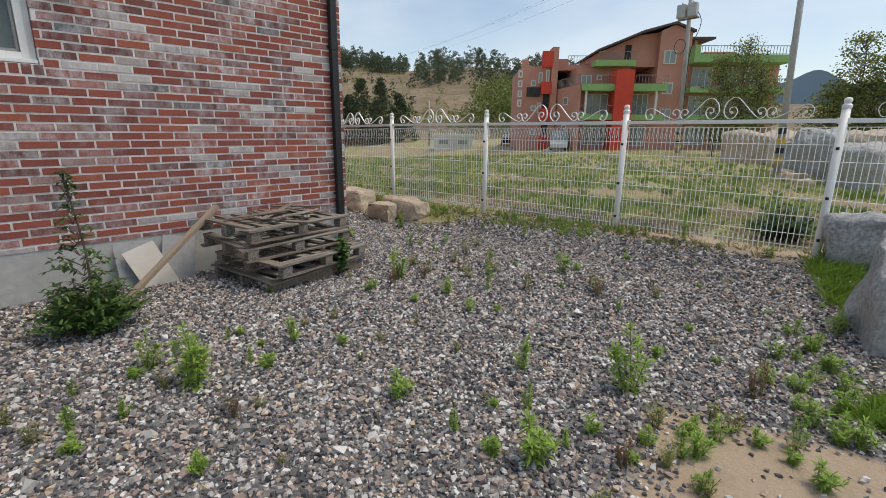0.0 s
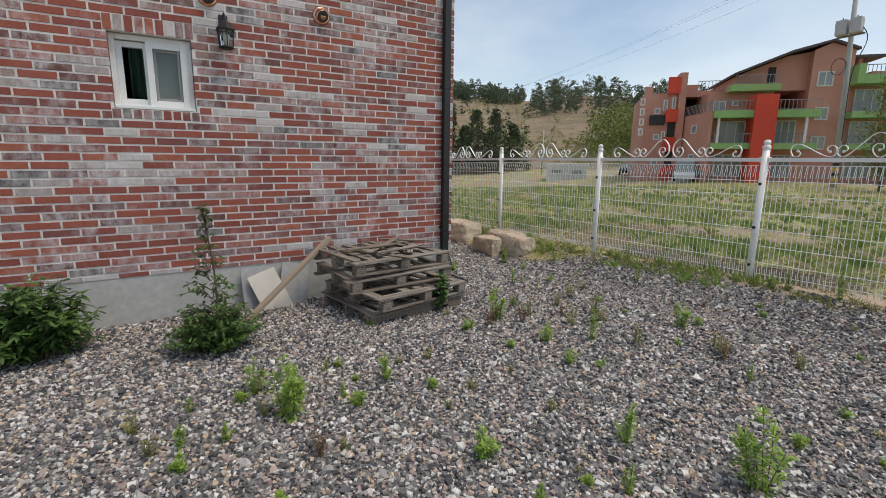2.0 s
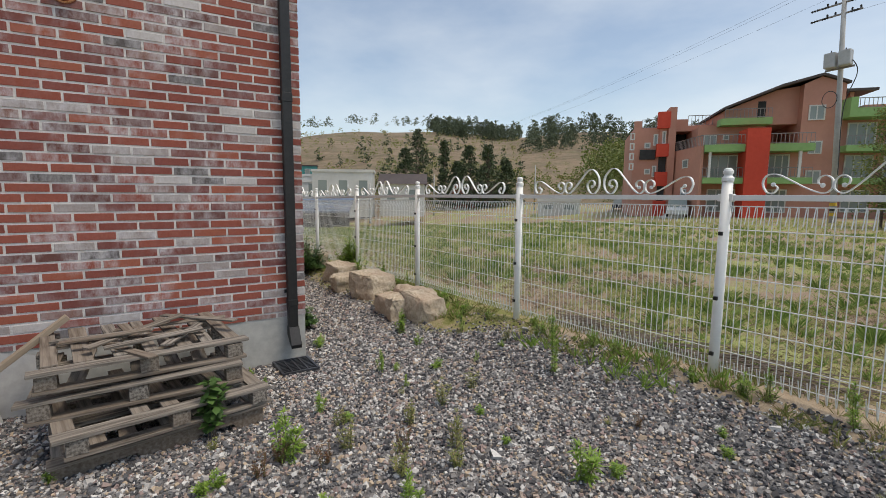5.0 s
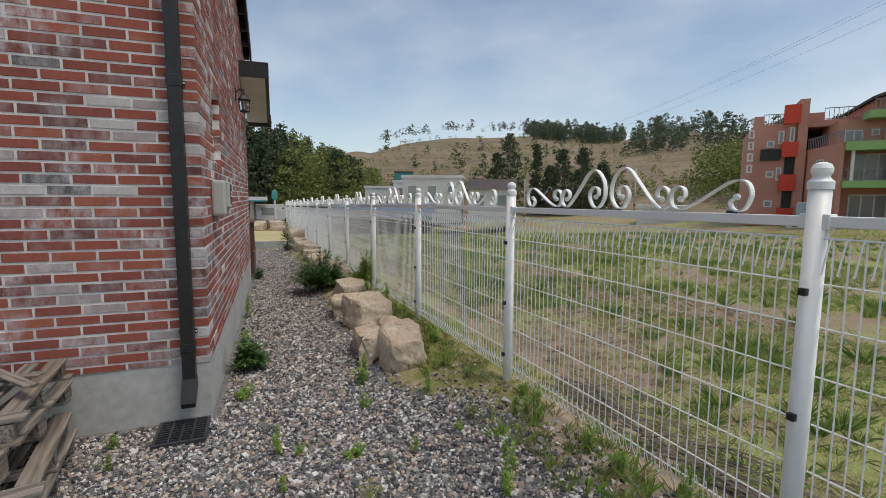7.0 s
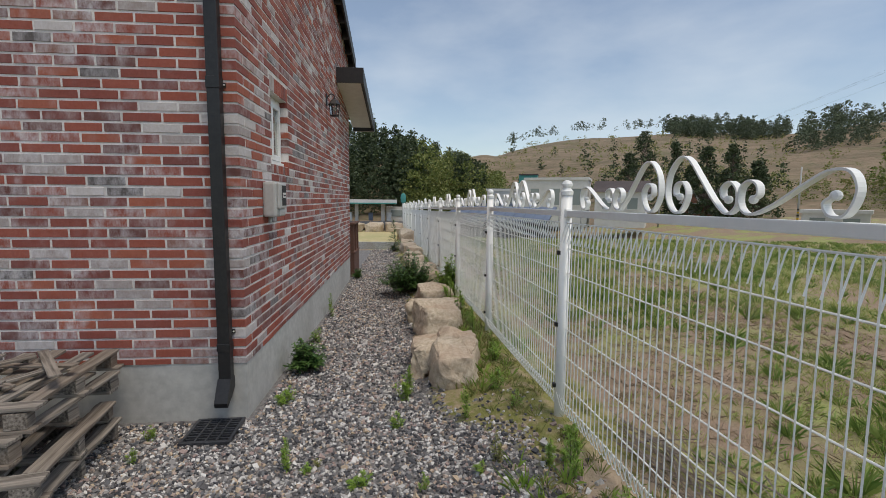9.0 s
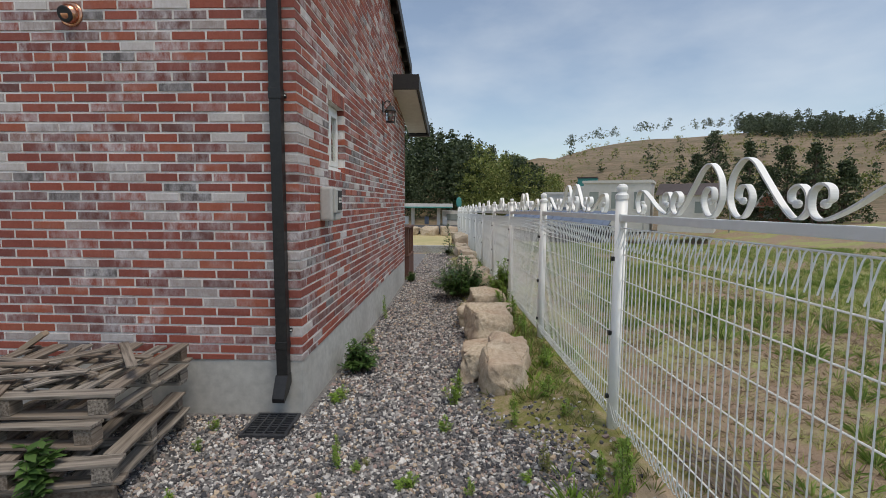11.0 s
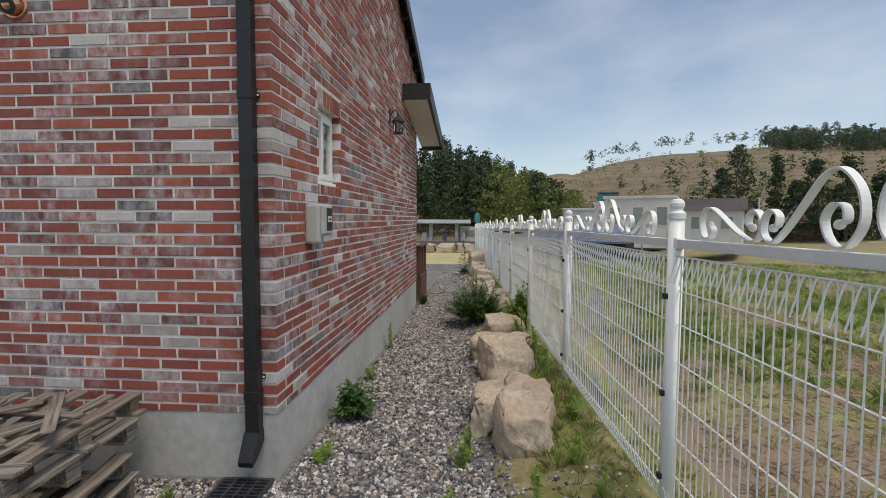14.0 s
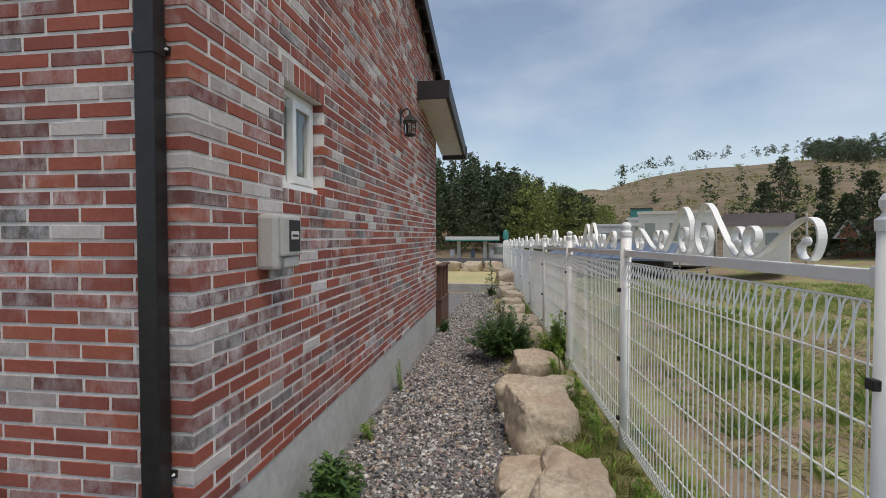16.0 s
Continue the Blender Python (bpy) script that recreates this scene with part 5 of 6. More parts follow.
def far_village():
    x, y = polar(160.2, 72)
    build_house("white_house", x, y, 65, 8.5, 7, 5.4, 0, FAR_WHITE, FAR_WHITE, "flat roofed white house below the hill", 3, z=-1.0)
    x, y = polar(162.8, 78)
    build_house("white_house", x, y, 65, 5.5, 6, 4.9, 0, FAR_WHITE, FAR_WHITE, "taller flat roofed white house below the hill", 2, z=-1.0)
    build_house("white_house", -76.5, 21.8, 78, 8.0, 6, 4.2, 0, FAR_WHITE, FAR_WHITE, "flat roofed white house beyond the fence's end", 3, z=-1.2)
    build_house("white_house", -70.0, 17.5, 80, 5.0, 5, 2.4, 0, FAR_WHITE, BLUE_ROOF, "low white outbuilding beyond the fence's end", 2, z=-1.6)
    x, y = polar(153.3, 70)
    build_house("hip_house", x, y, 60, 6.2, 6, 3.6, 1.5, FAR_WHITE, FAR_ROOF, "white house with a dark pitched roof", 2, z=-0.8)
    x, y = polar(144.6, 84)
    h = build_house("brown_house", x, y, 55, 7.6, 6, 2.5, 2.2, FAR_BRICK, FAR_ROOF, "low brown house with a dark pitched roof", 3, z=-1.1)
    bm = bmesh.new()
    prism(bm, [(-1.5, 2.4), (1.5, 2.4), (0, 5.0)], -4.2, -1.0, "y")
    part("gable", bm, FAR_WHITE, h, "white edged gable").matrix_basis = pose(-3.0, 0, 0)
    part("gable_infill", prism(bmesh.new(), [(-1.1, 2.5), (1.1, 2.5), (0, 4.45)], -4.26, -4.203, "y"), FAR_BRICK, h).matrix_basis = pose(-3.0, 0, 0)
    x, y = polar(164.4, 138)
    build_house("hillside_hut", x, y, 70, 5.0, 4, 3.6, 0, TEAL, FAR_ROOF, "small teal hut up on the slope", 1)
    x, y = polar(134.6, 62)
    build_house("low_shed", x, y, 42, 5.0, 4, 1.6, 0, FAR_WHITE, FAR_WHITE, "low white shed across the field", 2, z=-1.0)
    # blue sheet roof
    x, y = polar(165.6, 40)
    s = empty("sheet_roof_shed", pose(x, y, -1.6, 0, 0, 66), "long shed with a blue grey sheet roof", "shed")
    # solid box; its near-black colour replaces the shade under the roof
    part("wall", box(-3.9, 3.9, -2.5, 2.5, -0.5, 1.55), DARK_AND_SHADE, s, "dark box painted as the open side's shade")
    part("roof", prism(bmesh.new(), [(-3.4, 1.60), (2.9, 2.55), (2.9, 2.65), (-3.4, 1.72)], -4.3, 4.3, "x"), BLUE_ROOF, s)
    for i in range(11):
        x0 = -4.2 + 0.8 * i
        part("roof_rib", prism(bmesh.new(), [(-3.4, 1.721), (2.9, 2.651), (2.9, 2.70), (-3.4, 1.77)], x0, x0 + 0.08, "x"), BLUE_ROOF, s)


far_village()


def filling_station():
    x0, y0 = -104.0, -2.9
    g = -3.05
    s = empty("filling_station", pose(x0, y0, g, 0, 0, 90), "white filling station canopy with a teal edge", "filling station")
    part("canopy", box(-5.6, 5.6, -3, 3, 3.6, 4.5, bevel=0.05), FAR_WHITE, s)
    part("edge_band", box(-5.62, 5.62, -3.05, -3.005, 3.6, 3.85), TEAL, s, "teal edge band")
    for x in (-3.0, 2.6):
        part("column", box(x - 0.35, x + 0.35, -0.4, 0.4, -0.5, 3.6), FAR_WHITE, s)
    for x in (-4.4, 0.0, 4.0):
        part("pump", box(x - 0.45, x + 0.45, -0.5, 0.5, 0.0, 1.7, bevel=0.05), CAR_WHITE if x else BLUE_ROOF, s)
    part("kiosk", box(3.2, 10.5, 3.2, 7, -0.5, 2.9), FAR_WHITE, s)
    part("kiosk_window", box(4.2, 7.0, 3.12, 3.19, 0.8, 2.2), FAR_GLASS, s)
    t = empty("roadside_sign", pose(x0 + 2, y0 + 7.0, g), "white pole with a pale oval sign", "sign")
    part("pole", cyl(0.2, 0.2, -0.5, 3.8, 10), FAR_WHITE, t)
    part("panel", lathe([(0.2, 0.0), (0.55, 0.4), (0.6, 1.2), (0.5, 1.9), (0.2, 2.2)], 14), TEAL, t, "pale teal oval panel").matrix_basis = Matrix.Translation((0, 0, 3.7)) @ Matrix.Diagonal((0.4, 1, 1, 1))


filling_station()


# ---- poles and lines ----
def build_pole(x, y, h, r, label, lean=0.0, boxes=True):
    p = empty("utility_pole", pose(x, y, ground_at(x, y), 0, lean, 0), label, "utility pole")
    part("shaft", cyl(r, r * 0.62, -0.3, h, 14), POLE, p, smooth=True)
    for i in range(4):
        part("warning_band", cyl(r * 1.02, r * 1.01, 0.5 + 0.35 * i, 0.7 + 0.35 * i, 14), YELLOW if i % 2 == 0 else DARK_AND_SHADE, p)
    if boxes:
        for z in (h - 1.7, h - 2.4):
            part("cross_arm", box(-1.5, 1.0, -0.06, 0.06, z, z + 0.09), RAIL_GREY, p)
            for u in (-1.4, -0.8, 0.8):
                part("strain_insulator", lathe([(0.02, 0.0), (0.09, 0.06), (0.03, 0.12), (0.09, 0.20), (0.03, 0.26), (0.09, 0.34), (0.02, 0.42)], 10), DARK_AND_SHADE, p).matrix_basis = pose(u, -0.05, z + 0.03, 0, -100, 25)
            for u in (-0.9, -0.45, 0.45, 0.9):
                part("insulator", lathe([(0.03, 0.0), (0.07, 0.04), (0.04, 0.09), (0.07, 0.13), (0.03, 0.2)], 10), DARK_AND_SHADE, p).matrix_basis = pose(u, 0, z + 0.09)
        for u in (-0.40, 0.40):
            tr = part("transformer", box(-0.33, 0.33, -0.30, 0.30, 0.0, 1.0, bevel=0.09), TRANSFORMER, p, "grey transformer tank")
            tr.matrix_basis = pose(u, -0.48, h - 5.9)
            part("bushing", cyl(0.05, 0.03, 0.85, 1.15, 8), DARK_AND_SHADE, tr)
        part("bracket", box(-0.8, 0.8, -0.2, -0.12, h - 6.0, h - 5.88), RAIL_GREY, p)
        coil = [(0.42 * math.cos(a) - 0.45, -0.25 + 0.02 * math.sin(3 * a), h - 7.9 + 0.55 * math.sin(a)) for a in np.linspace(0, 4 * math.pi, 40)]
        part("cable_coil", sweep(coil, 0.025, 0, sides=5), CABLE, p)
        drop = curve_through([(0.5, -0.4, h - 5.2), (1.0, -0.3, h - 6.4), (0.35, -0.25, h - 8.6), (0.22, -0.2, h - 13)], 6)
        part("drop_cable", sweep(drop, 0.03, 0, sides=5), CABLE, p)
    return p


PX, PY = polar(108.75, 42.0)
build_pole(PX, PY, 16.3, 0.20, "grey concrete utility pole carrying transformers and cables", -2.4)
QX, QY = 0 + 21.5 * math.cos(radians(99.7)), 21.5 * math.sin(radians(99.7))
build_pole(QX, QY, 10.0, 0.125, "plain leaning grey concrete pole behind the fence", -2.0, False)
for i, (az, r) in enumerate(((157.3, 60), (159.9, 66), (149.6, 75), (137.5, 70))):
    x, y = polar(az, r)
    build_pole(x, y, 6.5, 0.12, "distant slim utility pole in the village", 0, False)


def build_line(a, b, sag, name="power_line"):
    pts = []
    for i in range(25):
        t = i / 24
        p = Vector(a).lerp(Vector(b), t)
        pts.append((p.x, p.y, p.z - sag * 4 * t * (1 - t)))
    o = part(name, sweep(pts, 0.007, 0, sides=5), CABLE)
    tagged(o, "thin black overhead power line", "power line", "overhead lines")


LX, LY = polar(150, 170)
for u, zz in ((-0.9, 16.1), (0.45, 16.1), (0.9, 15.2)):
    build_line((PX - 0.65 + u, PY, zz), (LX + u, LY, zz + 4), 3.0)
for zz in (15.0, 13.6):
    build_line((PX, PY, zz), (PX + 38, PY - 6, zz + 3), 0.8)


# ---- the far deck, terrace and road ----
def build_deck():
    d = empty("deck", pose(0, 0, 0), "red brown wooden deck with a railing beyond the gable", "deck")
    part("skirt", box(-13.3, -12.25, 1.0, 3.52, -0.3, 0.40), DECK_WOOD, d)
    for i in range(9):
        part("deck_plank", box(-13.32, -12.23, 1.0 + 0.283 * i, 1.27 + 0.283 * i, 0.402, 0.43), DECK_WOOD, d)
    for x in (-13.25, -12.78, -12.3):
        part("post", box(x - 0.045, x + 0.045, 3.42, 3.51, 0.43, 1.04), DECK_WOOD, d)
    part("handrail", box(-13.35, -12.2, 3.40, 3.54, 1.04, 1.08, bevel=0.006), DECK_WOOD, d)
    for i in range(6):
        x = -13.12 + 0.15 * i
        part("picket", box(x - 0.03, x + 0.03, 3.45, 3.48, 0.43, 1.04), DECK_WOOD, d)


build_deck()


def build_terrace():
    x = -18.2
    t = part("terrace", box(-24.5, x, -1.0, 4.3, -1.5, 0.10, bevel=0.03), DRY_LAWN)
    tagged(t, "pale dry lawn terrace beyond the gravel path", "terrace", kind="structure")
    tagged(part("terrace_kerb", box(x + 0.004, x + 0.16, -1.0, 4.4, -0.5, 0.13, bevel=0.01), ROCK_GREY), "grey stone kerb at the end of the gravel", "kerb", kind="structure")
    for i in range(6):
        build_rock("terrace_stone", -23.8, -0.4 + 0.9 * i, (0.9, 0.8, 0.5), 20 * i, ROCK_TAN, 60 + i, "pale block stone edging the dry lawn", 4, -0.06, "terrace stones").location.z = 0.28
    for i in range(5):
        build_rock("terrace_stone", -18.9 - 1.1 * i, 4.75 - 0.03 * i, (1.0, 0.6, 0.5), 10 * i, ROCK_TAN, 70 + i, "pale block stone beside the fence", 4, 0.1, "terrace stones")
    tagged(part("road", box(-93, -80, -40, 40, -3.2, -2.68), ASPHALT), "grey asphalt road in front of the filling station", "road", kind="structure")


build_terrace()


def build_car(x, y, rz, paint, label, h=1.45):
    c = empty("car", pose(x, y, ground_at(x, y), 0, 0, rz), label, "car")
    bm = bmesh.new()
    prism(bm, [(-2.1, 0.35), (2.1, 0.35), (2.15, 0.75), (1.3, 0.92), (-2.0, 0.95), (-2.15, 0.7)], -0.85, 0.85, "y")
    part("body", bm, paint, c)
    bm = bmesh.new()
    prism(bm, [(-1.9, 0.953), (1.25, 0.925), (0.5, h), (-1.5, h)], -0.75, 0.75, "y")
    part("cabin", bm, FAR_GLASS, c, "dark glazed cabin")
    part("roof", box(-1.5, 0.5, -0.74, 0.74, h + 0.002, h + 0.06, bevel=0.02), paint, c)
    for sx_ in (-1.3, 1.35):
        for sy_ in (-0.8, 0.8):
            part("wheel", cyl(0.33, 0.33, -0.1, 0.1, 16, m=pose(sx_, sy_, 0.33, 90, 0, 0)), RUBBER, c)


x, y = polar(127.9, 64)
build_car(x, y, 128, CAR_BLUE, "dark parked car beside the apartment block", 1.5)
x, y = polar(122.0, 48.5)
build_car(x, y, 122, CAR_WHITE, "white parked van beside the apartment steps", 1.9)

# boulders in the field
for i, (az, r, s, m) in enumerate(((101.4, 33.0, (4.0, 2.2, 2.1), ROCK_TAN), (98.9, 31.0, (2.6, 1.8, 1.9), ROCK_TAN), (98.6, 19.0, (0.9, 0.6, 0.55), ROCK_TAN), (96.2, 23.0, (2.6, 1.6, 2.0), ROCK_GREY),
                                  (93.6, 18.0, (1.9, 1.4, 1.6), ROCK_GREY), (99.3, 22.0, (0.9, 0.7, 0.5), ROCK_TAN), (97.6, 25.0, (1.8, 1.4, 1.5), ROCK_GREY), (92.6, 22.0, (2.5, 1.8, 1.9), ROCK_TAN), (97.6, 17.5, (0.6, 0.5, 0.4), ROCK_TAN))):
    build_rock("field_boulder", r * math.cos(radians(az)), r * math.sin(radians(az)), s, 25 * i, m, 31 + i, "large pale tan boulder in the field" if m is ROCK_TAN else "large grey boulder in the field", 3.4, 0.2, "field boulders")


# ridge strip whose colour already holds the haze of distance
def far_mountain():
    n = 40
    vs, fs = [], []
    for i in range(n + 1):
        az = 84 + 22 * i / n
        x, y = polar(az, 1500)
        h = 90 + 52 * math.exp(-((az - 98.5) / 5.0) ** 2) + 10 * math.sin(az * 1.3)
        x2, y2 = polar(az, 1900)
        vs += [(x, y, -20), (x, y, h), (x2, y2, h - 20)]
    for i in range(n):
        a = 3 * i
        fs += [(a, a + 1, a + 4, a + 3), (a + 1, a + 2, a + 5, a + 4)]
    o = mesh_ob("backdrop", vs, fs, HAZE_BLUE)
    tagged(o, "mountain far behind the valley with blue haze painted into its colour", "mountain", kind="structure")


far_mountain()


# ---- weeds, shrubs and grass ----
def blade(vs, fs, root, way, up, length, width, bend, segs=2):
    """A leaf of a few quads: from root along way, bending down."""
    side = way.cross(up)
    side = side.normalized() if side.length > 1e-5 else Vector((1, 0, 0))
    base = len(vs)
    p, d = Vector(root), Vector(way).normalized()
    for i in range(segs + 1):
        t = i / segs
        w = width * (0.35 + 1.3 * t if t < 0.5 else 2.0 * (1 - t) + 0.02) * 0.5
        vs += [tuple(p - side * w), tuple(p + side * w)]
        d = (d - Vector((0, 0, bend / segs))).normalized()
        p = p + d * length / segs
    for i in range(segs):
        a = base + 2 * i
        fs.append((a, a + 1, a + 3, a + 2))


def weed_shape(seed, h, stems, whorls, leaf, width, lift, crown=1.0):
    """Stems set with narrow leaves, thickest at the tip. Returns leaf and stem meshes' parts."""
    rng = random.Random(seed)
    lv, lf = [], []
    bm = bmesh.new()
    for s in range(stems):
        a, out = rng.uniform(0, 6.28), rng.uniform(0.0, 0.075) if s else 0.0
        hh = h * (1.0 if s == 0 else rng.uniform(0.45, 0.9))
        foot = Vector((0.02 * math.cos(a), 0.02 * math.sin(a), -0.01))
        tip = Vector((out * math.cos(a) * 1.5, out * math.sin(a) * 1.5, hh))
        mid = (foot + tip) / 2 + Vector((rng.uniform(-0.01, 0.01), rng.uniform(-0.01, 0.01), 0))
        line = curve_through([foot, mid, tip], 3)
        sweep(line, 0.0028, 0, sides=3, bm=bm, taper=[1 - 0.1 * i for i in range(len(line))])
        for k in range(whorls):
            t = (k + 0.3) / whorls
            p = line[min(int(t * (len(line) - 1)), len(line) - 1)].lerp(line[min(int(t * (len(line) - 1)) + 1, len(line) - 1)], (t * (len(line) - 1)) % 1)
            n = 4 if t < 0.75 else int(6 + 3 * crown)
            for j in range(n):
                b = rng.uniform(0, 6.28)
                el = lift + 0.5 * t + rng.uniform(-0.25, 0.25)
                way = Vector((math.cos(b) * math.cos(el), math.sin(b) * math.cos(el), math.sin(el)))
                blade(lv, lf, p, way, Vector((0, 0, 1)), leaf * rng.uniform(0.6, 1.15) * (0.75 + 0.5 * math.sin(3.1 * t)), width * rng.uniform(0.8, 1.2), rng.uniform(0.1, 0.8))
    return bm, lv, lf


def build_weed(name, seed, h, stems, whorls, leaf, width, lift, mat, label, category="weed", crown=1.0, group=""):
    bm, lv, lf = weed_shape(seed, h, stems, whorls, leaf, width, lift, crown)
    w = empty(name, Matrix(), label, category, group)
    tagged(part("stem", bm, STEM, w), kind="stuff")
    tagged(mesh_ob("leaves", lv, lf, mat, w, smooth=True), kind="stuff")
    return w


PLANTED = set()


def plant_out(kinds, spots, seed):
    """Sets one of the kinds, each with its own height, at every spot (x, y, height)."""
    rng = random.Random(seed)
    for i, (x, y, h) in enumerate(spots):
        w, full = kinds[i % len(kinds)]
        k = h / full
        m = pose(x, y, ground_at(x, y) - 0.005, rng.uniform(-6, 6), rng.uniform(-6, 6), rng.uniform(0, 360)) @ Matrix.Diagonal((0.80 * k ** 0.75, 0.80 * k ** 0.75, 1.0 * k, 1))
        if w.name not in PLANTED:
            PLANTED.add(w.name)
            w.matrix_basis = m
        else:
            c = copy_thing(w, Matrix())
            c.matrix_basis = m


G1 = "fresh weeds in the gravel"
FRESH = [(build_weed("weed", 1, 0.30, 5, 14, 0.052, 0.009, 0.25, LEAF_FRESH, "fresh green leafy weed growing through the gravel", group=G1), 0.30),
         (build_weed("weed", 2, 0.20, 6, 10, 0.050, 0.009, 0.2, LEAF_FRESH, "bushy bright green weed growing through the gravel", group=G1), 0.20),
         (build_weed("weed", 3, 0.14, 7, 7, 0.050, 0.009, 0.1, LEAF_FRESH, "low fresh green weed growing through the gravel", group=G1), 0.14),
         (build_weed("weed", 4, 0.40, 5, 17, 0.050, 0.009, 0.3, LEAF_FRESH, "tall slender green weed growing through the gravel", group=G1), 0.40)]
G2 = "dry weeds in the gravel"
DULL = [(build_weed("dry_weed", 11, 0.20, 9, 6, 0.035, 0.008, 0.2, LEAF_DULL, "thin yellow green weed tuft in the gravel", group=G2), 0.20),
        (build_weed("dry_weed", 12, 0.18, 12, 5, 0.030, 0.007, 0.3, LEAF_DULL, "wispy dry weed tuft in the gravel", group=G2), 0.18),
        (build_weed("dry_weed", 13, 0.20, 9, 7, 0.028, 0.006, 0.4, LEAF_RED, "reddish dry weed tuft in the gravel", group=G2), 0.20)]
FRESH_A = ((-2.87, 1.41, 0.21), (-2.68, 0.70, 0.40), (-1.82, 1.47, 0.17), (-1.37, 1.49, 0.13), (-1.51, 2.24, 0.24), (-0.93, 2.45, 0.42), (-0.99, 1.58, 0.24), (-1.22, 1.89, 0.16), (-2.62, 3.22, 0.28), (-3.49, 2.88, 0.33),
           (-2.43, 4.20, 0.24), (-3.52, 5.05, 0.34), (-0.52, 2.07, 0.17), (-2.39, 2.73, 0.13), (-2.60, 1.12, 0.12), (-3.05, 0.20, 0.11), (-2.67, 0.13, 0.15), (-1.94, 0.49, 0.12), (-2.48, 0.12, 0.10), (-1.52, 3.62, 0.14),
           (-0.41, 4.10, 0.16), (-0.89, 1.93, 0.12), (-1.12, 1.48, 0.11), (-0.93, 1.76, 0.10), (-2.62, 0.34, 0.12), (-5.05, 4.60, 0.14), (-0.38, 1.95, 0.09), (-0.15, 2.52, 0.18), (-3.18, 1.09, 0.10), (-3.39, 2.49, 0.12))
FRESH_B = ((-4.00, 3.22, 0.18), (-2.81, 2.89, 0.19), (-3.33, 2.42, 0.10), (-2.74, 1.05, 0.12), (-4.05, 5.55, 0.26), (-3.08, 0.57, 0.25), (-2.88, 0.78, 0.22), (-2.95, 5.70, 0.24), (-1.75, 5.75, 0.28), (-5.56, 3.72, 0.14),
           (-2.83, 2.52, 0.09), (-4.08, 3.96, 0.12), (-4.96, 5.10, 0.22), (-5.55, 4.66, 0.22), (-5.52, 3.68, 0.13), (-4.54, 3.95, 0.22), (-4.66, 2.98, 0.11), (-4.98, 2.92, 0.11), (-4.31, 4.38, 0.08), (-4.22, 4.76, 0.12),
           (-4.15, 5.45, 0.17), (-4.95, 5.45, 0.13), (-7.29, 3.63, 0.19), (-8.60, 3.60, 0.36), (-5.62, 4.70, 0.26), (-8.45, 5.30, 0.42), (-7.6, 5.38, 0.36), (-6.9, 5.42, 0.30), (-2.2, 5.72, 0.22), (-3.6, 5.62, 0.2))
plant_out(FRESH, FRESH_A, 1)
plant_out(FRESH, FRESH_B, 2)
DULL_A = ((-1.88, 3.90, 0.20), (-2.37, 3.49, 0.20), (-2.24, 0.74, 0.17), (-2.77, 0.57, 0.12), (-2.30, 1.58, 0.10), (-3.47, 2.83, 0.17), (-3.74, 4.39, 0.20), (-0.69, 2.22, 0.18), (-0.68, 1.82, 0.17), (-0.54, 1.97, 0.14),
          (-0.50, 2.48, 0.14), (-1.60, 4.43, 0.10), (-2.97, -0.08, 0.16), (-2.68, 0.00, 0.14), (-1.80, 3.78, 0.20), (-3.63, 4.03, 0.24), (-4.30, 5.20, 0.18), (-3.37, 2.71, 0.18), (-3.41, 3.23, 0.22), (-3.08, 3.81, 0.26), (-0.40, 2.90, 0.26),
          (-3.01, 1.84, 0.12), (-1.45, 4.16, 0.16), (-2.63, 4.95, 0.12), (-3.82, 2.52, 0.10), (-1.98, 3.98, 0.18), (-3.2, 3.5, 0.2), (-3.0, 3.4, 0.22), (-3.5, 3.7, 0.2), (-3.3, 3.05, 0.18), (-2.9, 3.7, 0.2), (-3.75, 3.3, 0.16))
plant_out(DULL, DULL_A, 3)
seeded = random.Random(17)
plant_out([FRESH[2], FRESH[1], DULL[0], FRESH[2], DULL[1]], [(seeded.uniform(-4.6, -0.3), seeded.uniform(0.2, 5.4), seeded.uniform(0.05, 0.11)) for _ in range(46)], 4)
plant_out([FRESH[2], FRESH[1]], [(x, float(fence_y(x)) - seeded.uniform(0.03, 0.3), seeded.uniform(0.08, 0.2)) for x in (-0.9 - 0.62 * i + 0.2 * math.sin(i * 2.3) for i in range(15))], 5)
plant_out([FRESH[1], FRESH[2]], [(seeded.uniform(-0.45, 0.35), seeded.uniform(2.4, 4.6), seeded.uniform(0.08, 0.18)) for _ in range(30)], 6)
plant_out([FRESH[2], DULL[1], FRESH[1], DULL[0]], [(seeded.uniform(-0.75, 0.7), seeded.uniform(1.1, 2.5), seeded.uniform(0.06, 0.16)) for _ in range(26)], 7)


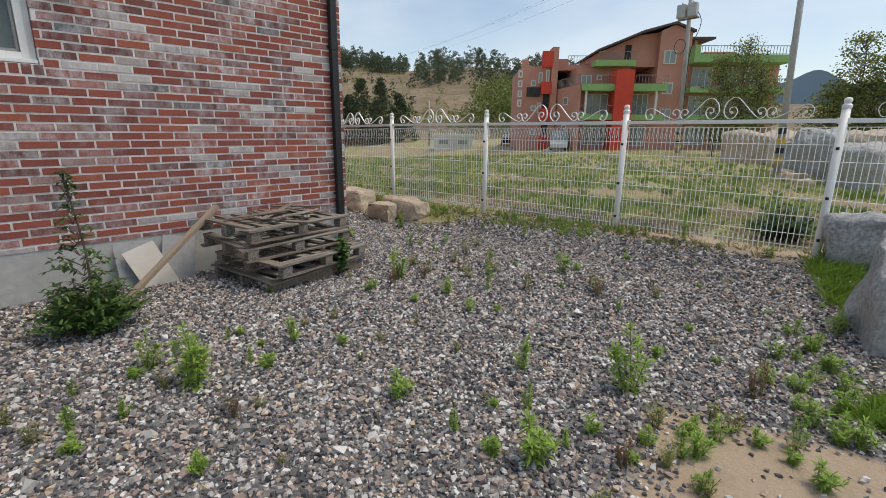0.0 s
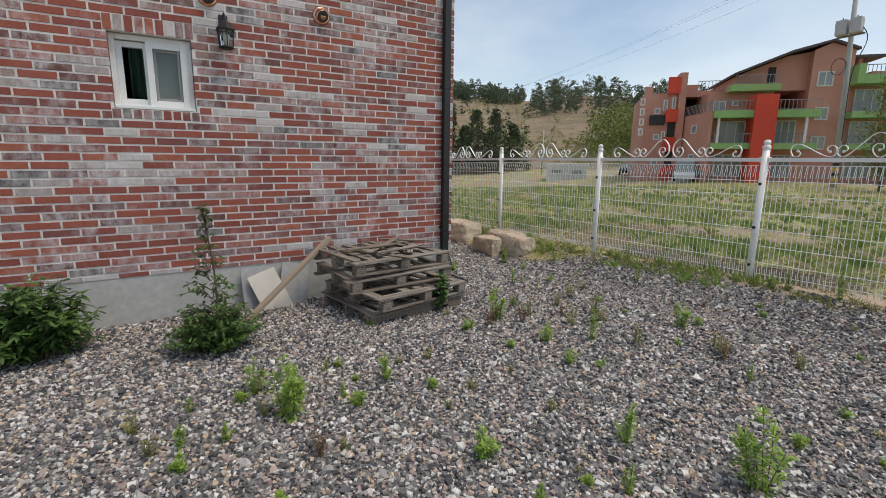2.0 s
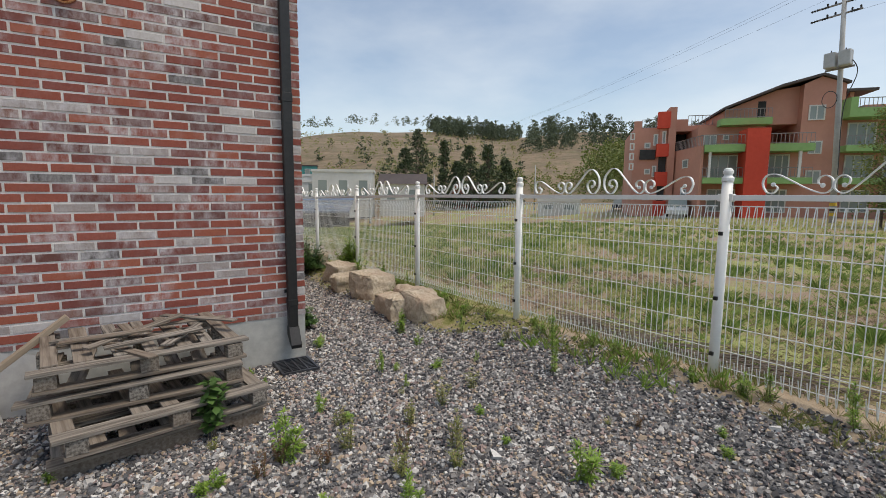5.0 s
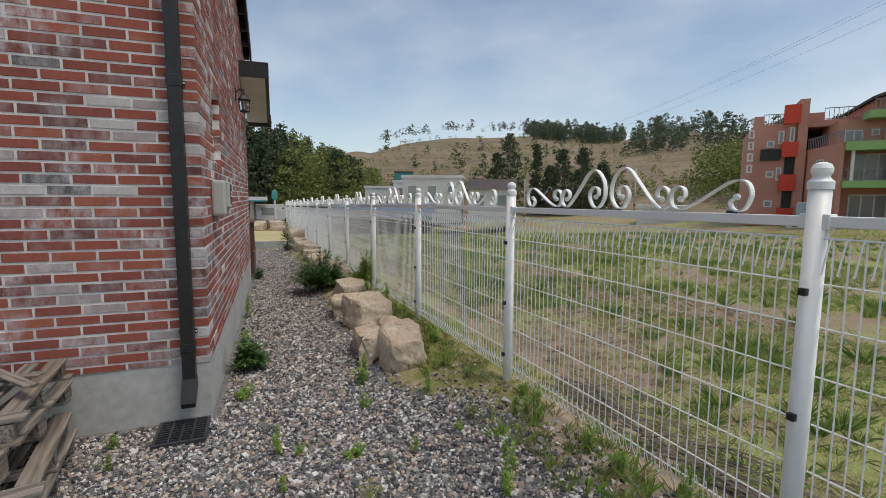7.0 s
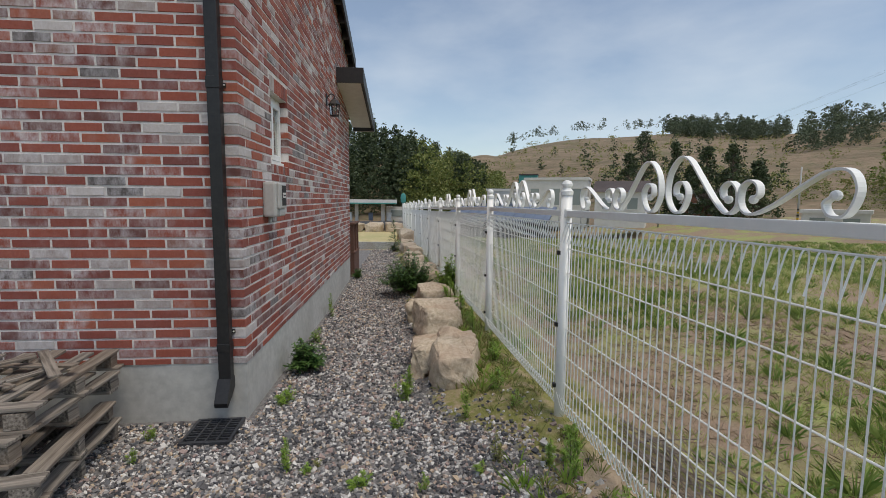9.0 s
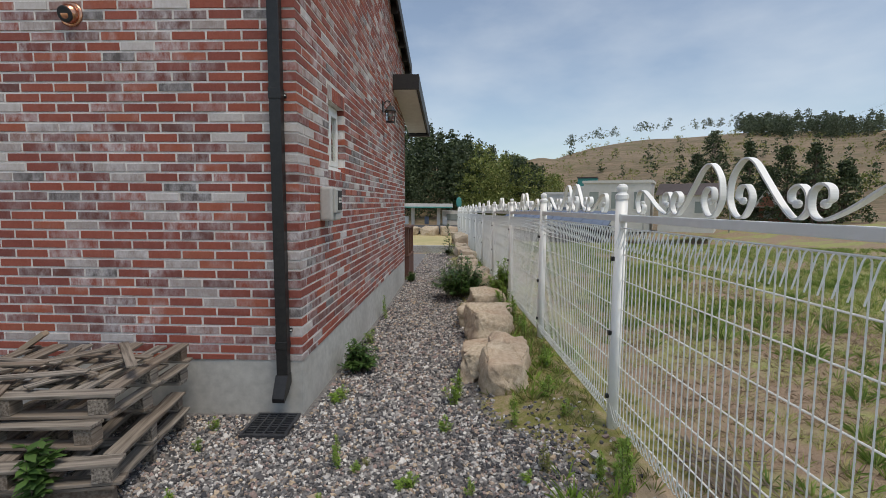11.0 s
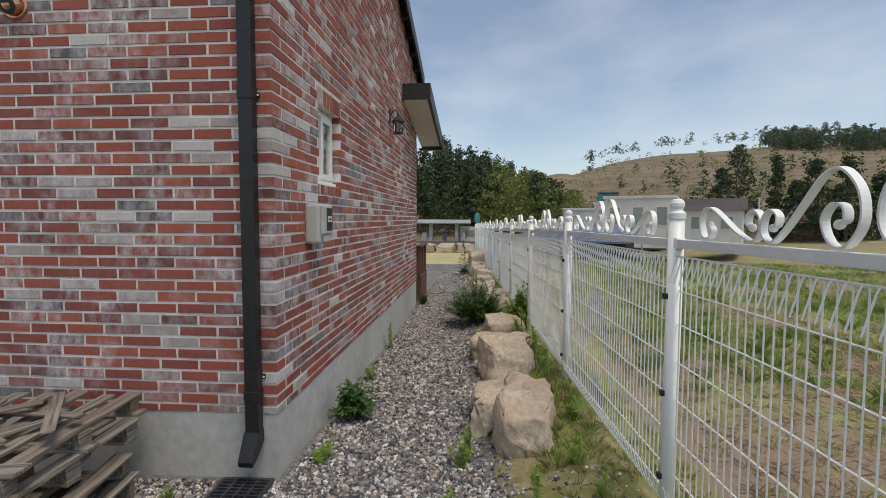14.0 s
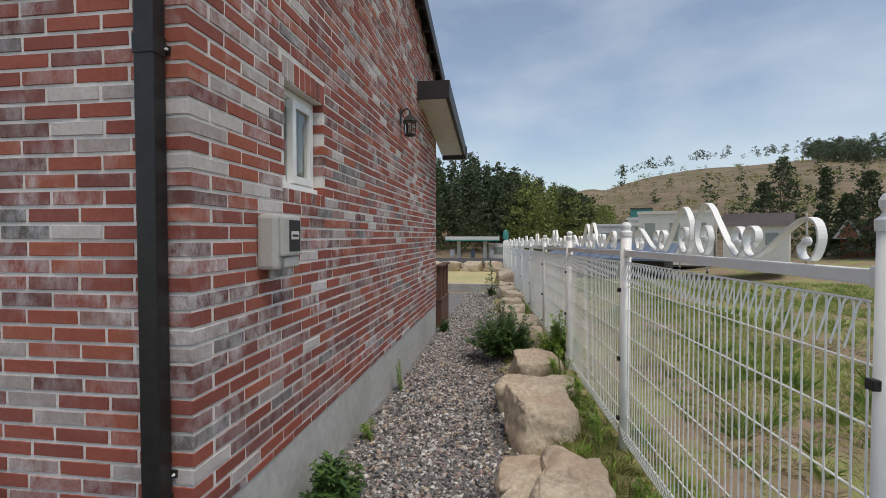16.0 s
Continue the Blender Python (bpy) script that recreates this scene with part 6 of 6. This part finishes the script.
def shrub(name, x, y, label, seed, radius, height, sprigs, leaf, width, mat, spire=0.0):
    """A mound of leafy sprigs, with a tall leading stem where there is one."""
    rng = random.Random(seed)
    o = empty(name, pose(x, y, ground_at(x, y)), label, "shrub")
    lv, lf = [], []
    bm = bmesh.new()

    def sprig(foot, tip, n, size):
        line = curve_through([foot, (foot + tip) / 2 + Vector((0, 0, 0.04)), tip], 4)
        sweep(line, 0.0035, 0, sides=4, bm=bm, taper=[1 - 0.08 * i for i in range(len(line))])
        for k in range(n):
            t = 0.25 + 0.75 * (k + rng.random()) / n
            i = min(int(t * (len(line) - 1)), len(line) - 2)
            p = line[i].lerp(line[i + 1], t * (len(line) - 1) - i)
            for _ in range(3):
                b = rng.uniform(0, 6.28)
                el = rng.uniform(-0.35, 0.7)
                blade(lv, lf, p, Vector((math.cos(b) * math.cos(el), math.sin(b) * math.cos(el), math.sin(el))), Vector((0, 0, 1)), size * rng.uniform(0.6, 1.2), width * rng.uniform(0.8, 1.2), rng.uniform(0.0, 0.7))
    for i in range(sprigs):
        a, r = rng.uniform(0, 6.28), radius * math.sqrt(rng.random())
        hh = height * (0.30 + 0.70 * math.sqrt(max(0.0, 1 - (r / radius) ** 2))) * rng.uniform(0.45, 1.25)
        r *= rng.uniform(0.7, 1.22)
        sprig(Vector((0.35 * r * math.cos(a), 0.35 * r * math.sin(a), 0)), Vector((r * math.cos(a), r * math.sin(a), hh)), 9, leaf)
    if spire:
        top = Vector((0.02, -0.03, spire))
        line = curve_through([Vector((0, 0, 0)), Vector((0.01, 0.02, spire * 0.5)), top], 5)
        sweep(line, 0.011, 0, sides=6, bm=bm, taper=[1 - 0.06 * i for i in range(len(line))])
        z = height * 0.6
        while z < spire:
            reach = 0.34 * (1 - z / spire) ** 1.4 + 0.045
            for _ in range(4 if z < spire * 0.6 else 3):
                a = rng.uniform(0, 6.28)
                f = top * (z / spire)
                sprig(Vector((f.x, f.y, z)), Vector((f.x + reach * math.cos(a), f.y + reach * math.sin(a), z + 0.06 * rng.random() + 0.01)), max(4, int(reach * 34)), leaf * 0.95)
            z += 0.05 if z > spire * 0.8 else 0.075
    tagged(part("stem", bm, BARK, o), kind="stuff")
    tagged(mesh_ob("leaves", lv, lf, mat, o, smooth=True), kind="stuff")
    return o


shrub("shrub", -4.06, 0.47, "dark green shrub with a tall leading stem by the wall", 1, 0.37, 0.36, 150, 0.055, 0.019, LEAF_SHRUB, 1.16)
shrub("shrub", -4.62, -0.72, "dark leafy shrub against the plinth", 2, 0.36, 0.60, 130, 0.10, 0.034, LEAF_SHRUB)
shrub("shrub", -4.45, -1.25, "low leafy green shrub against the plinth", 3, 0.40, 0.34, 90, 0.08, 0.026, LEAF_SHRUB)
shrub("shrub", -6.26, 3.70, "small dark shrub at the foot of the gable", 4, 0.18, 0.30, 60, 0.06, 0.022, LEAF_SHRUB)
shrub("shrub", -9.95, 4.72, "rounded dark green shrub beside the boulders", 5, 0.52, 0.62, 190, 0.08, 0.024, LEAF_SHRUB)
shrub("shrub", -9.2, 5.38, "leafy green shrub between boulders and fence", 6, 0.28, 0.55, 70, 0.08, 0.026, LEAF_FRESH)
shrub("shrub", -3.97, 2.52, "broad leaved green plant growing out of the pallets", 7, 0.09, 0.42, 6, 0.075, 0.045, LEAF_SHRUB)
shrub("shrub", -0.95, 6.75, "dark leafy bush just behind the fence", 12, 0.42, 0.42, 120, 0.06, 0.022, LEAF_SHRUB)
shrub("shrub", -16.5, 4.3, "thin dark conifer sapling at the path's end", 8, 0.15, 0.3, 20, 0.06, 0.02, LEAF_SHRUB, 0.95)
shrub("shrub", -11.9, 3.62, "small bush at the deck's foot", 9, 0.13, 0.2, 24, 0.06, 0.02, LEAF_SHRUB)


def grass_shapes(seed, kinds, blades, lean, thin=1.0):
    """Tufts of blades, unit height: (kinds, blades * 4, 3)."""
    rng = np.random.RandomState(seed)
    v = np.zeros((kinds, blades, 4, 3))
    for k in range(kinds):
        for b in range(blades):
            a = rng.uniform(0, 2 * np.pi)
            r = rng.uniform(0, 0.22)
            h = rng.uniform(0.45, 1.0)
            d = np.array([np.cos(a), np.sin(a), 0])
            s = np.array([-np.sin(a), np.cos(a), 0]) * rng.uniform(0.022, 0.05) * thin
            root = d * r
            tip = root + d * rng.uniform(0.1, lean) + np.array([0, 0, h])
            mid = root * 0.5 + tip * 0.5 + np.array([0, 0, 0.12])
            v[k, b] = [root - s, root + s, mid + s * 0.8, tip]
    f = np.arange(blades * 4).reshape(blades, 4)
    return v.reshape(kinds, -1, 3), f


def scatter_grass(name, label, n, x0, x1, y0, y1, keep, size, seed, mat, blades=9, lean=0.7, thin=1.0):
    np.random.seed(seed)
    x, y = np.random.uniform(x0, x1, n), np.random.uniform(y0, y1, n)
    patchy = 0.5 + 0.25 * np.sin(x * 1.3 + 1.7 * np.sin(y * 0.9)) + 0.25 * np.sin(y * 1.7 + 1.3 * np.sin(x * 0.7 + 2))
    ok = keep(x, y, patchy)
    x, y = x[ok], y[ok]
    z = land(x, y)
    tv, tf = grass_shapes(seed, 6, blades, lean, thin)
    s = np.random.uniform(0.55, 1.25, len(x)) * size
    pos = np.stack([x, y, z - 0.01], -1)
    return many(name, tv, tf, pos, turns(len(x), 0.12), np.stack([s, s, s], -1), mat, label, "grass")


def build_brush():
    """A heap of dry twigs on the field side of the fence foot."""
    rng = random.Random(55)
    bm = bmesh.new()
    for _ in range(170):
        x = rng.uniform(-4.35, -1.9)
        y = float(fence_y(x)) + 0.16 + abs(rng.gauss(0, 0.22))
        z = ground_at(x, y) + rng.uniform(0.01, 0.10)
        a, h, el = rng.gauss(0.25, 0.45), rng.uniform(0.12, 0.38), rng.uniform(-0.15, 0.22)
        d = Vector((math.cos(a), math.sin(a) * 0.6, el)) * h
        p = Vector((x, y, z))
        bend = Vector((0, rng.uniform(-0.03, 0.03), rng.uniform(0.0, 0.03)))
        sweep([p - d, p + bend, p + d], rng.uniform(0.003, 0.007), 0, sides=4, bm=bm, taper=[1.0, 0.85, 0.4])
    tagged(part("twig_heap", bm, TWIG), "heap of dry grey brown twigs behind the fence", "twigs", kind="stuff")


build_brush()


def clear_of_house(x, y):
    return ~((x < FX + 0.05) & (y < SY + 0.05))


np.random.seed(77)
scatter_grass("field_grass", "rough mixed green and straw grass in the field", 34000, -20, 3, 6.1, 15, lambda x, y, p: (y > fence_y(x) + 0.25) & (np.random.rand(len(x)) < 0.12 + 0.8 * p ** 2), 0.095, 81, LEAF_GRASS, 8, 0.9, 0.6)
scatter_grass("field_litter", "dry brown plant litter lying in the field", 9000, -12, 2.5, 6.2, 10.5, lambda x, y, p: (y > fence_y(x) + 0.12) & (np.random.rand(len(x)) < 0.9 - 0.5 * p), 0.06, 87, LEAF_LITTER, 6, 2.4)
scatter_grass("bank_tufts", "fresh green grass tufts along the fence foot", 1500, -16, 0.2, 4.6, 6.6, lambda x, y, p: (np.abs(fence_y(x) - y - 0.15) < 0.4) & (p > 0.55), 0.13, 88, LEAF_FRESH, 8, 0.8)
scatter_grass("far_grass", "rough grass further out in the field", 20000, -48, 4, 15, 44, lambda x, y, p: (np.random.rand(len(x)) < 0.2 + 0.7 * p) & (np.hypot(x + 0.8, y - 2.3) < 47), 0.19, 82, LEAF_GRASS, 7)
scatter_grass("west_grass", "rough green grass west of the gravel", 12000, -48, -8, 6, 18, lambda x, y, p: (y > fence_y(x) + 0.3) & (np.random.rand(len(x)) < 0.3 + 0.6 * p), 0.18, 83, LEAF_GRASS, 7)
scatter_grass("bank_grass", "short moss and grass along the fence foot", 16000, -17, 0.4, 4.3, 6.4, lambda x, y, p: (fence_y(x) - y < 0.34 + 0.28 * bank_wide(x) + 0.12 * np.sin(x * 3)) & (fence_y(x) - y > -0.35) & (np.random.rand(len(x)) < 0.10 + 0.65 * p ** 2), 0.085, 84, LEAF_DULL, 9, 1.0)
scatter_grass("boulder_grass", "lush green grass round the grey boulders", 10500, -0.75, 2.4, 2.6, 6.1, lambda x, y, p: (np.random.rand(len(x)) < smooth(2.3, 1.3, x + 0.25 * np.sin(y * 2.7))) & (x > 0.02 + 0.22 * np.sin(y * 2.0) - 0.35 * smooth(4.4, 5.6, y)) & (y > 3.0) & (np.random.rand(len(x)) < 0.35 + 0.6 * p ** 2), 0.14, 85, LEAF_FRESH, 11, 1.0)
scatter_grass("field_weeds", "dark green weed clumps dotted over the field", 4200, -24, 4, 6.4, 30, lambda x, y, p: (y > fence_y(x) + 0.4) & (np.random.rand(len(x)) < 0.10 + 0.8 * p ** 2), 0.20, 86, LEAF_SHRUB_FIELD, 40, 0.85, 0.45)
scatter_grass("low_weeds", "low leafy green ground cover in the field", 9000, -20, 4, 6.2, 22, lambda x, y, p: (y > fence_y(x) + 0.3) & (p > 0.35), 0.10, 89, LEAF_SHRUB_FIELD, 12, 1.3, 1.3)


# ---- loose gravel ----
def stone_shapes(seed, kinds):
    rng = np.random.RandomState(seed)
    cube = np.array([[-1, -1, -1], [1, -1, -1], [1, 1, -1], [-1, 1, -1], [-1, -1, 1], [1, -1, 1], [1, 1, 1], [-1, 1, 1]]) * 0.5
    shrink = np.array([0.78] * 4 + [0.70] * 4)[:, None]
    v = np.stack([cube * shrink * rng.uniform(0.75, 1.25, (8, 1)) + rng.uniform(-0.15, 0.15, (8, 3)) for _ in range(kinds)])
    f = np.array([[4, 5, 6, 7], [0, 1, 5, 4], [1, 2, 6, 5], [2, 3, 7, 6], [3, 0, 4, 7]])
    return v, f


def scatter_gravel(name, label, n, x0, x1, y0, y1, size, seed):
    np.random.seed(seed)
    x, y = np.random.uniform(x0, x1, n), np.random.uniform(y0, y1, n)
    thin = np.maximum(sand_zone(x, y) * 0.97, bank_zone(x, y) * 0.93)
    broken = 0.22 * np.sin(x * 4.1 + 2 * np.sin(y * 3.3)) + 0.15 * np.sin(y * 7.7 + x * 5.0)
    ok = (np.random.rand(n) > np.clip(thin + broken * (thin > 0.05) * (thin < 0.9), 0, 0.975)) & clear_of_house(x, y) & (fence_y(x) - y > 0.05)
    ok &= np.random.rand(n) < smooth(1.3, 0.5, x) * smooth(-2.0, -1.1, y + 0.3 * np.sin(x * 2.1))
    ok &= ~((np.abs(x + 5.03) < 0.18) & (np.abs(y - 3.315) < 0.165))
    x, y = x[ok], y[ok]
    c = len(x)
    s = size * np.exp(np.random.normal(0, 0.32, c))
    sc = np.stack([s * np.random.uniform(0.9, 1.4, c), s * np.random.uniform(0.8, 1.15, c), s * np.random.uniform(0.65, 1.0, c)], -1)
    pos = np.stack([x, y, land(x, y) + np.random.uniform(-0.004, 0.012, c)], -1)
    tv, tf = stone_shapes(seed, 24)
    return many(name, tv, tf, pos, turns(c, 0.6), sc, GRAVEL, label, "gravel")


scatter_gravel("gravel", "loose crushed grey gravel covering the yard", 176000, -5.26, 1.2, -1.9, 5.9, 0.0172, 91)
scatter_gravel("path_gravel", "loose crushed grey gravel along the side path", 40000, -17.8, -5.26, 3.44, 5.0, 0.0190, 92)


# ---- brickwork, course by course ----
COURSE, PITCH, JOINT, DEEP = 0.0737, 0.2635, 0.0165, 0.13


def brick_shape(seed):
    rng = random.Random(seed)
    vs = []
    for inset, y in ((0.010, 0.0), (0.0, -0.004), (0.0, -1.0)):
        for sx_, sz_ in ((-1, -1), (1, -1), (1, 1), (-1, 1)):
            j = 0.006 if y > -0.5 else 0.0
            vs.append((sx_ * (0.5 - inset * 0.6) + rng.uniform(-j, j), y * DEEP if y < -0.5 else y + rng.uniform(-0.0012, 0.0012), sz_ * (0.5 - inset * 3.0) + rng.uniform(-j, j) * 3))
    fs = [(0, 1, 2, 3)]
    for a in (0, 4):
        for i in range(4):
            fs.append((a + i, a + 4 + i, a + 4 + (i + 1) % 4, a + (i + 1) % 4))
    return vs, fs


def lay_wall(wall, length, rise, holes, soldiers, place, near, seed, corner_full):
    """place(u, z) gives a brick's pose matrix; holes and soldiers are (u0, u1, z0, z1); u runs from the house corner."""
    rng = random.Random(seed)
    shapes = [brick_shape(seed * 10 + k) for k in range(6)]
    meshes = []
    for vs, fs in shapes:
        me = bpy.data.meshes.new("brick")
        me.from_pydata(vs, [], fs)
        me.materials.append(BRICK)
        meshes.append(me)
    loose, rest = [], []
    j, z = 0, PLINTH_TOP - 0.025
    while z + COURSE < rise(0) + 2.5:
        zc = z + COURSE / 2
        full = (j % 2 == 0) == corner_full
        u = 0.0 if full else DEEP + JOINT
        u_next = (PITCH if full else PITCH * 1.5) + rng.uniform(-0.012, 0.012)
        while u < length:
            a, b = u + (JOINT / 2 if u > 0.001 else 0.0), u_next - JOINT / 2
            pieces = [(a, min(b, length))]
            for u0, u1, z0, z1 in holes:
                if z0 - 0.2 * COURSE < zc < z1 + 0.2 * COURSE:
                    cut = []
                    for p, q in pieces:
                        if q <= u0 or p >= u1:
                            cut.append((p, q))
                        else:
                            if p < u0:
                                cut.append((p, u0))
                            if q > u1:
                                cut.append((u1, q))
                    pieces = cut
            for p, q in pieces:
                if q - p > 0.03 and zc + COURSE / 2 < rise((p + q) / 2):
                    lo, hi = max(z + JOINT / 2, PLINTH_TOP + 0.002), z + COURSE - JOINT / 2 + rng.uniform(-0.002, 0.002)
                    item = ((p + q) / 2, (lo + hi) / 2, q - p, hi - lo)
                    (loose if near((p + q) / 2, zc) else rest).append(item)
            u, u_next = u_next, u_next + PITCH + rng.uniform(-0.008, 0.008)
        j += 1
        z += COURSE
    for u0, u1, z0, z1 in soldiers:
        n = round((u1 - u0) / 0.078)
        for i in range(n):
            c = u0 + (u1 - u0) * (i + 0.5) / n
            loose.append((c, (z0 + z1) / 2, (u1 - u0) / n - JOINT, z1 - z0 - JOINT))
    for k, (u, zc, w, h) in enumerate(loose):
        o = new("brick", meshes[k % 6])
        o.parent = wall
        o.matrix_basis = place(u, zc, rng.uniform(-0.0015, 0.002)) @ Matrix.Diagonal((w, 1, h, 1))
    tv = np.array([s[0] for s in shapes])
    tf = np.array(shapes[0][1])
    pos = np.array([place(u, zc, rng.uniform(-0.0015, 0.002)).translation for u, zc, w, h in rest])
    r3 = np.array(place(0, 0, 0).to_3x3())
    rot = np.repeat(r3[None], len(rest), 0)
    sc = np.array([(w, 1, h) for u, zc, w, h in rest])
    np.random.seed(seed)
    many("brick_courses", tv, tf, pos, rot, sc, BRICK_REST, "", "", kind="stuff", parent=wall)


def east_place(u, z, out):
    return Matrix.Translation((FX + out, SY - u, z)) @ Matrix.Rotation(radians(-90), 4, "Z")


def north_place(u, z, out):
    return Matrix.Translation((FX - u, SY + out, z)) @ Matrix.Rotation(0, 4, "Z")


fy0, fy1, fz0, fz1 = F_WIN
lay_wall(WALL_EAST, SY - SOUTH, lambda u: roof_z(FX) - 0.05, [(SY - fy1, SY - fy0, fz0 - 0.095, fz1 + 0.147), (SY - fy1 - 0.03, SY - fy0 + 0.03, fz1, fz1 + 0.147), (SY - fy1 - 0.03, SY - fy0 + 0.03, fz0 - 0.095, fz0)],
         [(SY - fy1 - 0.03, SY - fy0 + 0.03, fz1, fz1 + 0.147), (SY - fy1 - 0.03, SY - fy0 + 0.03, fz0 - 0.095, fz0)], east_place, lambda u, z: u < 2.75 and z < 2.2, 5, True)
nx0, nx1, nz0, nz1 = S_WIN
lay_wall(WALL_NORTH, FX - WEST, lambda u: roof_z(FX - u) - 0.06, [(FX - nx1, FX - nx0, nz0 - 0.095, nz1 + 0.147), (FX - nx1 - 0.03, FX - nx0 + 0.03, nz1, nz1 + 0.147), (FX - nx1 - 0.03, FX - nx0 + 0.03, nz0 - 0.095, nz0)],
         [(FX - nx1 - 0.03, FX - nx0 + 0.03, nz1, nz1 + 0.147), (FX - nx1 - 0.03, FX - nx0 + 0.03, nz0 - 0.095, nz0)], north_place, lambda u, z: u < 2.75 and z < 2.2, 6, False)
